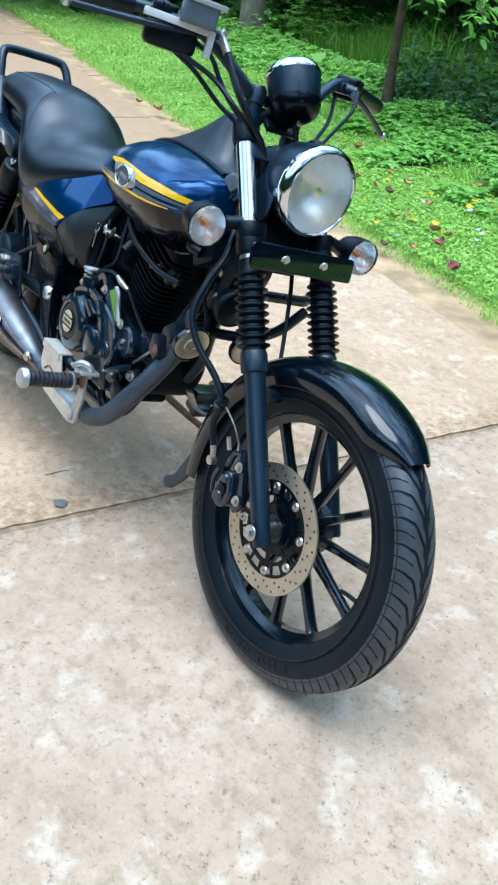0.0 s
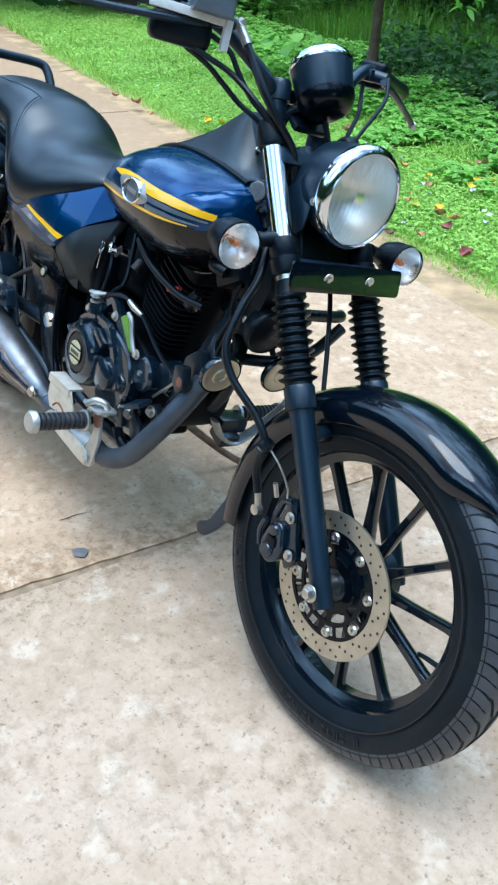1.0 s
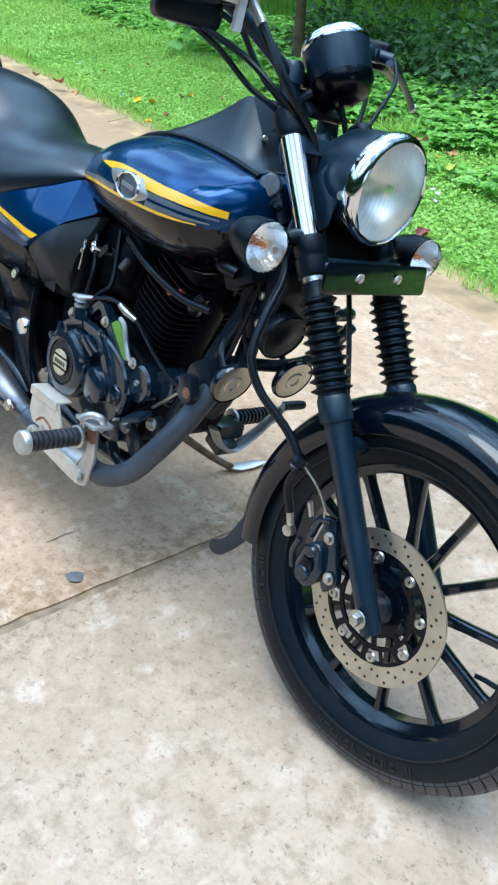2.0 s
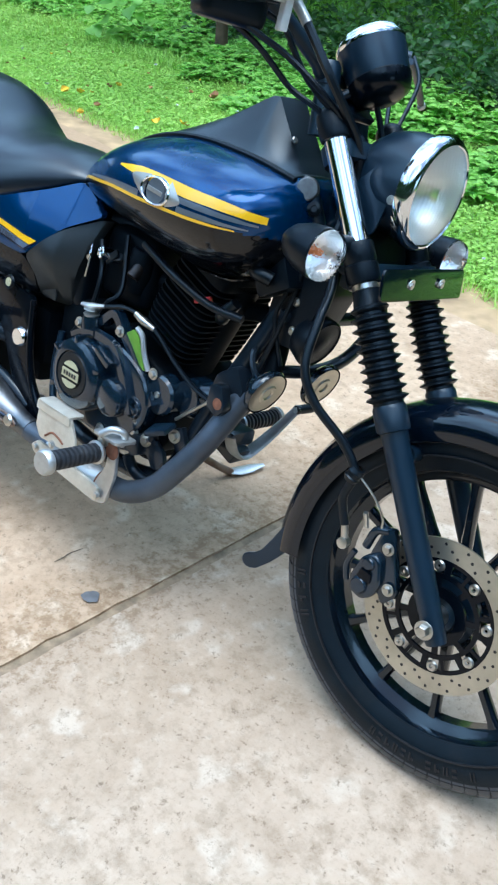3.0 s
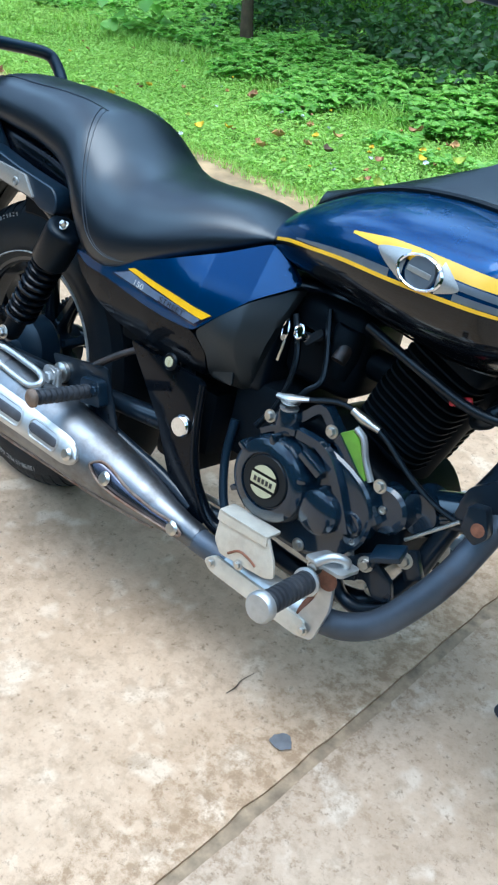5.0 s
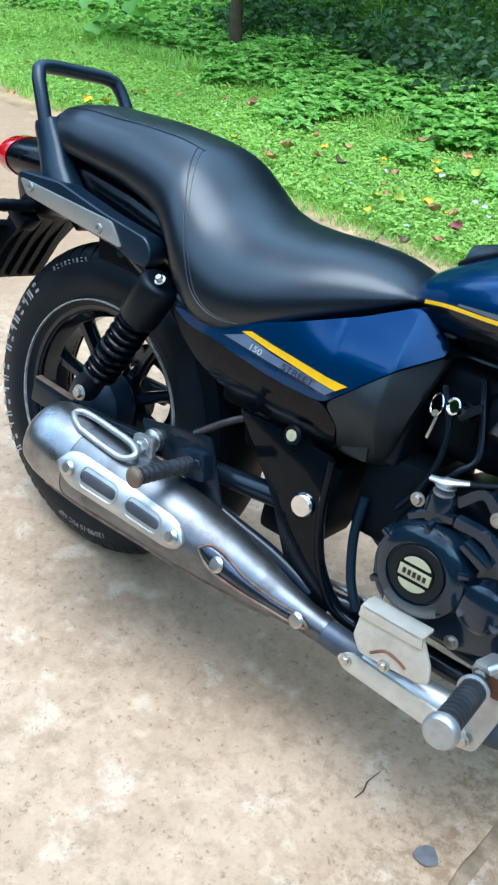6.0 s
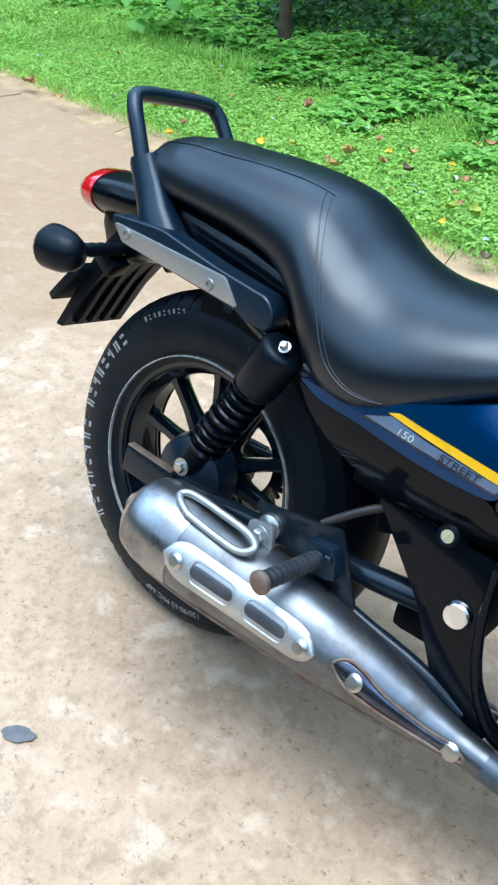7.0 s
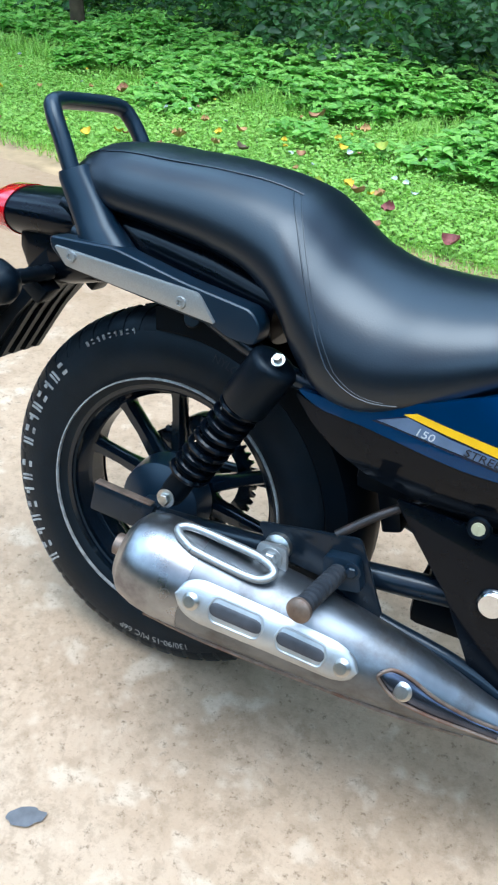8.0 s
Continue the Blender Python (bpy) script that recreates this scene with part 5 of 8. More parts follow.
SX = [-0.196, -0.188, -0.168, -0.12, -0.03, 0.06, 0.13, 0.175, 0.21, 0.25, 0.30, 0.37, 0.45, 0.52, 0.56, 0.582]
S_TOP = [0.765, 0.786, 0.806, 0.820, 0.823, 0.822, 0.815, 0.803, 0.783, 0.757, 0.739, 0.733, 0.735, 0.728, 0.714, 0.700]
S_BOT = [0.752, 0.744, 0.738, 0.734, 0.726, 0.714, 0.692, 0.658, 0.612, 0.578, 0.566, 0.584, 0.618, 0.652, 0.675, 0.688]
S_W = [0.050, 0.078, 0.100, 0.116, 0.124, 0.130, 0.138, 0.150, 0.160, 0.168, 0.172, 0.166, 0.142, 0.108, 0.085, 0.065]
S_K = [0.55, 0.6, 0.66, 0.72, 0.72, 0.70, 0.66, 0.6, 0.52, 0.46, 0.42, 0.40, 0.40, 0.45, 0.5, 0.5]


def seat_half(x, n=30):
    """Half outline of the seat across, from the crest down to the underside."""
    t, b, w, k = (hermite(SX, a, x) for a in (S_TOP, S_BOT, S_W, S_K))
    zm = b + 0.24 * (t - b)
    e = 2 / (1.78 + 0.62 * k)
    out = [(w * math.sin(a) ** e, zm + (t - zm) * math.cos(a) ** e) for a in np.linspace(0, math.pi / 2, n)[:-1]]
    out += [(w * (0.86 + 0.14 * math.cos(a) ** 0.8), zm + (b - zm) * math.sin(a) ** 0.8) for a in np.linspace(0, math.pi / 2, 10)]
    return out + [(w * 0.6, b), (w * 0.3, b + 0.002), (0, b + 0.004)]


def seat_point(x, f, side=-1, lift=0.0):
    """A place on the seat's skin, f from 0 at the crest over 0.555 at its widest to 1 at the underside."""
    half = seat_half(x)
    g = f / 0.555 * 29 if f < 0.555 else 29 + (f - 0.555) / 0.445 * 9
    i = min(int(g), len(half) - 2)
    (y0, z0), (y1, z1) = half[i], half[i + 1]
    p = V(x, side * (y0 + (y1 - y0) * (g - i)), z0 + (z1 - z0) * (g - i))
    n = V(0, side * (z0 - z1), y1 - y0).normalized()
    return p + n * lift


def build_seat():
    rings = []
    xs = [SX[0] + (SX[-1] - SX[0]) * k / 110 for k in range(111)]
    for x in xs:
        half = seat_half(x)
        right = [V(x, -y, z) for y, z in half]
        left = [V(x, y, z) for y, z in half]
        rings.append(right + list(reversed(left))[1:-1])
    bm = loft(rings)
    # soft creases where the stitched panels meet
    for v in bm.verts:
        if v.co.z > 0.62:
            v.co += V(0, 0, 0.0005) * noise.noise((v.co.x * 14, v.co.y * 10, 3.0))
    st = part("seat", bm, LEATHER, BIKE, "black leather-look stepped dual seat with stitched seams", sharp=70)
    # piping and stitch lines
    for s in (-1, 1):
        seam = []
        for k in range(33):
            f = k / 32
            x = 0.146 - 0.014 * math.sin(f * 2.9) + 0.215 * f ** 1.2
            seam.append(seat_point(x, 0.16 + 0.60 * f, s, 0.0004))
        part("seam", tube(seam, 0.0010, 6, 0), LEATHER, st, "stitched seam")
        seam2 = [q + V(0.012, 0, 0.001) for q in seam[:30]]
        seam2 = [seat_point(q.x, 0.16 + 0.60 * (k / 32), s, 0.0002) for k, q in enumerate(seam2)]
        part("seam", tube(seam2, 0.0006, 6, 0), LEATHER, st)
        ridge = [seat_point(-0.178 + 0.338 * k / 24, 0.245 - 0.085 * (k / 24) ** 2, s, 0.0006) for k in range(25)]
        part("seam", tube(ridge, 0.0011, 6, 0), LEATHER, st)
    part("seat_pan", loft([[V(x, -w, z), V(x, w, z), V(x, w * 0.9, z - 0.02), V(x, -w * 0.9, z - 0.02)] for x, w, z in
                           ((-0.19, 0.07, 0.745), (-0.1, 0.095, 0.738), (0.05, 0.10, 0.72), (0.14, 0.10, 0.685), (0.2, 0.11, 0.63), (0.3, 0.12, 0.585), (0.4, 0.12, 0.6), (0.5, 0.09, 0.65))]), PLASTIC, st)


def curved_panel(outline, y_of, thick, bm_edge=0.003, step=0.012):
    """A side cover: an outline in side view, filled with a grid that bows with y_of(x, z)."""
    bm = bmesh.new()
    vs = [bm.verts.new((x, 0, z)) for x, z in outline]
    f = bm.faces.new(vs)
    bmesh.ops.triangulate(bm, faces=[f])
    for _ in range(4):
        es = [e for e in bm.edges if e.calc_length() > step * 1.6]
        if not es:
            break
        bmesh.ops.subdivide_edges(bm, edges=es, cuts=1)
        bmesh.ops.triangulate(bm, faces=bm.faces)
    for v in bm.verts:
        v.co.y = y_of(v.co.x, v.co.z)
    border = [e for e in bm.edges if len(e.link_faces) == 1]
    ext = bmesh.ops.extrude_edge_only(bm, edges=border)
    s = 1 if y_of(outline[0][0], outline[0][1]) < 0 else -1
    for v in [g for g in ext["geom"] if isinstance(g, bmesh.types.BMVert)]:
        v.co.y += s * thick
    bmesh.ops.recalc_face_normals(bm, faces=bm.faces)
    return bm


def inside(poly, x, z):
    c = False
    for (x0, z0), (x1, z1) in zip(poly, poly[1:] + poly[:1]):
        if (z0 > z) != (z1 > z) and x < (x1 - x0) * (z - z0) / (z1 - z0) + x0:
            c = not c
    return c


def side_surface(x, z):
    """The side cover's half width: bowed, with a soft crease along its length."""
    y = float(np.interp(x, [0.2, 0.3, 0.42, 0.52, 0.60, 0.66], [0.150, 0.160, 0.162, 0.157, 0.135, 0.098]))
    # upper shoulder turned to the sky above a crease, lower edge rolled under
    over = z - (0.600 - 0.06 * (x - 0.50))
    lean = 0.14 + 0.27 * min(1.0, max(0.0, (x - 0.44) / 0.07))
    y -= lean * (over + math.sqrt(over * over + 0.0005)) * 0.5
    y -= 4.0 * max(0.0, 0.548 - z) ** 2
    return y


def build_side_covers():
    blue = round_outline([(0.222, 0.574), (0.30, 0.572), (0.36, 0.592), (0.45, 0.624), (0.535, 0.658), (0.598, 0.69), (0.625, 0.67), (0.652, 0.640), (0.605, 0.607), (0.549, 0.555), (0.522, 0.530), (0.46, 0.532), (0.40, 0.540), (0.32, 0.553), (0.26, 0.557)], 0.012, 3)
    for s in (-1, 1):
        cover = part("side_cover", curved_panel(blue, lambda x, z: s * side_surface(x, z), 0.012, step=0.007), BLUE, BIKE, "glossy deep blue side cover with a yellow and silver decal", sharp=55)
        lower = round_outline([(0.222, 0.570), (0.26, 0.556), (0.32, 0.552), (0.40, 0.539), (0.46, 0.531), (0.522, 0.529), (0.545, 0.50), (0.54, 0.455), (0.46, 0.464), (0.40, 0.468), (0.34, 0.482), (0.29, 0.508), (0.25, 0.538)], 0.010, 3)
        part("lower_cover", curved_panel(lower, lambda x, z: s * (side_surface(x, z) - 0.0015), 0.012), GLOSS, cover, "gloss black lower cover", sharp=55)
        front = round_outline([(0.524, 0.530), (0.551, 0.554), (0.606, 0.605), (0.65, 0.636), (0.64, 0.58), (0.628, 0.52), (0.612, 0.455), (0.57, 0.452), (0.543, 0.456), (0.547, 0.50)], 0.012, 3)
        part("front_cover", curved_panel(front, lambda x, z: s * (side_surface(x, z) - 0.004 - 0.25 * max(0, x - 0.60) + 0.016 * math.exp(-((x - 0.585) / 0.04) ** 2 - ((z - 0.545) / 0.05) ** 2)), 0.020), AIRBOX, cover, "satin black air box cover", sharp=55)
        part("cover_step", slab(round_outline([(0.552, 0.462), (0.555, 0.488), (0.592, 0.488), (0.596, 0.460)], 0.006), s * (side_surface(0.57, 0.47) - 0.004), s * (side_surface(0.57, 0.47) + 0.001), "y", 0.002), AIRBOX, cover)

        def decal(poly, lift, mat, name, label=""):
            part(name, curved_panel(poly, lambda x, z: s * (side_surface(x, z) + lift), 0.0004, step=0.008), mat, cover, label)
        decal([(0.33, 0.5635), (0.385, 0.5865), (0.395, 0.585), (0.552, 0.5625), (0.527, 0.5385), (0.43, 0.552), (0.37, 0.5605)], 0.0006, NAVY, "decal_edge")
        decal([(0.338, 0.5665), (0.374, 0.580), (0.430, 0.568), (0.534, 0.552), (0.524, 0.5425), (0.43, 0.5555)], 0.0011, BLUEGREY, "decal", "silver-blue decal panel")
        decal([(0.368, 0.5825), (0.384, 0.588), (0.55, 0.5635), (0.536, 0.5525)], 0.0016, YELLOW, "decal_stripe", "bright yellow decal stripe")
        for word, size, x0, z0, mat in (("STREET", 0.0165, 0.447, 0.5538, LETTER), ("150", 0.0165, 0.385, 0.5625, PALE)):
            bm, w = glyphs(word, size)
            for v in bm.verts:
                x, h, d = v.co
                if s > 0:
                    x = w - x
                xx = x0 + x * (1.02) + h * 0.25
                zz = z0 + h * 0.82 - 0.135 * x
                v.co = V(xx, s * (side_surface(xx, zz) + 0.0021 + (0.0003 if d > 0 else 0)), zz)
            part("lettering", bm, mat, cover)
        part("cover_lock", join(lathe([(0.008, 0.003), (0.0125, 0.004), (0.015, 0.0)], (0.487, s * 0.150, 0.464), (0, s, 0.1), 24)), PLASTIC, cover)
        part("lock_barrel", join(lathe([(0, 0.002), (0.0085, 0.002), (0.009, 0)], (0.487, s * 0.152, 0.464), (0, s, 0.1), 20), box((0.487, s * 0.1545, 0.4645), (0.0022, 0.002, 0.009))), CREAM, cover, "brass lock barrel")


build_tank()
build_seat()
build_side_covers()


RUSTY_DARK = surface("rust_worn_black", (0.02, 0.016, 0.014), 0.45, vary=0.4, scale=40, dirt=(0.12, 0.055, 0.035), dirt_scale=30, dirt_amount=0.6)


# ---- frame, engine and exhaust ----
def build_frame():
    fr = part("frame", join(
        tube([(1.08, 0, 0.74), (0.95, 0, 0.66), (0.78, 0, 0.635), (0.60, 0, 0.62)], 0.021, 14),
        tube([(1.10, -0.01, 0.71), (1.062, -0.035, 0.60), (1.03, -0.055, 0.50), (0.99, -0.065, 0.40), (0.955, -0.08, 0.28), (0.90, -0.085, 0.225), (0.78, -0.09, 0.215), (0.66, -0.10, 0.235)], 0.016, 14),
        tube([(1.10, 0, 0.71), (1.05, 0.012, 0.60), (1.01, 0.03, 0.48), (0.975, 0.05, 0.39), (0.93, 0.06, 0.33)], 0.016, 14)), FRAME, BIKE, "black steel tube frame")
    for s in (-1, 1):
        part("rear_rail", tube([(0.66, s * 0.10, 0.235), (0.60, s * 0.112, 0.232), (0.555, s * 0.112, 0.25), (0.52, s * 0.108, 0.30), (0.50, s * 0.106, 0.40), (0.47, s * 0.10, 0.50), (0.44, s * 0.10, 0.60)], 0.0135, 12), FRAME, fr)
        part("seat_rail", tube([(0.60, s * 0.07, 0.62), (0.42, s * 0.105, 0.60), (0.25, s * 0.125, 0.575), (0.15, s * 0.13, 0.60), (0.0, s * 0.12, 0.66), (-0.16, s * 0.10, 0.69)], 0.013, 12), FRAME, fr)
        part("lower_tube", tube([(0.575, s * 0.128, 0.232), (0.50, s * 0.135, 0.262), (0.42, s * 0.142, 0.282), (0.31, s * 0.150, 0.31)], 0.0105, 12), FRAME, fr)
        part("stay", tube([(0.42, s * 0.10, 0.462), (0.365, s * 0.128, 0.432), (0.315, s * 0.15, 0.392)], 0.0062, 12), RUSTY_DARK if s < 0 else FRAME, fr, "rust-worn stay tube" if s < 0 else "")
        part("pivot_plate", slab(round_outline([(0.375, 0.462), (0.553, 0.452), (0.560, 0.36), (0.580, 0.290), (0.618, 0.232), (0.605, 0.210), (0.560, 0.222), (0.520, 0.262), (0.470, 0.350)], 0.012), s * 0.128, s * 0.136, "y", 0.0015), GLOSS, fr, "gloss black pivot plate")
        part("plate_flange", tube([(0.553, s * 0.137, 0.448), (0.560, s * 0.137, 0.36), (0.580, s * 0.135, 0.288), (0.618, s * 0.128, 0.232), (0.66, s * 0.12, 0.215)], [0.006, 0.007, 0.008, 0.012, 0.012], 12), GLOSS, fr)
        part("pivot_cap", lathe([(0, 0.010), (0.016, 0.0095), (0.0195, 0.006), (0.0205, 0.0)], (0.527, s * 0.136, 0.364), (0, s, 0), 32), CHROME, fr, "chrome pivot cap")
        part("hanger_plate", slab(round_outline([(0.205, 0.375), (0.35, 0.40), (0.40, 0.30), (0.385, 0.292), (0.32, 0.325), (0.23, 0.335)], 0.008), s * 0.150, s * 0.155, "y", 0.001), FRAME, fr)
        part("hanger_boss", lathe([(0, 0.014), (0.012, 0.013), (0.019, 0.008), (0.020, 0)], (0.241, s * 0.155, 0.350), (0, s, 0), 24), ZINC, fr)
        # passenger peg
        pg = part("passenger_peg", peg_bm(V(0.334, s * 0.172, 0.353), V(-0.10, s * 1.0, -0.02), 0.108, 0.0135, 10), PEG, BIKE, "folding passenger foot peg with ribbed rubber")
        part("peg_end", lathe([(0.012, 0), (0.0165, 0.003), (0.0165, 0.008), (0.011, 0.0125), (0, 0.013)], V(0.334, s * 0.172, 0.353) + V(-0.10, s, -0.02).normalized() * 0.108, V(-0.10, s, -0.02), 20), RUSTY, pg, "rusty peg end")
        part("peg_bracket", join(slab(round_outline([(0.315, 0.325), (0.31, 0.372), (0.355, 0.378), (0.37, 0.335)], 0.008), s * 0.153, s * 0.176, "y", 0.003), bolt((0.352, s * 0.176, 0.362), (0, s, 0), 0.008, 0.006)), SATIN, pg)
    # swing arm and its axle ends
    for s in (-1, 1):
        part("swing_arm", tube([(0.52, s * 0.10, 0.345), (0.40, s * 0.112, 0.335), (0.25, s * 0.115, 0.322), (0.10, s * 0.112, 0.308), (-0.03, s * 0.112, 0.30)], [0.02, 0.018, 0.016, 0.015, 0.014], 12), FRAME, BIKE, "black swing arm")
        part("chain_adjuster", join(box((-0.01, s * 0.114, 0.30), (0.085, 0.012, 0.04), (0, 0, 0), 0.003), bolt((0, s * 0.12, 0.30), (0, s, 0), 0.012, 0.012)), FRAME, BIKE)
    ac = part("adjuster_cover", box((-0.012, -0.145, 0.318), (0.10, 0.016, 0.045), (0, 6, 4), 0.004), FRAME, BIKE, "black bracket with a rust-brown top behind the silencer")
    part("rust_top", box((-0.012, -0.145, 0.3415), (0.094, 0.014, 0.003), (0, 6, 4), 0.001), RUSTY, ac)
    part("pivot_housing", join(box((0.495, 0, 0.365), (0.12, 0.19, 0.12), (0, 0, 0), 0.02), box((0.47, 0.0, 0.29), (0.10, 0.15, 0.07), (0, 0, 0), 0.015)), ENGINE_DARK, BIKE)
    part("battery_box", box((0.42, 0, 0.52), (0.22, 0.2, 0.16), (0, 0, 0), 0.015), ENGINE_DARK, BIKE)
    part("airbox", box((0.56, 0, 0.54), (0.15, 0.19, 0.17), (0, 0, 0), 0.02, 3), PLASTIC, BIKE)
    part("inner_mudguard", box((0.33, 0, 0.50), (0.03, 0.13, 0.26), (0, -18, 0), 0.006), PLASTIC, BIKE)
    # ignition lock with its key
    lk = part("ignition_lock", lathe([(0, 0.008), (0.009, 0.008), (0.010, 0.012), (0.012, 0.011), (0.013, 0.0), (0.013, -0.03)], (0.69, -0.098, 0.582), (-0.25, -0.9, 0.2), 24), CHROME, BIKE, "ignition lock with a key ring")
    part("key_ring", lathe([(0.0155, -0.001), (0.0165, 0), (0.0155, 0.001), (0.0148, 0)], (0.668, -0.115, 0.580), (-0.6, -0.7, 0.1), 28, closed=True), CHROME, lk)
    part("key", join(box((0.672, -0.12, 0.550), (0.004, 0.0015, 0.034), (0, 8, 0), 0.0004), lathe([(0, 0.001), (0.005, 0.001), (0.005, -0.001), (0, -0.001)], (0.671, -0.12, 0.570), (0, 1, 0), 18)), ZINC, lk)
    part("lock_ear", slab(round_outline([(0.69, 0.575), (0.72, 0.60), (0.725, 0.59), (0.70, 0.565)], 0.004), -0.10, -0.096, "y"), FRAME, lk)


def peg_bm(at, d, length, r, n):
    d = d.normalized()
    p = [(0.008, -0.02), (0.010, 0.0)]
    for k in range(n):
        z = length * k / n
        dz = length / n
        p += [(r, z + dz * 0.1), (r * 0.97, z + dz * 0.5), (r * 0.72, z + dz * 0.62), (r * 0.72, z + dz * 0.98)]
    p += [(r, length), (0, length)]
    return lathe([(0, -0.02)] + p, at, d, 18)


def build_controls():
    # rider's pegs
    for s in (-1, 1):
        root = V(0.862, s * 0.195, 0.274)
        d = V(0.05, s, 0.03)
        pg = part("foot_peg", peg_bm(root, d, 0.105, 0.018, 10), PEG, BIKE, "ribbed rubber foot peg with a metal end")
        e = root + d.normalized() * 0.105
        part("peg_end", lathe([(0.0165, 0), (0.0225, 0.002), (0.0225, 0.011), (0.019, 0.0155), (0, 0.017)], e, d, 28), ALU, pg, "pale alloy end cap")
        part("peg_flange", lathe([(0.008, -0.006), (0.021, -0.005), (0.022, 0.0), (0.017, 0.002)], root, d, 24), ALU, pg)
    # bent bright bracket holding the right peg, and the brake pedal
    br = part("peg_bracket", join(slab(round_outline([(0.848, 0.168), (0.888, 0.178), (0.902, 0.24), (0.894, 0.300), (0.878, 0.312), (0.875, 0.25), (0.853, 0.205)], 0.010), -0.178, -0.170, "y", 0.0015),
                                  tube([(0.895, -0.168, 0.30), (0.905, -0.175, 0.325), (0.89, -0.19, 0.33), (0.872, -0.20, 0.315)], 0.007, 10),
                                  slab(round_outline([(0.85, -0.20), (0.86, -0.155), (0.92, -0.155), (0.915, -0.20)], 0.008), 0.310, 0.316, "z", 0.001)), ALU, BIKE, "bright bent foot peg bracket")
    part("bracket_bolt", bolt((0.86, -0.179, 0.295), (0, -1, 0), 0.009, 0.008), ZINC, br)
    part("bracket_hole", lathe([(0, 0.0), (0.017, 0.0)], (0.885, -0.1785, 0.285), (0, -1, 0), 24), RUST, br)
    pd = part("brake_pedal", join(slab(round_outline([(0.862, 0.272), (0.888, 0.312), (0.912, 0.327), (0.930, 0.316), (0.955, 0.302), (0.965, 0.272), (0.935, 0.262), (0.915, 0.284), (0.880, 0.262)], 0.008), -0.124, -0.114, "y", 0.002),
                                  box((0.884, -0.126, 0.292), (0.036, 0.014, 0.036), (0, -12, 0), 0.003),
                                  tube([(0.78, -0.10, 0.262), (0.83, -0.113, 0.265), (0.88, -0.122, 0.282)], 0.010, 10),
                                  tube([(0.865, -0.118, 0.258), (0.882, -0.112, 0.232), (0.915, -0.108, 0.226), (0.955, -0.10, 0.250)], 0.011, 10)), FRAME, BIKE, "black brake pedal linkage")
    part("pedal_pad", box((0.940, -0.128, 0.344), (0.048, 0.036, 0.010), (14, -25, 8), 0.003), SATIN, pd, "worn black pedal pad")
    part("pad_stem", tube([(0.918, -0.12, 0.312), (0.924, -0.122, 0.326), (0.934, -0.128, 0.340)], 0.008, 10), FRAME, pd)
    part("pedal_bracket", box((0.966, -0.098, 0.330), (0.030, 0.012, 0.044), (0, -30, 0), 0.003), FRAME, pd)
    for at in ((0.910, -0.126, 0.309), (0.957, -0.106, 0.335), (0.920, -0.100, 0.263)):
        part("pedal_bolt", join(bolt(at, (0.2, -1, 0.1), 0.0085, 0.009), tube([V(*at), V(*at) + V(0, 0.025, 0)], 0.007, 10)), ZINC, pd)
    part("link_rod", tube([(0.945, -0.10, 0.362), (1.01, -0.095, 0.425)], 0.003, 8, 0), ZINC, pd)
    # gear lever, rubber toe piece and side stand on the far side
    gl = part("gear_lever", tube([(0.938, 0.07, 0.30), (0.932, 0.105, 0.255), (0.922, 0.152, 0.236), (0.938, 0.193, 0.275), (0.968, 0.226, 0.346)], [0.014, 0.015, 0.0165, 0.015, 0.011], 14, squash=0.32), ALU, BIKE, "curved flat alloy gear lever")
    part("toe_rubber", tube([(0.970, 0.222, 0.349), (0.978, 0.262, 0.352), (0.980, 0.272, 0.352)], [0.0095, 0.010, 0.008], 12, 2), RUBBER_SOFT, gl, "black rubber toe piece")
    part("toe_bolt", bolt((0.972, 0.226, 0.350), (0.6, -0.8, 0.3), 0.007, 0.006), ZINC, gl)
    part("left_peg_bracket", join(box((0.885, 0.15, 0.268), (0.06, 0.07, 0.034), (0, 0, 0), 0.008), box((0.905, 0.135, 0.245), (0.05, 0.05, 0.03), (0, 20, 0), 0.006)), FRAME, BIKE)
    ss = part("side_stand", tube([(0.70, 0.12, 0.21), (0.728, 0.20, 0.158), (0.752, 0.27, 0.115), (0.772, 0.325, 0.088)], [0.011, 0.010, 0.009, 0.009], 12), RUSTY, BIKE, "steel side stand resting on the ground")
    part("stand_foot", tube([(0.768, 0.318, 0.090), (0.776, 0.345, 0.090), (0.788, 0.375, 0.098), (0.803, 0.402, 0.110)], [0.010, 0.019, 0.017, 0.006], 14, squash=0.3), ALU, ss)


def ribbon(path, w, y0, y1):
    """A raised cast web along a side-view path."""
    line = spline([V(x, 0, z) for x, z in path], 5)
    rings = []
    for k, p in enumerate(line):
        a, b = line[max(k - 1, 0)], line[min(k + 1, len(line) - 1)]
        n = (b - a).normalized().cross(V(0, 1, 0)) * (w / 2)
        rings.append([p - n + V(0, y0, 0), p - n * 0.75 + V(0, y1, 0), p + n * 0.75 + V(0, y1, 0), p + n + V(0, y0, 0)])
    return loft(rings)


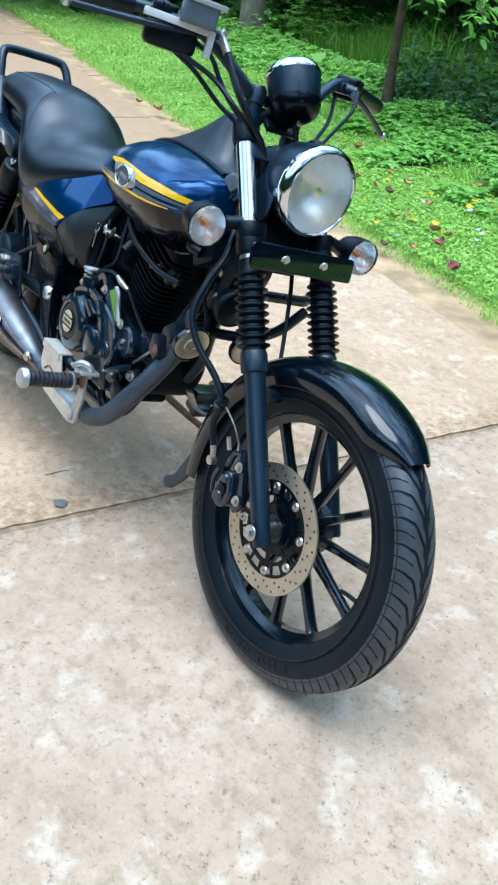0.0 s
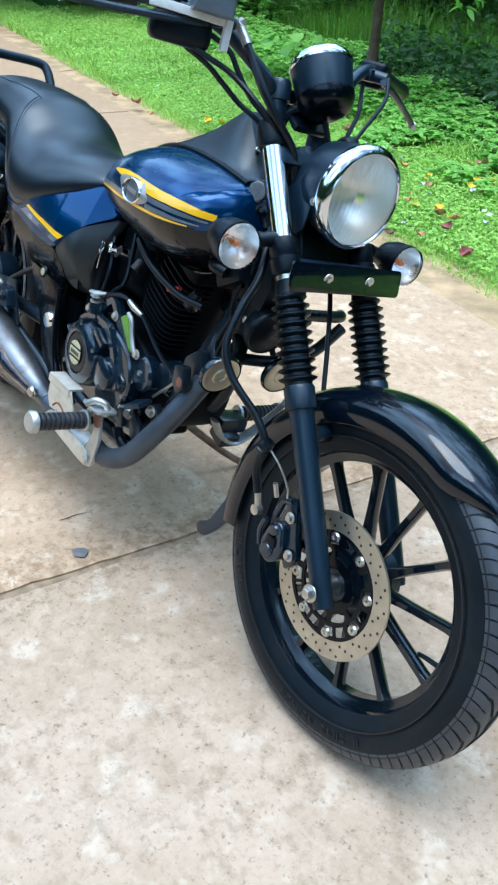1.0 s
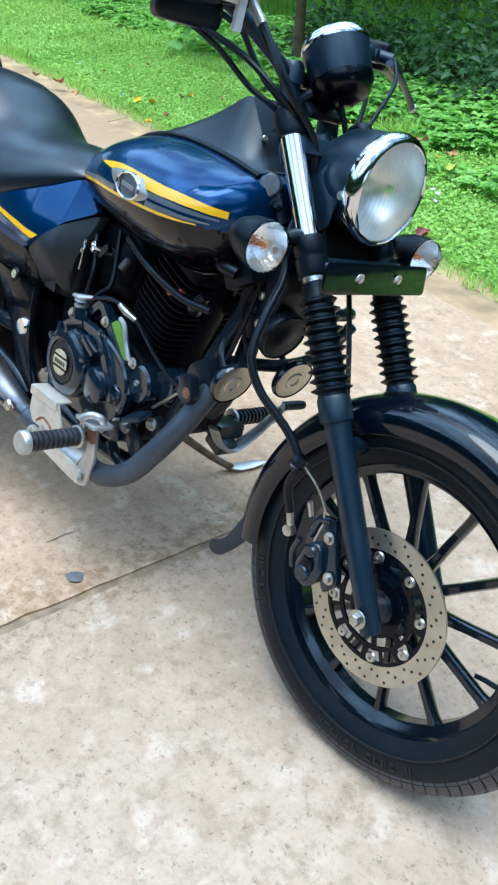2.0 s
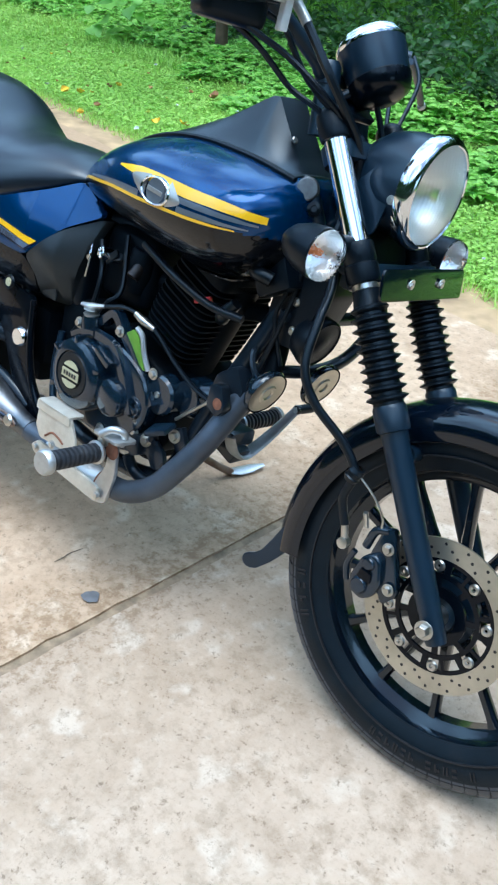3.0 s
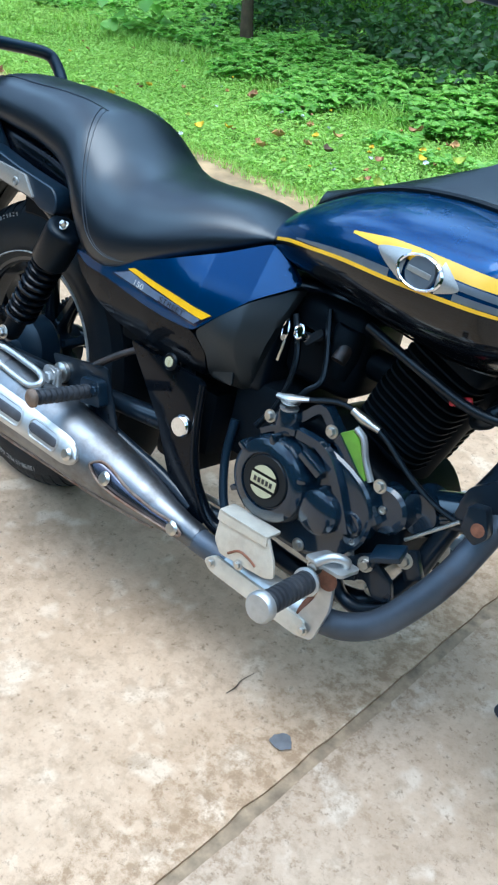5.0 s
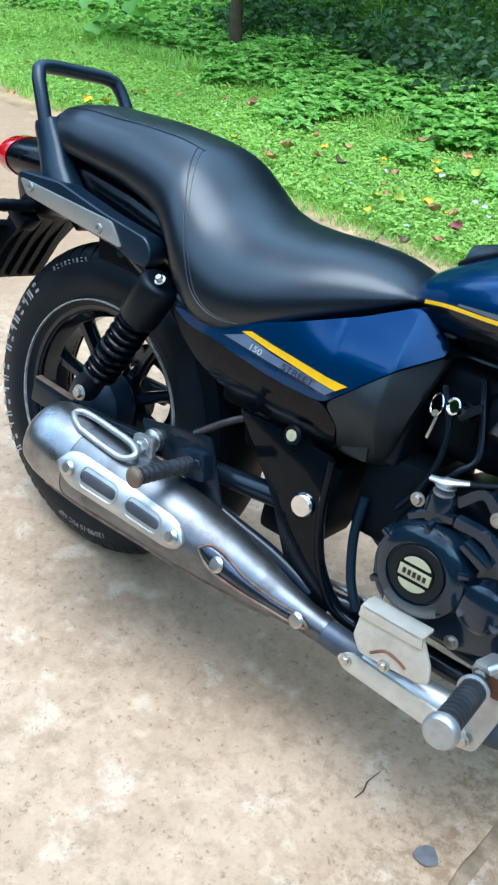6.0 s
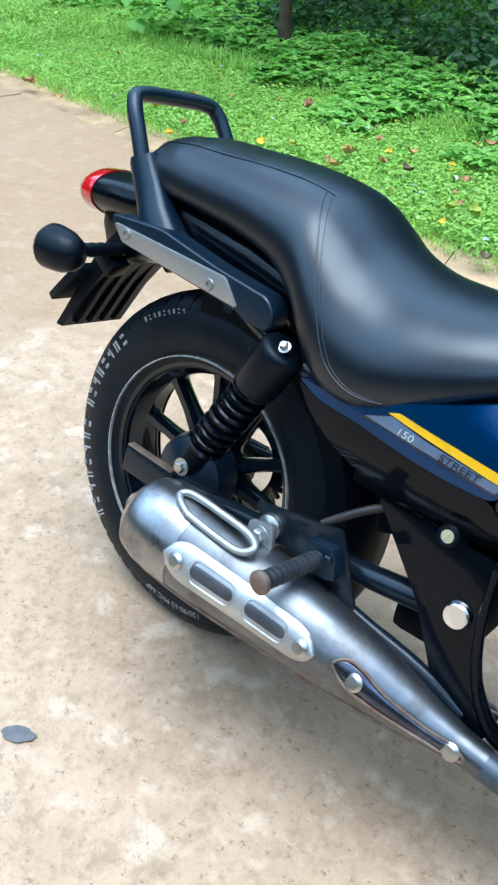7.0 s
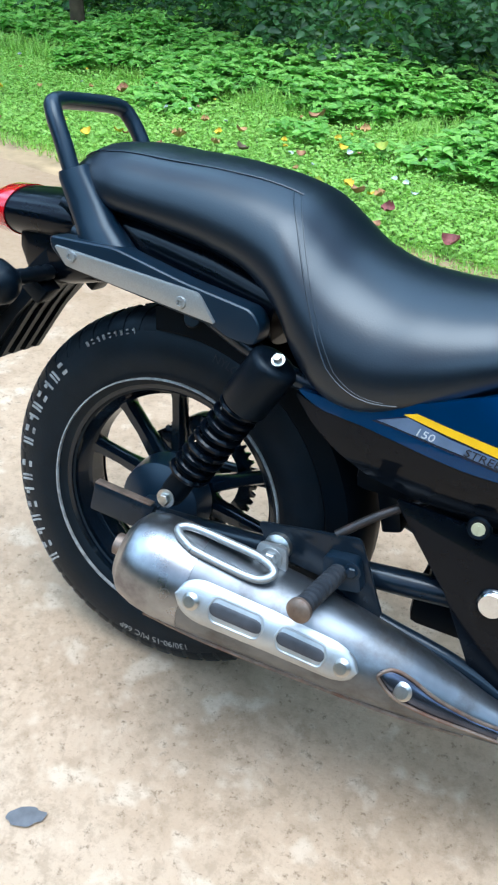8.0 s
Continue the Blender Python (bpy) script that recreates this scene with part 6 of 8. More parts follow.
def build_engine():
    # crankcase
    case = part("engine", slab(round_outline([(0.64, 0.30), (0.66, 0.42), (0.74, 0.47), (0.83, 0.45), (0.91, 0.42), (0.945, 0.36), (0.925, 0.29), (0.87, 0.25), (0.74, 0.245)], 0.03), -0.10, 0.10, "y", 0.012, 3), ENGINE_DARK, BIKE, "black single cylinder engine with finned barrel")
    # clutch cover: round drum and a lower lobe
    cov = part("clutch_cover", join(
        slab(round_outline([(0.655, 0.325), (0.668, 0.395), (0.705, 0.433), (0.755, 0.445), (0.80, 0.452), (0.845, 0.44), (0.885, 0.418), (0.905, 0.38), (0.90, 0.335), (0.865, 0.29), (0.80, 0.268), (0.72, 0.272), (0.675, 0.29)], 0.02, 5), -0.135, -0.095, "y", 0.010, 3),
        lathe([(0, 0.024), (0.043, 0.024), (0.0445, 0.028), (0.056, 0.027), (0.065, 0.021), (0.070, 0.006), (0.072, -0.01)], (0.732, -0.140, 0.368), (0, -1, 0), 56),
        lathe([(0, 0.022), (0.026, 0.022), (0.034, 0.017), (0.038, -0.01)], (0.824, -0.137, 0.358), (0, -1, 0), 40)), ENGINE, case, "glossy black clutch cover", sharp=35)
    bd = part("cover_badge", lathe([(0, 0.001), (0.0265, 0.001), (0.0275, -0.004)], (0.732, -0.169, 0.368), (0, -1, 0), 40), GLOSS, cov, "round black and cream badge")
    part("cover_disc", lathe([(0, 0.0275), (0.040, 0.0275), (0.042, 0.025)], (0.732, -0.140, 0.368), (0, -1, 0), 48), RUBBER_SOFT, cov, "matte black inset disc")
    part("badge_band", box((0.732, -0.1705, 0.368), (0.047, 0.0012, 0.0165), (0, 0, 0), 0.0004), CREAM, bd)
    for e in (-1, 1):
        o = [(0.732 + 0.0255 * math.cos(a), 0.368 + e * 0.0255 * math.sin(a)) for a in np.linspace(radians(38), radians(142), 12)]
        part("badge_segment", slab(o + [(0.712, 0.368 + e * 0.0135), (0.752, 0.368 + e * 0.0135)], -0.1712, -0.1698, "y"), CREAM, bd)
    for k in range(5):
        part("badge_mark", box((0.717 + 0.0075 * k, -0.1714, 0.368), (0.005, 0.0006, 0.008)), LETTER, bd)
    # three webs across the drum
    for k, a in enumerate((25, 95, 150, 215)):
        q = V(0.732 + 0.064 * math.cos(radians(a)), -0.150, 0.368 + 0.064 * math.sin(radians(a)))
        part("cover_web", box(q, (0.02, 0.03, 0.010), (0, -a, 0), 0.003), ENGINE, cov)
    # angular ribbed housing up to the barrel
    for path, w, y0, y1 in (([(0.752, 0.452), (0.80, 0.447), (0.832, 0.415), (0.856, 0.375), (0.872, 0.345)], 0.018, -0.134, -0.146),
                            ([(0.742, 0.470), (0.772, 0.497), (0.80, 0.476), (0.84, 0.440), (0.875, 0.405), (0.905, 0.372)], 0.018, -0.112, -0.130),
                            ([(0.69, 0.43), (0.715, 0.445), (0.75, 0.452)], 0.012, -0.134, -0.148)):
        part("cover_rib", ribbon(path, w, y0, y1), ENGINE, cov)
    part("cover_block", box((0.795, -0.150, 0.425), (0.045, 0.02, 0.014), (0, 25, 0), 0.003), ENGINE, cov)
    part("green_plate", slab(round_outline([(0.803, 0.470), (0.828, 0.488), (0.842, 0.48), (0.872, 0.425), (0.862, 0.418), (0.845, 0.435)], 0.006), -0.126, -0.116, "y", 0.001), LIME, cov, "mossy green painted recess")
    part("bright_edge", tube([(0.832, -0.122, 0.492), (0.848, -0.122, 0.482), (0.860, -0.122, 0.455), (0.878, -0.122, 0.428)], 0.005, 8), ALU, cov)
    # clutch lever and cable adjuster on top of the cover
    tw = part("clutch_arm", join(lathe([(0.012, -0.014), (0.013, -0.004), (0.015, 0.0), (0, 0.003)], (0.722, -0.135, 0.480), (0, -0.1, 1), 20), tube([(0.70, -0.14, 0.492), (0.722, -0.138, 0.495), (0.75, -0.13, 0.503)], [0.006, 0.010, 0.006], 10, squash=0.6), bolt((0.722, -0.136, 0.489), (0, -0.1, 1), 0.010, 0.010)), ALU, cov, "bright clutch arm")
    part("clutch_post", lathe([(0.021, -0.06), (0.021, -0.01), (0.0175, 0)], (0.722, -0.130, 0.478), (0, -0.1, 1), 24), ENGINE, cov)
    part("cable_adjuster", tube([(0.815, -0.115, 0.512), (0.835, -0.113, 0.505), (0.86, -0.108, 0.498)], [0.006, 0.008, 0.005], 12), ZINC, cov)
    part("clutch_cable", tube([(0.75, -0.13, 0.503), (0.80, -0.118, 0.515), (0.86, -0.108, 0.498), (0.92, -0.10, 0.455), (0.975, -0.09, 0.425), (1.03, -0.08, 0.42), (1.06, -0.07, 0.47), (1.09, -0.06, 0.60), (1.10, -0.05, 0.72)], 0.0042, 8), RUBBER_SOFT, cov)
    # starter / side lobes, filler and screws
    part("starter_cover", join(lathe([(0, 0.02), (0.032, 0.02), (0.037, 0.015), (0.038, -0.01)], (0.905, -0.095, 0.392), (0, -1, 0), 36), lathe([(0, 0.008), (0.03, 0.008), (0.036, 0.0), (0.036, -0.04)], (0.945, -0.08, 0.40), (0, -1, 0), 32), tube([(0.94, -0.06, 0.40), (1.0, -0.05, 0.42)], 0.03, 18, 0)), ENGINE, case)
    part("cover_screw", screw((0.905, -0.1155, 0.394), (0, -1, 0), 0.0065), ZINC, case)
    part("oil_filler", join(lathe([(0.008, 0.003), (0.018, 0.005), (0.021, 0.0), (0.021, -0.01)], (0.872, -0.135, 0.358), (0, -1, 0), 28), box((0.872, -0.141, 0.358), (0.026, 0.006, 0.007), (0, 20, 0), 0.001)), ENGINE, cov)
    for at in ((0.69, -0.132, 0.452), (0.80, -0.131, 0.474), (0.862, -0.126, 0.403), (0.882, -0.128, 0.335), (0.878, -0.126, 0.312), (0.80, -0.137, 0.285), (0.70, -0.137, 0.295), (0.895, -0.125, 0.43)):
        part("case_bolt", bolt(at, (0, -1, 0), 0.0072, 0.007), ZINC, case)
    # barrel: fins stacked along an axis tilted forward
    ax = V(0.36, 0, 0.93).normalized()
    base = V(0.855, 0, 0.43)
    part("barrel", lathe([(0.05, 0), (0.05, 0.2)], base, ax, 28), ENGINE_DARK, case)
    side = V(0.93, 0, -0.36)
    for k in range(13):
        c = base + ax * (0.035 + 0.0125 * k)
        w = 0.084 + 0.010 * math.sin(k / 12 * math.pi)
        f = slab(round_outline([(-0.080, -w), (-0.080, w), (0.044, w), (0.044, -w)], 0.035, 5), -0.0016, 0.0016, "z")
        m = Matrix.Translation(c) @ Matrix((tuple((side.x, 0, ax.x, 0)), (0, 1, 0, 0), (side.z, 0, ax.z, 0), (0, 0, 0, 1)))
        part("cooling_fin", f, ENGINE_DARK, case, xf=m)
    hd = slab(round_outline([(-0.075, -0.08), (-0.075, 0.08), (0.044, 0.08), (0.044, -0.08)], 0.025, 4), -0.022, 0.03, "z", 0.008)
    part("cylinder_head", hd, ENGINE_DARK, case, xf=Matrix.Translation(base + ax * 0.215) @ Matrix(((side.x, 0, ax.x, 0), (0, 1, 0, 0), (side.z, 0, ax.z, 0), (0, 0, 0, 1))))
    part("plug_cap", tube([(0.98, -0.08, 0.56), (1.0, -0.10, 0.575), (1.02, -0.10, 0.60)], [0.012, 0.013, 0.01], 12), RUBBER_SOFT, case)
    part("red_clip", box((0.965, -0.118, 0.588), (0.03, 0.012, 0.010), (0, -20, 20), 0.003), REDCAP, case, "red plastic clip")
    part("carburettor", join(lathe([(0, 0.045), (0.022, 0.045), (0.026, 0.04), (0.028, 0.0), (0.024, -0.035), (0, -0.04)], (0.735, -0.045, 0.56), (0.1, 0, 1), 24), tube([(0.66, 0, 0.55), (0.735, -0.01, 0.555), (0.82, 0, 0.55)], 0.024, 16)), ENGINE_DARK, case)
    part("carburettor_neck", tube([(0.735, -0.045, 0.595), (0.745, -0.06, 0.575), (0.745, -0.075, 0.555)], 0.012, 12), RUSTY_DARK, case)
    part("wiring", tube([(0.70, -0.06, 0.62), (0.735, -0.085, 0.53), (0.72, -0.10, 0.50), (0.70, -0.10, 0.47)], 0.005, 8), RUBBER_SOFT, case)
    part("breather_hose", tube([(0.60, -0.095, 0.40), (0.605, -0.105, 0.34), (0.625, -0.115, 0.28), (0.65, -0.12, 0.24)], 0.0075, 10), SATIN, case, "satin black breather hose")
    part("wiring", tube([(0.66, -0.085, 0.60), (0.69, -0.10, 0.54), (0.685, -0.11, 0.47), (0.66, -0.12, 0.42)], 0.005, 8), RUBBER_SOFT, case)
    part("sump", slab(round_outline([(0.70, 0.215), (0.70, 0.26), (0.85, 0.26), (0.86, 0.225)], 0.02), -0.05, 0.07, "y", 0.01), ENGINE_DARK, case)
    # engine mount on the down tubes
    part("mount_bracket", slab(round_outline([(0.99, 0.40), (1.0, 0.47), (1.04, 0.50), (1.065, 0.46), (1.05, 0.415)], 0.010), -0.085, -0.03, "y", 0.003), FRAME, BIKE)
    mb = part("rusty_bracket", slab(round_outline([(1.02, 0.425), (1.02, 0.462), (1.045, 0.468), (1.06, 0.43), (1.045, 0.412)], 0.006), -0.118, -0.098, "y", 0.002), FRAME, BIKE)
    part("rust_spot", lathe([(0, 0), (0.010, 0.0)], (1.044, -0.1185, 0.436), (0, -1, 0), 20), RUST, mb)
    part("cross_tube", tube([(1.08, -0.06, 0.60), (1.11, 0.03, 0.600), (1.11, 0.16, 0.598), (1.09, 0.19, 0.595)], 0.0115, 12), FRAME, BIKE)
    part("cross_tube", tube([(1.04, -0.05, 0.49), (1.09, 0.05, 0.497), (1.11, 0.12, 0.522), (1.115, 0.18, 0.578)], 0.0115, 12), FRAME, BIKE)
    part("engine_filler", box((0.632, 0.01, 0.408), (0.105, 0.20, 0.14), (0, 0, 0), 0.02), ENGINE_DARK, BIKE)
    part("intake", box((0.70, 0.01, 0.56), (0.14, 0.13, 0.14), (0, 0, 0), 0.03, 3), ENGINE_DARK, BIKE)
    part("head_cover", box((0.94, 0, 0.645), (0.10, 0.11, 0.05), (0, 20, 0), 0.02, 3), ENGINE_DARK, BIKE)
    part("coil_box", box((1.06, -0.045, 0.66), (0.07, 0.08, 0.06), (0, -30, 0), 0.01), PLASTIC, BIKE)
    # black electrics bracket between the down tubes and the round cover in front of it
    eb = part("electrics_bracket", slab(round_outline([(1.045, 0.572), (1.068, 0.550), (1.118, 0.552), (1.132, 0.600), (1.150, 0.650), (1.140, 0.715), (1.075, 0.715), (1.050, 0.640)], 0.007), -0.050, 0.035, "y", 0.004), PLASTIC, BIKE, "black electrics bracket with cable ends")
    part("bracket_bolt", bolt((1.098, -0.0505, 0.628), (0, -1, 0), 0.0052, 0.004), ZINC, eb)
    part("bracket_bolt", bolt((1.105, -0.0505, 0.582), (0, -1, 0), 0.0052, 0.004), ZINC, eb)
    part("cable_end", tube([(1.055, -0.056, 0.640), (1.068, -0.058, 0.634), (1.083, -0.056, 0.638)], 0.005, 8), RUSTY_DARK, eb)
    part("wiring", tube([(1.075, -0.055, 0.70), (1.085, -0.062, 0.65), (1.075, -0.064, 0.60), (1.088, -0.058, 0.555), (1.10, -0.05, 0.52)], 0.0035, 8), RUBBER_SOFT, eb)
    cd = V(0.95, -0.04, -0.31).normalized()
    cv = part("round_cover", lathe([(0, -0.040), (0.030, -0.038), (0.040, -0.028), (0.0445, -0.006), (0.0445, 0.0), (0.042, 0.003), (0.039, 0.001), (0.036, 0.0015), (0.016, 0.004), (0.014, 0.0055), (0, 0.006)], (1.145, -0.024, 0.572), cd, 40), PLASTIC, BIKE, "round black plastic cover above the horns")
    part("cover_stay", tube([(1.112, -0.02, 0.585), (1.09, -0.02, 0.60)], 0.008, 10), FRAME, cv)


def build_horns():
    for x, y, z in ((1.100, -0.073, 0.476), (1.116, 0.056, 0.482)):
        c, d = V(x, y, z), V(0.95, -0.04, -0.31).normalized()
        h = part("horn", lathe([(0, -0.03), (0.014, -0.028), (0.02, -0.016), (0.034, -0.012), (0.040, -0.006), (0.042, 0.0), (0.040, 0.006)], c, d, 40), ENGINE, BIKE, "round horn with a silver grille disc")
        part("horn_disc", lathe([(0, 0.006), (0.008, 0.006), (0.010, 0.0085), (0.016, 0.0085), (0.018, 0.006), (0.030, 0.0075), (0.0375, 0.005)], c, d, 40), DISC, h)
        part("horn_bracket", tube([c - d * 0.02, c - d * 0.02 + V(-0.03, -0.1 * y, 0.04), V(1.045, y * 0.35, 0.575)], 0.006, 8), FRAME, h)


def build_exhaust():
    # header pipe from the head, down the front and back along the right side
    pts = [(1.055, -0.062, 0.455), (1.040, -0.088, 0.395), (1.026, -0.108, 0.35), (1.005, -0.125, 0.305), (0.965, -0.14, 0.245), (0.915, -0.15, 0.212), (0.86, -0.152, 0.202), (0.76, -0.155, 0.200), (0.66, -0.157, 0.203), (0.60, -0.158, 0.209)]
    hp = part("exhaust_pipe", tube(pts, 0.021, 20), PIPE, BIKE, "heat-blued steel exhaust pipe")
    part("header", tube([(0.95, 0.02, 0.56), (1.0, 0.015, 0.568), (1.05, 0.0, 0.55), (1.072, -0.035, 0.48), (1.055, -0.064, 0.45)], 0.0165, 18), ENGINE_DARK, hp, "dark upper header pipe")
    part("weld_seam", tube([(0.858, -0.153, 0.202), (0.850, -0.153, 0.202)], 0.0235, 20, 0), RUST, hp)
    part("sleeve", tube([(0.852, -0.153, 0.202), (0.76, -0.155, 0.200), (0.70, -0.156, 0.2015)], 0.0225, 20, 0), ALU, hp, "bright sleeve under the heel plate")
    prof = [(0.630, -0.157, 0.2065, 0.0216), (0.590, -0.158, 0.211, 0.0235), (0.55, -0.162, 0.217, 0.030), (0.49, -0.168, 0.229, 0.042), (0.44, -0.174, 0.240, 0.050), (0.37, -0.182, 0.252, 0.058), (0.28, -0.19, 0.266, 0.0645), (0.18, -0.198, 0.277, 0.069), (0.11, -0.204, 0.286, 0.070), (0.080, -0.207, 0.291, 0.0675), (0.057, -0.208, 0.293, 0.060), (0.044, -0.209, 0.294, 0.046)]
    mf = part("silencer", tube([p[:3] for p in prof], [p[3] for p in prof], 40, 4), STEEL, BIKE, "scuffed bare steel silencer with bolted heat shield", sharp=60)
    part("end_cap", tube([(0.150, -0.2005, 0.2805), (0.110, -0.204, 0.286), (0.080, -0.207, 0.291), (0.056, -0.208, 0.293), (0.041, -0.209, 0.295)], [0.0705, 0.0712, 0.0688, 0.0612, 0.045], 40, 4), STEEL_CAP, mf)
    part("tail_pipe", tube([(0.045, -0.209, 0.295), (0.022, -0.21, 0.297)], 0.016, 20, 0), RUSTY, mf)
    part("lower_seam", tube([(0.54, -0.174, 0.188), (0.44, -0.198, 0.194), (0.30, -0.220, 0.207), (0.18, -0.231, 0.214), (0.09, -0.236, 0.224)], 0.0042, 8), RUSTY, mf)

    def wrap(x, ang, lift):
        """A place on the silencer's skin; the angle counts from straight out, upwards."""
        xs = [p[0] for p in prof][::-1]
        y, z, r = (float(np.interp(x, xs, [p[i] for p in prof][::-1])) for i in (1, 2, 3))
        a = radians(ang)
        return V(x, y - (r + lift) * math.cos(a), z + (r + lift) * math.sin(a))

    def shield(outline, lift, thick, n=70, m=10):
        """A curved plate on the silencer: outline gives lower and upper angles along x."""
        bm = bmesh.new()
        def sheet(l):
            rows = []
            for i in range(n + 1):
                x = outline[0][0] + (outline[-1][0] - outline[0][0]) * i / n
                lo = float(np.interp(x, [o[0] for o in outline], [o[1] for o in outline]))
                hi = float(np.interp(x, [o[0] for o in outline], [o[2] for o in outline]))
                rows.append([bm.verts.new(wrap(x, lo + (hi - lo) * j / m, l * (1 - 0.5 * abs(2 * j / m - 1) ** 4))) for j in range(m + 1)])
            for i in range(n):
                for j in range(m):
                    bm.faces.new((rows[i][j], rows[i + 1][j], rows[i + 1][j + 1], rows[i][j + 1]))
            return rows
        a, b = sheet(lift), sheet(lift - thick)
        rim = [r[0] for r in a] + a[-1][1:] + [r[-1] for r in reversed(a[:-1])] + list(reversed(a[0][1:-1]))
        rim2 = [r[0] for r in b] + b[-1][1:] + [r[-1] for r in reversed(b[:-1])] + list(reversed(b[0][1:-1]))
        for k in range(len(rim)):
            bm.faces.new((rim[k], rim[(k + 1) % len(rim)], rim2[(k + 1) % len(rim)], rim2[k]))
        return bm

    def lozenge(x0, x1, mid, half, k=40):
        out = []
        for i in range(k + 1):
            f = i / k
            x = x0 + (x1 - x0) * f
            e = min(1.0, math.sqrt(max(0.0, 1 - (1 - min(f, 1 - f) / 0.16) ** 2)) if min(f, 1 - f) < 0.16 else 1.0)
            out.append((x, mid - half * e - 0.5, mid + half * e + 0.5))
        return out
    hs = part("heat_shield", shield(lozenge(0.152, 0.400, 15, 23), 0.009, 0.006), ALU, mf, "bright slotted heat shield", sharp=50)
    for x0, x1 in ((0.200, 0.274), (0.292, 0.358)):
        part("shield_slot", shield(lozenge(x0, x1, 16, 10.5), 0.0098, 0.002, 24), SLOT, hs, "dark slot")
        lo = [wrap(*((o[0], o[1] - 1)), 0.0098) for o in lozenge(x0, x1, 16, 11.5, 20)]
        hi = [wrap(*((o[0], o[2] + 1)), 0.0098) for o in lozenge(x0, x1, 16, 11.5, 20)]
        loop = lo + hi[::-1] + lo[:1]
        part("slot_rim", tube(loop, 0.0016, 8, 0), ALU, hs)
    for x, a in ((0.175, 14), (0.380, 14)):
        p = wrap(x, a, 0.0095)
        part("shield_bolt", join(lathe([(0, 0.005), (0.008, 0.0045), (0.010, 0.002), (0.0125, 0.0)], p, p - wrap(x, a, -0.02), 24)), ZINC, hs)
    sh2 = part("front_shield", shield([(0.425, 22, 30), (0.44, 8, 38), (0.46, 0, 38), (0.50, -4, 28), (0.55, -4, 24), (0.585, -6, 26), (0.605, 0, 18), (0.61, 6, 12)], 0.006, 0.005), SHIELD, mf, "dark polished teardrop shield with a rust-edged rim")
    edge = [wrap(0.428, 28, 0.006), wrap(0.44, 37, 0.006), wrap(0.46, 38, 0.006), wrap(0.50, 28, 0.006), wrap(0.55, 24, 0.006), wrap(0.585, 26, 0.006), wrap(0.605, 18, 0.006), wrap(0.61, 9, 0.006), wrap(0.605, 0, 0.006), wrap(0.585, -6, 0.006), wrap(0.55, -4, 0.006), wrap(0.50, -4, 0.006), wrap(0.46, 0, 0.006), wrap(0.44, 8, 0.006), wrap(0.425, 20, 0.006), wrap(0.428, 28, 0.006)]
    part("rust_rim", tube(edge, 0.0024, 8, 4), RUSTY, sh2)
    for x, a in ((0.457, 16), (0.591, 10)):
        p = wrap(x, a, 0.0065)
        part("shield_bolt", lathe([(0, 0.005), (0.0085, 0.0045), (0.0105, 0.002), (0.013, 0.0)], p, p - wrap(x, a, -0.02), 24), ZINC, sh2)
    # bright hanger loop over the silencer
    up = [wrap(0.15, 62, 0.006), wrap(0.128, 70, 0.006), wrap(0.118, 80, 0.006), wrap(0.135, 86, 0.010), wrap(0.19, 84, 0.014), wrap(0.24, 80, 0.018), wrap(0.262, 70, 0.018), wrap(0.245, 60, 0.010), wrap(0.20, 60, 0.006), wrap(0.15, 62, 0.006)]
    part("hanger_loop", tube(up, 0.0058, 10), ALU, mf, "bright wire hanger loop")
    part("hanger_lug", join(slab(round_outline([(0.222, 0.315), (0.22, 0.362), (0.262, 0.366), (0.268, 0.33), (0.25, 0.312)], 0.010), -0.185, -0.177, "y", 0.001), bolt((0.243, -0.186, 0.345), (0, -1, 0), 0.011, 0.009)), ALU, mf)
    # heel plate over the pipe
    hp2 = part("heel_plate", join(slab(round_outline([(0.686, 0.296), (0.778, 0.304), (0.800, 0.268), (0.806, 0.244), (0.79, 0.236), (0.700, 0.230), (0.684, 0.25)], 0.006), -0.192, -0.187, "y", 0.001),
                                  slab(round_outline([(0.684, -0.196), (0.684, -0.160), (0.780, -0.160), (0.780, -0.196)], 0.004), 0.299, 0.304, "z", 0.0012), slab(round_outline([(0.684, 0.285), (0.684, 0.303), (0.780, 0.303), (0.782, 0.287)], 0.003), -0.196, -0.191, "y", 0.001),
                                  slab(round_outline([(0.665, 0.198), (0.685, 0.215), (0.87, 0.204), (0.875, 0.178), (0.85, 0.174), (0.68, 0.184)], 0.008), -0.182, -0.176, "y", 0.001)), HEEL, BIKE, "pale pressed heel guard with a rust mark")
    part("rust_mark", tube([(0.716, -0.1925, 0.240), (0.735, -0.1925, 0.254), (0.755, -0.1925, 0.252), (0.77, -0.1925, 0.246)], 0.0022, 6), RUST, hp2)
    for at in ((0.682, -0.183, 0.20), (0.74, -0.193, 0.232), (0.872, -0.183, 0.19)):
        part("guard_bolt", bolt(at, (0, -1, 0), 0.006, 0.005), ZINC, hp2)


build_frame()
build_controls()
build_engine()
build_horns()
build_exhaust()


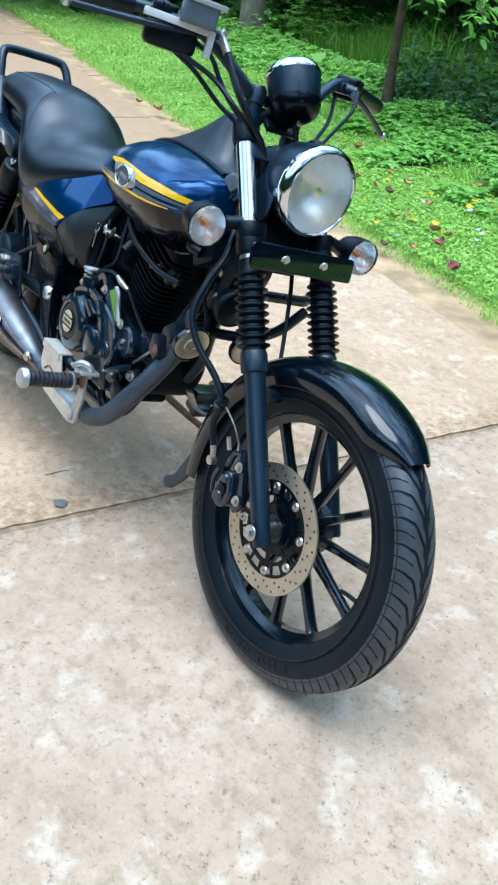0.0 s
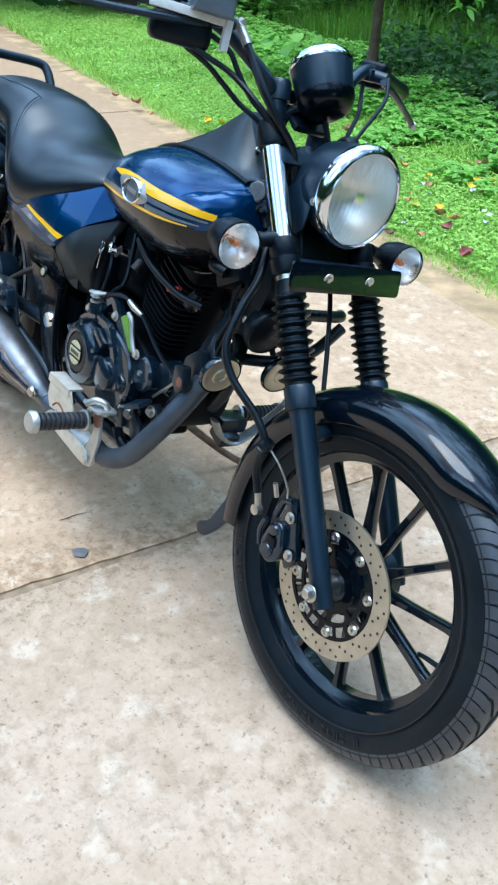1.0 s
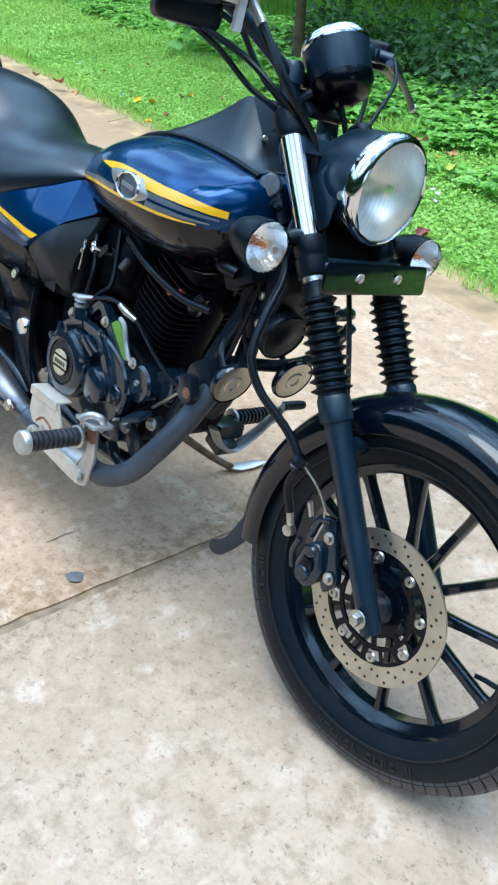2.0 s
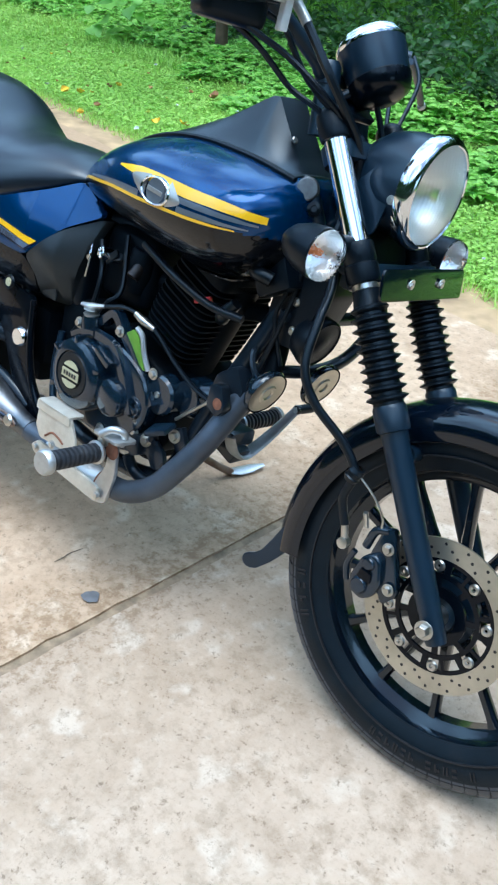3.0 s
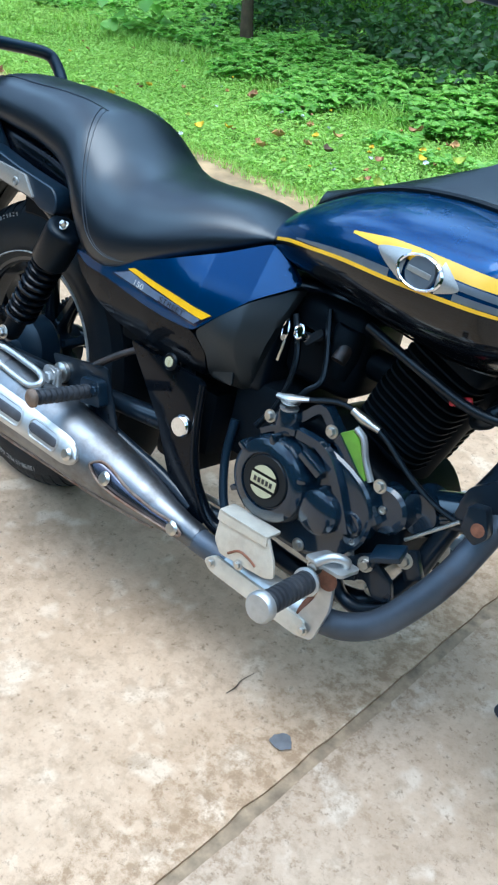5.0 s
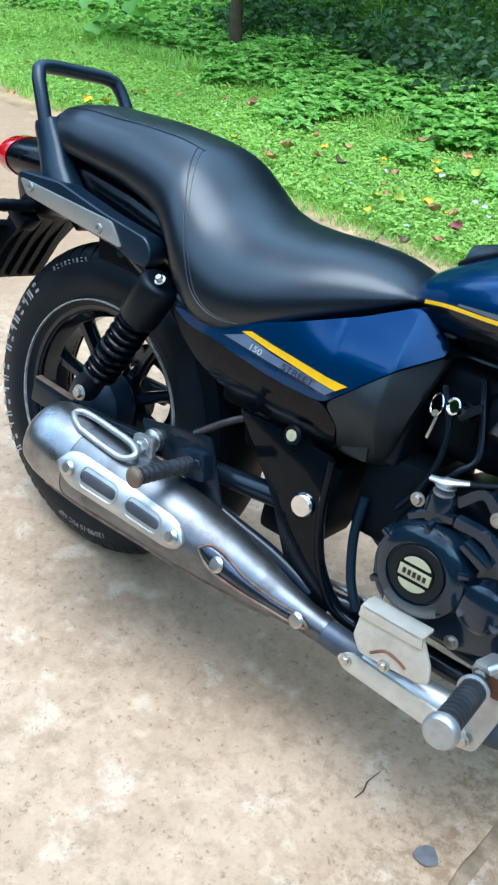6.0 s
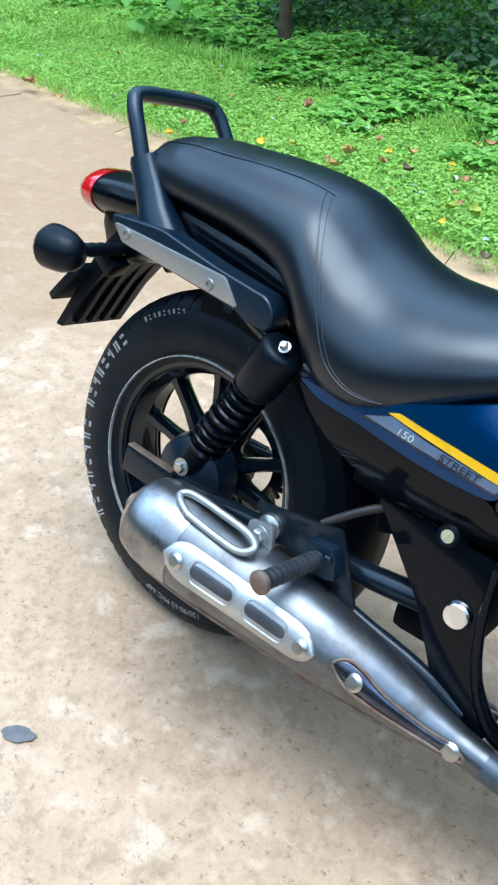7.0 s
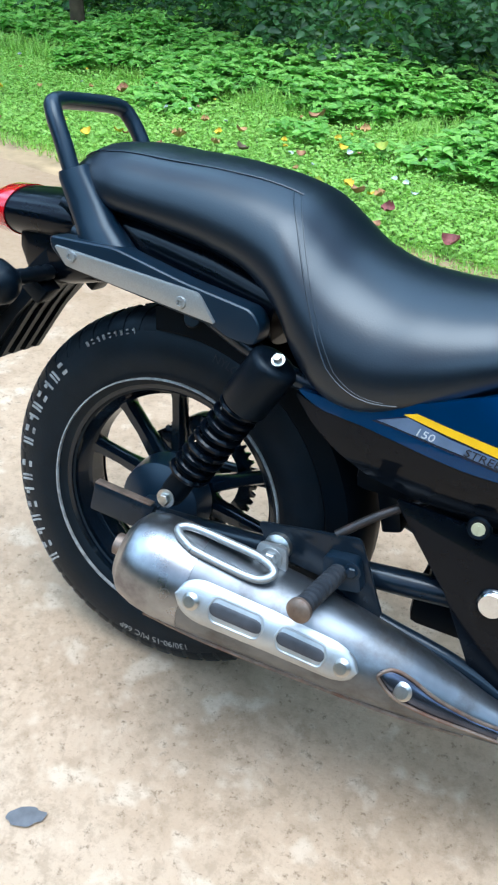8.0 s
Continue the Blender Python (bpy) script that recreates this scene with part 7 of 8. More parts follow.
# ---- rear end ----
def build_rear():
    for s in (-1, 1):
        top, bot = V(0.192, s * 0.150, 0.600), V(0.066, s * 0.145, 0.366)
        d = (top - bot).normalized()
        L = (top - bot).length
        sh = part("rear_shock", join(lathe([(0.0, -0.045), (0.019, -0.045), (0.019, L - 0.09), (0.019, L - 0.06)], bot + d * 0.05, d, 20),
                                     lathe([(0, -0.012), (0.014, -0.012), (0.018, -0.004), (0.018, 0.03), (0, 0.03)], bot, d, 20)), ENGINE_DARK, BIKE, "black rear shock absorber with exposed spring")
        coil = []
        turns, r = 8.5, 0.0265
        u = d.cross(V(0, 1, 0)).normalized()
        w = d.cross(u)
        for k in range(int(turns * 16) + 1):
            a = 2 * math.pi * k / 16
            coil.append(bot + d * (0.045 + 0.140 * k / (turns * 16)) + (u * math.cos(a) + w * math.sin(a)) * r)
        part("spring", tube(coil, 0.0048, 8, 0), GLOSS, sh, "glossy black coil spring")
        part("shock_cap", lathe([(0.02, -0.080), (0.031, -0.080), (0.0335, -0.076), (0.0345, -0.010), (0.0335, -0.004), (0.030, 0.0), (0.022, 0.0015), (0, 0.0015)], top, d, 32), PLASTIC, sh)
        part("shock_nut", bolt(top + V(0.006, s * 0.012, 0.006), (0, s * 0.75, 0.7), 0.0062, 0.009), ZINC, sh)
        part("lower_nut", bolt(bot + V(0, s * 0.02, 0), (0, s, 0), 0.0095, 0.009), ZINC, sh)
        # grab rail base, arm and silver trim
        ar = part("rail_base", join(
            slab(round_outline([(-0.165, 0.69), (-0.06, 0.694), (0.05, 0.672), (0.15, 0.658), (0.165, 0.640), (0.162, 0.612), (0.12, 0.614), (0.10, 0.624), (-0.13, 0.652), (-0.16, 0.672)], 0.012), s * 0.118, s * 0.158, "y", 0.009, 3),
            loft([[V((xa + xb) / 2 + (xb - xa) / 2 * math.copysign(abs(math.cos(q)) ** 0.7, math.cos(q)), s * (yc + w2 * math.copysign(abs(math.sin(q)) ** 0.7, math.sin(q))), z + dz * math.cos(q)) for q in np.linspace(0, 2 * math.pi, 21)[:-1]]
                  for xa, xb, yc, w2, z, dz in ((-0.125, -0.020, 0.128, 0.026, 0.664, 0.0), (-0.128, -0.048, 0.124, 0.026, 0.684, 0.004), (-0.146, -0.086, 0.116, 0.022, 0.712, 0.006), (-0.168, -0.116, 0.110, 0.019, 0.742, 0.008), (-0.184, -0.140, 0.107, 0.018, 0.768, 0.010), (-0.187, -0.145, 0.106, 0.0165, 0.776, 0.010))])),
            SATIN, BIKE, "satin black grab rail base with silver trim", sharp=30)
        part("trim", slab(round_outline([(-0.152, 0.680), (0.075, 0.664), (0.105, 0.629), (-0.130, 0.655)], 0.006), s * 0.157, s * 0.1635, "y", 0.002), SILVER, ar, "silver trim strip")
        for x, z in ((-0.122, 0.6695), (0.052, 0.6465)):
            part("trim_screw", screw((x, s * 0.1635, z), (0, s, 0), 0.0085), SILVER, ar)
    rail = [(-0.163, -0.108, 0.76), (-0.187, -0.105, 0.805), (-0.211, -0.098, 0.842), (-0.224, -0.078, 0.857), (-0.231, 0.0, 0.859), (-0.224, 0.078, 0.857), (-0.211, 0.098, 0.842), (-0.187, 0.105, 0.805), (-0.163, 0.108, 0.76)]
    part("grab_rail", tube(rail, 0.0125, 16), SATIN, BIKE, "satin black tubular grab rail")
    # tail lamp on a gloss black tail
    tl = part("tail_section", loft([[V(x, w * math.cos(a), z + h * math.sin(a)) for a in np.linspace(0, 2 * math.pi, 25)[:-1]] for x, w, h, z in
                                    ((-0.10, 0.085, 0.04, 0.70), (-0.20, 0.085, 0.042, 0.694), (-0.27, 0.075, 0.040, 0.69), (-0.318, 0.066, 0.038, 0.686))]), GLOSS, BIKE, "gloss black tail section with a red lamp")
    part("tail_lamp", loft([[V(x, w * math.cos(a), z + h * math.sin(a)) for a in np.linspace(0, 2 * math.pi, 33)[:-1]] for x, w, h, z in
                            ((-0.317, 0.068, 0.040, 0.686), (-0.342, 0.066, 0.039, 0.685), (-0.360, 0.055, 0.032, 0.684), (-0.370, 0.035, 0.02, 0.684))]), RED, tl, "red tail lamp lens", sharp=70)
    part("lamp_housing", loft([[V(x, w * math.copysign(abs(math.cos(a)) ** 0.6, math.cos(a)), z + h * math.copysign(abs(math.sin(a)) ** 0.6, math.sin(a))) for a in np.linspace(0, 2 * math.pi, 25)[:-1]] for x, w, h, z in
                               ((-0.15, 0.075, 0.05, 0.66), (-0.22, 0.068, 0.055, 0.645), (-0.275, 0.058, 0.05, 0.64), (-0.295, 0.05, 0.035, 0.655))]), GLOSS, tl, "gloss black housing below the lamp")
    # hanging rear mudguard with ribs and blank plate holder
    mg = part("rear_mudguard", loft([[V(x - t, -w, z), V(x + t, -w, z), V(x + t, w, z), V(x - t, w, z)] for x, z, w, t in
                                     ((-0.20, 0.655, 0.065, 0.03), (-0.255, 0.60, 0.066, 0.025), (-0.30, 0.53, 0.068, 0.014), (-0.35, 0.44, 0.072, 0.008))]), PLASTIC, BIKE, "black plastic rear mudguard with ribs")
    for y in (-0.045, -0.015, 0.015, 0.045):
        part("rib", slab([(-0.232, 0.60), (-0.275, 0.535), (-0.325, 0.448), (-0.337, 0.448), (-0.30, 0.54), (-0.262, 0.60)], y - 0.006, y + 0.006, "y"), PLASTIC, mg)
    part("plate_holder", slab(round_outline([(-0.285, 0.56), (-0.295, 0.572), (-0.355, 0.50), (-0.345, 0.49)], 0.003), -0.10, 0.10, "y", 0.001), PLASTIC, mg)
    part("tail_body", loft([[V(x, w * math.copysign(abs(math.cos(a)) ** 0.6, math.cos(a)), z + h * math.copysign(abs(math.sin(a)) ** 0.6, math.sin(a))) for a in np.linspace(0, 2 * math.pi, 33)[:-1]] for x, w, h, z in ((-0.215, 0.07, 0.03, 0.705), (-0.15, 0.096, 0.04, 0.698), (-0.05, 0.104, 0.042, 0.69), (0.06, 0.106, 0.045, 0.672), (0.16, 0.11, 0.05, 0.645))]), GLOSS, BIKE, "gloss black tail panel under the seat")
    # inner mudguard over the rear tyre
    secs = []
    for k in range(27):
        a = radians(-34 + 132 * k / 26)
        d = V(math.cos(a), 0, math.sin(a))
        r = 0.322
        row = [(-0.072, -0.045), (-0.072, -0.012), (-0.055, 0.0), (0, 0.006), (0.055, 0.0), (0.072, -0.012), (0.072, -0.045)]
        secs.append([RA + d * (r + z) + V(0, y, 0) for y, z in row] + [RA + d * (r + z - 0.003) + V(0, y * 0.96, 0) for y, z in reversed(row)])
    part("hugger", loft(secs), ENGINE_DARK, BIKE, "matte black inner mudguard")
    part("guard_bolt", join(lathe([(0, 0.004), (0.012, 0.003), (0.014, 0)], (0.03, -0.078, 0.605), (0, -1, 0.3), 20)), RUBBER_SOFT, BIKE)
    for s in (-1, 1):
        c = V(-0.256, s * 0.182, 0.612)
        dd = V(-1, 0, 0)
        b = part("rear_turn_signal", lathe([(0, -0.062), (0.014, -0.059), (0.026, -0.048), (0.034, -0.026), (0.0365, 0.0), (0.0365, 0.006)], c, dd, 36), PLASTIC, BIKE, "round black rear turn signal")
        part("lens", lathe([(0.036, 0.006), (0.032, 0.014), (0.018, 0.02), (0, 0.022)], c, dd, 32), LENS, b)
        prof = [(0.0, 0)]
        n = 10
        for k in range(n + 1):
            prof.append((0.0125 if k % 2 else 0.0108, 0.088 * k / n))
        part("stalk", lathe(prof + [(0, 0.088)], c + V(0.02, -s * 0.03, 0), (0.12, -s, 0.02), 18), RUBBER_SOFT, b, "ribbed rubber stalk")
        part("stalk_bracket", box((-0.24, s * 0.072, 0.592), (0.05, 0.04, 0.03), (0, 35, 0), 0.006), PLASTIC, b)
    part("chain_case", slab(round_outline([(0.45, 0.40), (0.10, 0.42), (-0.02, 0.40), (-0.10, 0.34), (-0.06, 0.33), (0.0, 0.37), (0.10, 0.395), (0.45, 0.375)], 0.01), 0.075, 0.105, "y", 0.004), GLOSS, BIKE, "black chain guard")
    part("brake_rod", tube([(0.80, -0.10, 0.26), (0.45, -0.105, 0.245), (0.10, -0.10, 0.235)], 0.005, 8, 0), ZINC, BIKE)
    part("brake_arm", slab(round_outline([(-0.012, 0.30), (0.012, 0.30), (0.09, 0.235), (0.075, 0.225)], 0.006), -0.098, -0.092, "y", 0.001), ALU, BIKE)


build_rear()


# ---- verge, undergrowth and trees ----
RNG = np.random.default_rng(7)


def tri_mesh(name, verts, tris, mat, label, category, kind="stuff"):
    me = bpy.data.meshes.new(name)
    me.vertices.add(len(verts))
    me.vertices.foreach_set("co", np.asarray(verts, np.float32).ravel())
    me.loops.add(len(tris) * 3)
    me.loops.foreach_set("vertex_index", np.asarray(tris, np.int32).ravel())
    me.polygons.add(len(tris))
    me.polygons.foreach_set("loop_start", np.arange(0, len(tris) * 3, 3, dtype=np.int32))
    me.polygons.foreach_set("use_smooth", np.ones(len(tris), dtype=bool))
    me.update(calc_edges=True)
    me.materials.append(mat)
    return tagged(new(name, me), label, category, kind=kind)


def unit(a):
    return a / np.maximum(np.linalg.norm(a, axis=-1, keepdims=True), 1e-9)


def blades(base, height, width, lean, curl=0.5):
    """Bent grass blades: five corners, three triangles each."""
    n = len(base)
    a = RNG.uniform(0, 2 * np.pi, n)
    d = np.stack([np.cos(a), np.sin(a), np.zeros(n)], 1)
    s = np.stack([-np.sin(a), np.cos(a), np.zeros(n)], 1) * (width / 2)[:, None]
    up = np.array([0, 0, 1.0])
    mid = base + up * (height * 0.6)[:, None] + d * (height * lean * 0.35)[:, None]
    tip = base + up * (height * (1 - curl * lean * 0.5))[:, None] + d * (height * lean)[:, None]
    v = np.stack([base - s, base + s, mid + s * 0.8, mid - s * 0.8, tip], 1).reshape(-1, 3)
    k = np.arange(n)[:, None, None] * 5
    t = (np.array([[0, 1, 2], [0, 2, 3], [3, 2, 4]])[None] + k).reshape(-1, 3)
    return v, t


def leaves(base, direction, normal, length, width, fold=0.18, droop=0.15):
    """Pointed oval leaves folded along the midrib: six corners, four triangles each."""
    d = unit(direction)
    s = unit(np.cross(normal, d))
    n = np.cross(d, s)
    L, W = length[:, None], width[:, None]
    p = [base, base + d * L * 0.3 + s * W * 0.46 + n * W * fold, base + d * L * 0.68 + s * W * 0.40 + n * (W * fold - L * droop * 0.4),
         base + d * L - n * L * droop, base + d * L * 0.68 - s * W * 0.40 + n * (W * fold - L * droop * 0.4), base + d * L * 0.3 - s * W * 0.46 + n * W * fold]
    mid = base + d * L * 0.5 - n * L * droop * 0.2
    v = np.stack(p + [mid], 1).reshape(-1, 3)
    k = np.arange(len(base))[:, None, None] * 7
    t = (np.array([[0, 1, 6], [1, 2, 6], [2, 3, 6], [3, 4, 6], [4, 5, 6], [5, 0, 6]])[None] + k).reshape(-1, 3)
    return v, t


def random_dirs(n, zmin, zmax):
    a = RNG.uniform(0, 2 * np.pi, n)
    z = RNG.uniform(zmin, zmax, n)
    r = np.sqrt(1 - z * z)
    return np.stack([r * np.cos(a), r * np.sin(a), z], 1)


def field(n, x0, x1, y_off0, y_off1, bias=1.0):
    """Places on the verge, measured from its edge."""
    x = RNG.uniform(x0, x1, n)
    f = RNG.uniform(0, 1, n) ** bias
    y = edge_y(x) + y_off0 + (y_off1 - y_off0) * f
    return x, y


def patch(x, y, s, seed):
    """Slow random swell over the ground."""
    return np.array([noise.noise((a * s, b * s, seed)) for a, b in zip(x, y)])


def build_turf():
    vs, ts, off = [], [], 0
    for n, x0, x1, d0, d1, h0, h1, w in ((52000, -4.2, 2.6, -0.03, 1.5, 0.015, 0.045, 0.0055), (52000, -4.6, 2.8, 1.2, 3.6, 0.05, 0.13, 0.0065), (34000, -12, -4.0, -0.03, 3.2, 0.05, 0.12, 0.010), (16000, 2.5, 9.0, -0.03, 3.0, 0.04, 0.12, 0.012), (5200, -6, 2.6, -0.10, 0.05, 0.015, 0.06, 0.0045)):
        x, y = field(n, x0, x1, d0, d1)
        z = np.full(n, -0.03)
        m = 1 + 0.45 * patch(x[:n], y, 1.7, 3.0)
        v, t = blades(np.stack([x, y, z], 1), 0.03 + RNG.uniform(h0, h1, n) * m, RNG.uniform(0.7, 1.3, n) * w, RNG.uniform(0.3, 1.3, n))
        vs.append(v)
        ts.append(t + off)
        off += len(v)
    tri_mesh("grass", np.concatenate(vs), np.concatenate(ts), GRASS, "bright green short grass on the verge", "grass")


def build_ground_cover():
    vs, ts, off = [], [], 0
    for n, x0, x1, d0, d1, z0, z1, l0, l1 in ((62000, -4.2, 2.6, 0.0, 1.6, 0.0, 0.04, 0.012, 0.028), (22000, -12, -4, 0.0, 3.0, 0.0, 0.08, 0.02, 0.045), (22000, 2.5, 9.0, 0.0, 3.2, 0.0, 0.05, 0.02, 0.04)):
        x, y = field(n, x0, x1, d0, d1)
        z = RNG.uniform(z0, z1, n) * (1 + 0.5 * patch(x, y, 2.1, 8.0))
        d = random_dirs(n, -0.1, 0.5)
        nn = unit(np.array([0, 0, 1.0]) + random_dirs(n, -0.5, 0.5) * 0.4)
        v, t = leaves(np.stack([x, y, z], 1), d, nn, RNG.uniform(l0, l1, n), RNG.uniform(l0, l1, n) * 0.75)
        vs.append(v)
        ts.append(t + off)
        off += len(v)
    tri_mesh("ground_cover", np.concatenate(vs), np.concatenate(ts), GRASS, "small-leaved ground cover between the grass", "weeds")


def build_weeds():
    """Leafy weeds: whorls of leaves on short stems, taller away from the drive."""
    base, dirs, nrm, ln = [], [], [], []
    stems_v, stems_t, so = [], [], 0
    for n, x0, x1, d0, d1, bias, tall in ((4600, -2.3, 2.6, 0.75, 2.0, 0.75, 0.9), (3200, -6.5, -1.8, 1.5, 2.6, 0.8, 0.8), (2200, -13, -6, 1.6, 4.5, 0.8, 1.5)):
        x, y = field(n, x0, x1, d0, d1, bias)
        depth = (y - edge_y(x) - 0.8) / 2.0
        swell = patch(x, y, 1.3, 5.0)
        keep = swell + depth * 0.9 > 0.05
        x, y, depth, swell = x[keep], y[keep], depth[keep], swell[keep]
        h = (0.05 + 0.23 * np.clip(depth, 0, 1.2) + 0.09 * swell) * RNG.uniform(0.5, 1.2, len(x)) * tall
        for a, b, c in zip(x, y, h):
            c = max(c, 0.03)
            top = np.array([a + RNG.normal(0, 0.02), b + RNG.normal(0, 0.02), c])
            k = RNG.integers(5, 9)
            for lv in range(1 if c < 0.08 else 2):
                org = top - np.array([0, 0, lv * c * 0.35])
                a0 = RNG.uniform(0, 6.28)
                for j in range(k):
                    an = a0 + 2 * np.pi * j / k + RNG.normal(0, 0.25)
                    base.append(org)
                    dirs.append((np.cos(an), np.sin(an), RNG.uniform(-0.15, 0.45)))
                    ln.append(RNG.uniform(0.028, 0.064) * (1 + 0.4 * lv))
    base, dirs, ln = np.array(base), np.array(dirs), np.array(ln)
    nrm = unit(np.array([0, 0, 1.0]) + random_dirs(len(base), -0.5, 0.5) * 0.35)
    v, t = leaves(base, dirs, nrm, ln, ln * RNG.uniform(0.5, 0.72, len(ln)))
    tri_mesh("weeds", v, t, CLOVER, "low bright leafy weeds behind the grass", "weeds")


def build_tall_grass():
    vs, ts, off = [], [], 0
    for n, x0, x1, d0, d1, h0, h1, w in ((26000, -9, 2.5, 3.0, 6.5, 0.25, 0.6, 0.009), (22000, -22, -3, 3.6, 14, 0.35, 0.8, 0.016), (9000, -3, 8, 3.8, 9, 0.4, 0.9, 0.014)):
        x, y = field(n, x0, x1, d0, d1)
        v, t = blades(np.stack([x, y, np.full(n, -0.03)], 1), RNG.uniform(h0, h1, n) * (1 + 0.4 * patch(x, y, 0.6, 9.0)), RNG.uniform(0.7, 1.3, n) * w, RNG.uniform(0.2, 1.0, n), 0.8)
        vs.append(v)
        ts.append(t + off)
        off += len(v)
    tri_mesh("tall_grass", np.concatenate(vs), np.concatenate(ts), TALL, "tall soft grass under the trees", "grass")


def build_shrubs():
    """Dark thicket: shoots from the ground with leaves along them."""
    base, dirs, ln, wd = [], [], [], []
    spots = []
    for _ in range(330):
        x = RNG.uniform(-3.4, 5.0)
        deep = abs(RNG.normal(0, 0.75))
        y = edge_y(x) + 1.92 + deep + 0.12 * math.sin(x * 3.1)
        tall = RNG.uniform(0.2, 0.5) if x < -1.9 else RNG.uniform(0.3, 0.9)
        spots.append((x, y, tall * (0.55 + 0.45 * min(1, deep / 0.5)), 1.0, 0.55))
    for _ in range(60):
        x = RNG.uniform(-14, -3.2)
        y = edge_y(x) + 3.2 + abs(RNG.normal(0, 1.6))
        spots.append((x, y, RNG.uniform(0.3, 0.7), 1.1, 0.55))
    for _ in range(45):
        x = RNG.uniform(-0.6, 3.5)
        spots.append((x, edge_y(x) + 3.0 + abs(RNG.normal(0, 0.6)), RNG.uniform(0.7, 1.3), 1.7, 0.2))
    for x, y, h, size, slim in spots:
        for s in range(RNG.integers(4, 8)):
            d = np.array([RNG.normal(0, 0.35), RNG.normal(0, 0.35), 1.0])
            d /= np.linalg.norm(d)
            n = int(h * 26 / size ** 0.4)
            f = RNG.uniform(0.08, 1.0, n)
            p = np.array([x, y, -0.02]) + d * (h * f)[:, None] + RNG.normal(0, 0.03, (n, 3))
            base.append(p)
            dd = random_dirs(n, -0.45, 0.5)
            dirs.append(dd)
            L = RNG.uniform(0.04, 0.085, n) * size
            ln.append(L)
            wd.append(L * slim * RNG.uniform(0.8, 1.2, n))
    base, dirs, ln, wd = (np.concatenate(a) for a in (base, dirs, ln, wd))
    nrm = unit(np.array([0, -0.3, 1.0]) + random_dirs(len(base), -0.6, 0.6) * 0.7)
    v, t = leaves(base, dirs, nrm, ln, wd, droop=0.25)
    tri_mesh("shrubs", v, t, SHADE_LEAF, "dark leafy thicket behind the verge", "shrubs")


def build_big_leaves():
    """A creeper with broad heart-shaped leaves near the slim tree."""
    base, dirs, ln = [], [], []
    for k in range(26):
        base.append((-3.62 + RNG.normal(0, 0.16), 4.55 + RNG.normal(0, 0.14), RNG.uniform(0.05, 0.38)))
        dirs.append((RNG.normal(0.2, 0.5), RNG.normal(-0.7, 0.4), RNG.uniform(-0.3, 0.2)))
        ln.append(RNG.uniform(0.10, 0.17))
    base, dirs, ln = np.array(base), np.array(dirs), np.array(ln)
    v, t = leaves(base, dirs, unit(np.array([0, -0.5, 1.0]) + random_dirs(len(base), -0.5, 0.5) * 0.3), ln, ln * 0.95, 0.1, 0.2)
    tri_mesh("creeper", v, t, CLOVER, "creeper with broad bright green leaves", "plant", kind="")


def build_tree(x, y, r, height, lean, bark, label, boughs, seed, leafy=0):
    """A tapered trunk with limbs and scattered leaves."""
    rnd = random.Random(seed)
    th = empty_thing("tree", pose(x, y, -0.03), label, "tree", "trees behind the verge")
    n = 14
    pts, rs = [], []
    for i in range(n + 1):
        f = i / n
        pts.append(V(lean[0] * f + 0.03 * math.sin(f * 5 + seed), lean[1] * f + 0.02 * math.sin(f * 7 + seed * 2), height * f))
        rs.append(r * (1.35 - 0.5 * min(1, f * 8) if f < 0.12 else 0.92 - 0.55 * f))
    tr = tube(pts, rs, 16, 3)
    for v in tr.verts:
        q = v.co
        v.co += V(q.x, q.y, 0).normalized() * r * 0.12 * noise.noise((q.x * 9, q.y * 9, q.z * 4)) if q.length > 0 else V(0, 0, 0)
    part("trunk", tr, bark, th)
    base, dirs, ln = [], [], []
    for k in range(boughs):
        f = rnd.uniform(0.19, 0.95)
        p = spline(pts, 2)[int(f * 2 * n)]
        a = rnd.uniform(0, 6.28)
        L = rnd.uniform(0.6, 1.5) * height / 3.2
        d = V(math.cos(a), math.sin(a), rnd.uniform(-0.1, 0.6)).normalized()
        line = [p, p + d * L * 0.4 + V(0, 0, 0.05), p + d * L * 0.8 + V(0, 0, 0.03), p + d * L + V(0, 0, -0.05)]
        part("limb", tube(line, [r * 0.35, r * 0.22, r * 0.12, r * 0.05], 8, 4), bark, th)
        for q in spline(line, 8)[4:]:
            for _ in range(leafy):
                base.append(q + V(rnd.gauss(0, 0.09), rnd.gauss(0, 0.09), rnd.gauss(0, 0.07)))
                dirs.append((rnd.gauss(0, 1), rnd.gauss(0, 1), rnd.uniform(-0.8, 0.1)))
                ln.append(rnd.uniform(0.09, 0.16))
    if base:
        base, dirs, ln = np.array([tuple(b) for b in base]), np.array(dirs), np.array(ln)
        v, t = leaves(base, dirs, unit(np.array([0, 0, 1.0]) + random_dirs(len(base), -0.5, 0.5) * 0.5), ln, ln * 0.45)
        ob = tri_mesh("crown", v, t, CLOVER, "", "")
        ob.parent = th


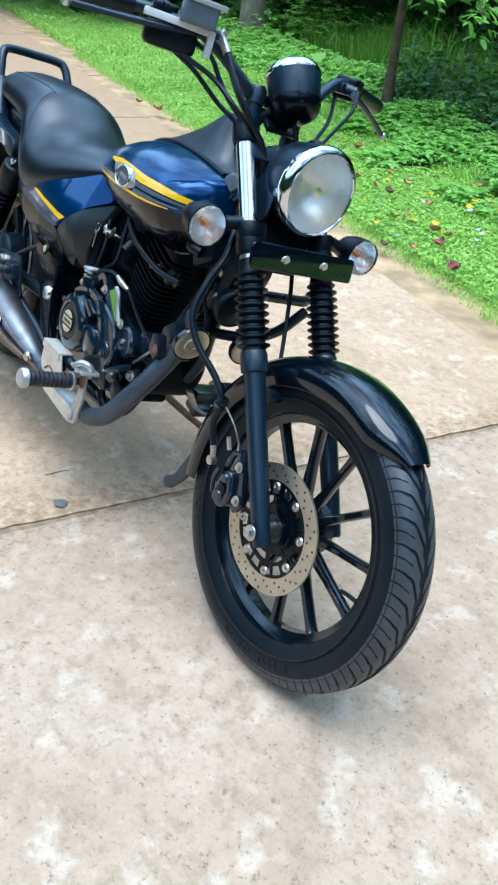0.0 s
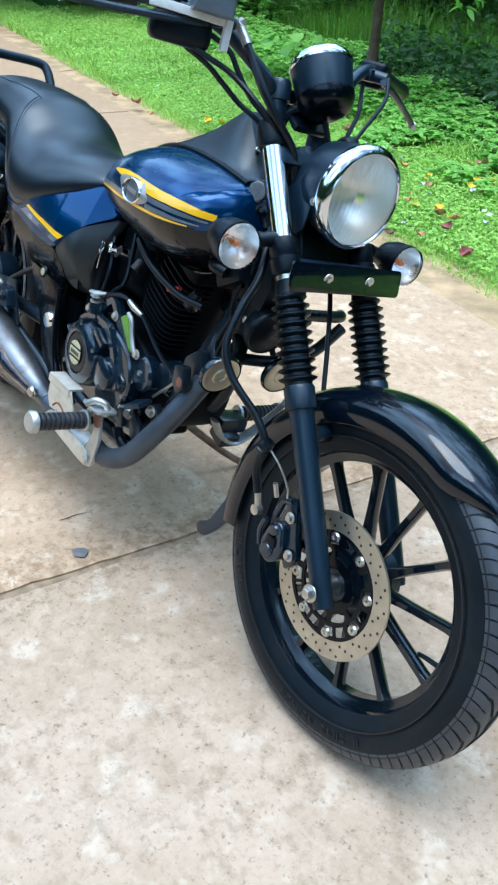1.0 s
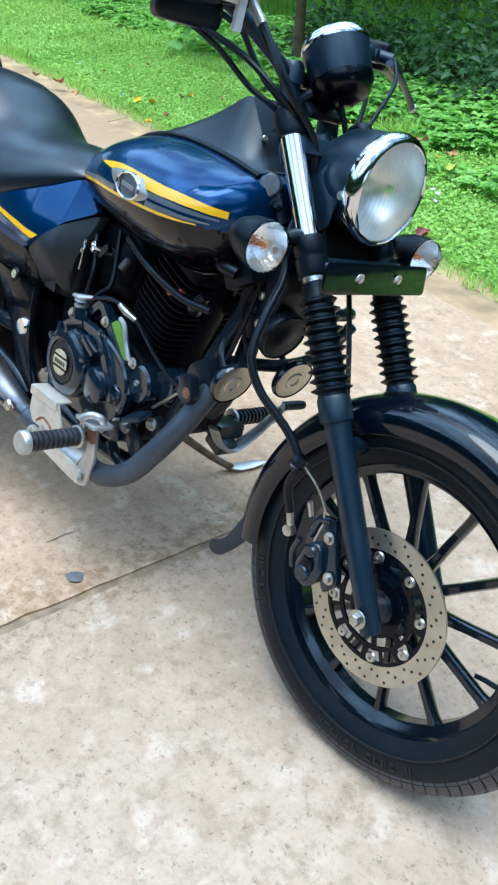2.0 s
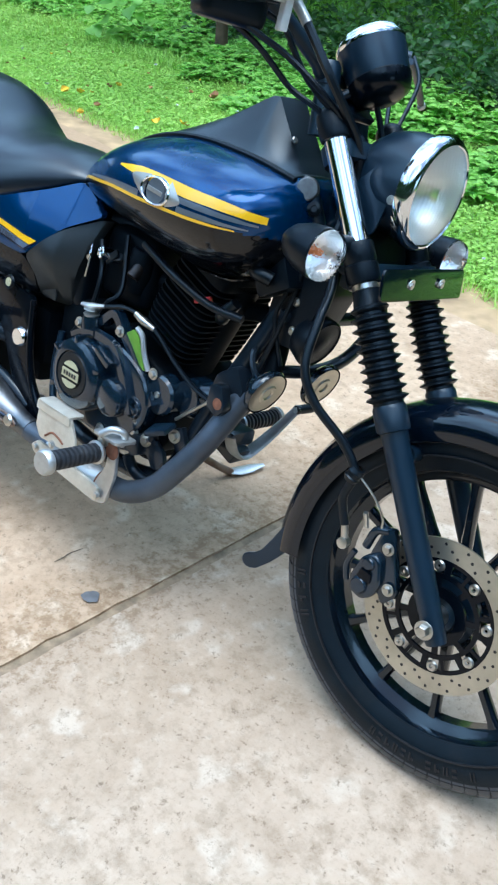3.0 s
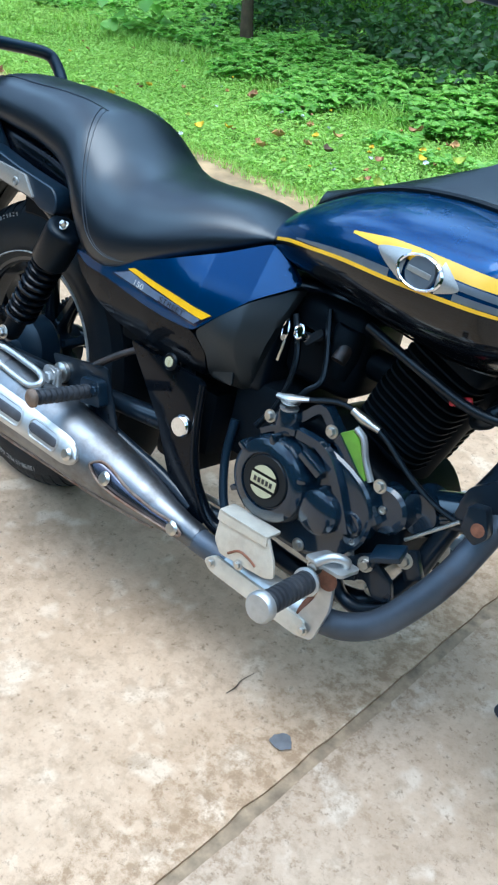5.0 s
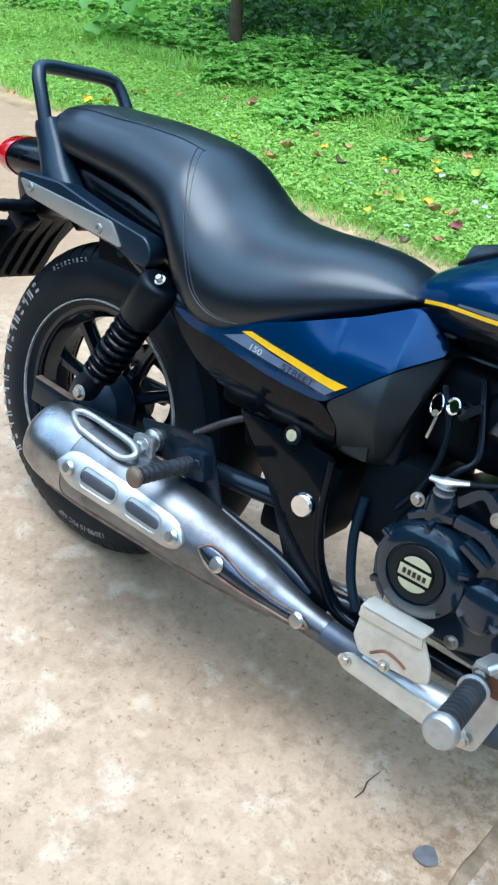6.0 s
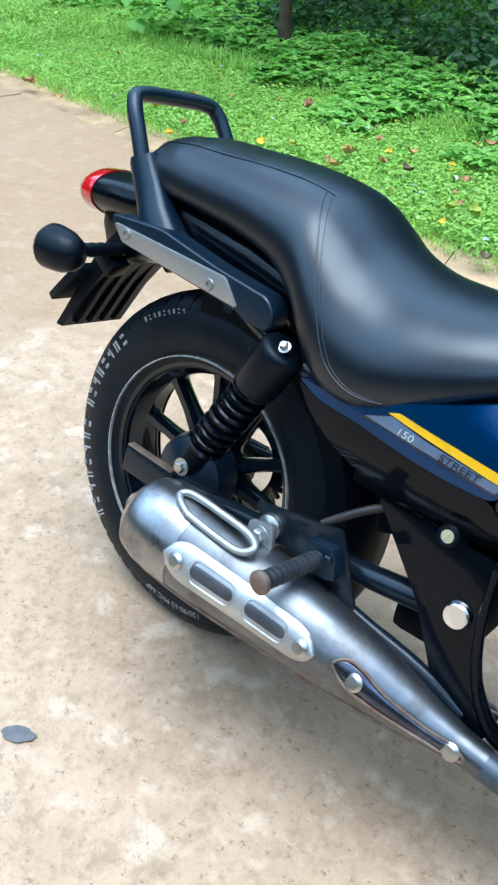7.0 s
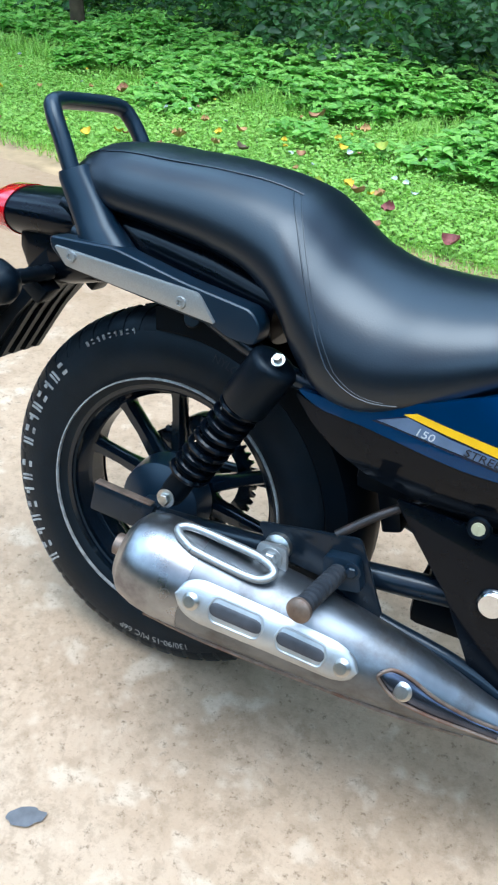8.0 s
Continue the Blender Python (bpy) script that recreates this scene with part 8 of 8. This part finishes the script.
def build_low_bough():
    """A drooping leafy branch of the slim tree that hangs over the thicket."""
    th = next(o for o in scene.objects if o.name == "tree")
    rnd = random.Random(5)
    base, dirs, ln = [], [], []
    for end, drop in ((V(1.15, -0.45, 0.98), 0.10), (V(0.75, -0.55, 1.08), 0.06), (V(1.5, -0.35, 1.22), 0.12)):
        p0 = V(0, 0.04, 1.25)
        line = [p0, p0 * 0.6 + end * 0.4 + V(0, 0, 0.14), p0 * 0.25 + end * 0.75 + V(0, 0, 0.12), end + V(0, 0, -drop)]
        part("limb", tube(line, [0.012, 0.009, 0.006, 0.003], 7, 4), BARK, th)
        for q in spline(line, 9)[6:]:
            for _ in range(7):
                base.append(tuple(q + V(rnd.gauss(0, 0.07), rnd.gauss(0, 0.07), rnd.gauss(-0.02, 0.06))))
                dirs.append((rnd.gauss(0.4, 0.8), rnd.gauss(0, 0.8), rnd.uniform(-0.7, 0.1)))
                ln.append(rnd.uniform(0.07, 0.13))
    base, dirs, ln = np.array(base), np.array(dirs), np.array(ln)
    v, t = leaves(base, dirs, unit(np.array([0, 0, 1.0]) + random_dirs(len(base), -0.5, 0.5) * 0.5), ln, ln * 0.42)
    tri_mesh("bough_leaves", v, t, CLOVER, "", "").parent = th


def build_tree_belt():
    """Woods closing the place on every side, seen in the shine of paint and chrome."""
    base, dirs, ln = [], [], []
    n = 40000
    a = RNG.uniform(0, 2 * np.pi, n)
    r = RNG.uniform(9.5, 15, n)
    cx, cy = r * np.cos(a) - 1.0, r * np.sin(a) - 0.5
    top = 5.2 + 2.0 * np.array([noise.noise((math.cos(t) * 3.0, math.sin(t) * 3.0, 1.0)) for t in a])
    z = RNG.uniform(0.0, 1.0, n) ** 0.8 * top
    open_road = (np.abs(cy - (1.0 - 0.262 * cx)) < 1.6) & (np.abs(cx) > 5)
    keep = ~((open_road) & (z < 3))
    base = np.stack([cx, cy, z], 1)[keep]
    m = len(base)
    L = RNG.uniform(0.35, 0.75, m)
    v, t = leaves(base, random_dirs(m, -0.6, 0.4), unit(np.array([0, 0, 1.0]) + random_dirs(m, -0.6, 0.6)), L, L * 0.6)
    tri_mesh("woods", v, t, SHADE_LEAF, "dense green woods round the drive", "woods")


def build_canopy():
    """The boughs of the wood that hang over the thicket and keep it in shade."""
    n = 15000
    x, y = field(n, -10, 6, 2.7, 9.0)
    z = 2.3 + 2.2 * RNG.uniform(0, 1, n) + 0.5 * patch(x, y, 0.7, 6.0)
    keep = patch(x, y, 1.1, 2.0) > -0.28
    base = np.stack([x, y, z], 1)[keep]
    m = len(base)
    L = RNG.uniform(0.14, 0.3, m)
    v, t = leaves(base, random_dirs(m, -0.6, 0.2), unit(np.array([0, 0, 1.0]) + random_dirs(m, -0.5, 0.5) * 0.6), L, L * 0.55)
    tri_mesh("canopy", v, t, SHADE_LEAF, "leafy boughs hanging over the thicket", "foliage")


def build_fence():
    """Sagging diamond wire mesh in front of the thicket."""
    th = empty_thing("wire_fence", pose(0, 0, 0), "sagging galvanised diamond wire mesh in the thicket", "fence")
    bm = bmesh.new()
    x0, x1, h, step = -0.5, 1.3, 1.15, 0.045
    def place(x, z):
        return V(x, 4.16 - 1.1 * x + 0.05 * noise.noise((x * 1.3, z * 2, 0)), z + 0.02 * noise.noise((x * 2, 0, z)))
    k = x0 - h
    while k < x1:
        for sgn in (1, -1):
            pts = []
            for i in range(15):
                f = i / 14
                x = k + h * f if sgn > 0 else k + h * (1 - f)
                if x0 <= x <= x1:
                    pts.append(place(x, 0.02 + h * f))
            if len(pts) > 1:
                for a, b in zip(pts, pts[1:]):
                    s = V(0.0011, 0, 0.0011 * sgn)
                    o = V(0, 0.0011, 0)
                    q = [bm.verts.new(w) for w in (a - s, a + o, a + s, b - s, b + o, b + s)]
                    bm.faces.new((q[0], q[1], q[4], q[3]))
                    bm.faces.new((q[1], q[2], q[5], q[4]))
                    bm.faces.new((q[2], q[0], q[3], q[5]))
        k += step
    tagged(part("wire_mesh", bm, WIRE, th), kind="stuff")


def build_fallen():
    spots = {"brown": [(-.52, 3.27, 1.9), (-.43, 2.7, 1), (-.09, 2.35, 1.5), (.05, 2.05, 1), (-1.59, 3.3, 1.6), (-3.07, 2.68, 1.6), (-1.89, 2.6, 1), (-3.34, 2.68, 1.2), (-3.04, 2.67, 1.2)],
             "tan": [(-.26, 3.17, 1.2), (-.97, 2.5, 1.5), (-1.01, 2.71, 1.7), (-.79, 2.91, 1.2), (0, 2.36, 1.1), (.05, 2.96, 1.2), (-.83, 2.69, 1.1), (-1, 2.99, 1), (-2.68, 2.53, 1)],
             "yellow": [(-.34, 2.97, 1), (-.29, 2.86, 1), (-.87, 2.84, .9), (-.15, 2.42, 1.1), (-1.29, 2.66, 1), (-.3, 2.17, .8), (-2.29, 2.72, 1.3), (-2.2, 2.76, 1.2), (-1.82, 2.4, 1), (-1.41, 2.58, 1.1), (-2.2, 3.08, 1)],
             "lime": [(-.34, 2.34, 1.4), (-.25, 2.36, 1.4), (-.13, 2.94, 1.4)],
             "maroon": [(.06, 2.22, 1.3), (.33, 2.01, 1.5)],
             "dark": [(-.69, 2.66, 1.4), (-.04, 1.95, 1)],
             "white": [(-.48, 2.7, .6), (-.51, 2.42, .5), (-.1, 2.11, .5), (.12, 2.42, .7), (-.24, 2.81, .7), (-1.38, 2.39, .6), (-2.5, 2.76, .6)]}
    rnd = random.Random(11)
    for _ in range(64):
        x = rnd.uniform(-3.6, 1.6)
        tone = rnd.choice(("tan", "yellow", "white", "white", "brown", "lime"))
        spots[tone].append((x, edge_y(x) + rnd.uniform(0.08, 1.05), rnd.uniform(0.35, 0.7)))
    words = {"brown": "curled brown", "tan": "dry tan", "yellow": "yellow", "lime": "yellow-green", "maroon": "dark red", "dark": "rotting dark", "white": "small pale"}
    for tone, places in spots.items():
        for x, y, k in places:
            bm = bmesh.new()
            L, W = 0.044 * k, 0.022 * k
            n = 7
            rows = []
            for i in range(n + 1):
                f = i / n
                w = W * math.sin(math.pi * min(1, f * 0.93 + 0.05)) ** 0.8
                rows.append([bm.verts.new((L * (f - 0.5), w * g, 0.010 * k * abs(g) ** 1.5 + 0.012 * k * (2 * f - 1) ** 2 + 0.002 * rnd.uniform(-1, 1))) for g in (-1, -0.5, 0, 0.5, 1)])
            for a, b in zip(rows, rows[1:]):
                for j in range(4):
                    bm.faces.new((a[j], b[j], b[j + 1], a[j + 1]))
            ob = part("fallen_leaf", bm, DEAD[tone])
            ob.matrix_world = pose(x, y, 0.045 + 0.02 * max(0, y - edge_y(x)), rnd.uniform(-20, 20), rnd.uniform(-20, 20), rnd.uniform(0, 360))
            tagged(ob, words[tone] + " fallen leaf lying on the grass", "leaf", "fallen leaves")


build_turf()
build_ground_cover()
build_weeds()
build_tall_grass()
build_shrubs()
build_big_leaves()
build_tree(-2.55, 4.55, 0.043, 4.2, (-0.1, 0.15), BARK, "slim brown-barked tree with drooping leaves at the verge", 16, 3, leafy=5)
build_tree(-6.6, 6.3, 0.16, 5.0, (0.1, 0.1), PALEBARK, "thick pale-barked tree trunk in the tall grass", 5, 8, leafy=5)
build_low_bough()
build_tree_belt()
build_canopy()
build_fence()
build_fallen()
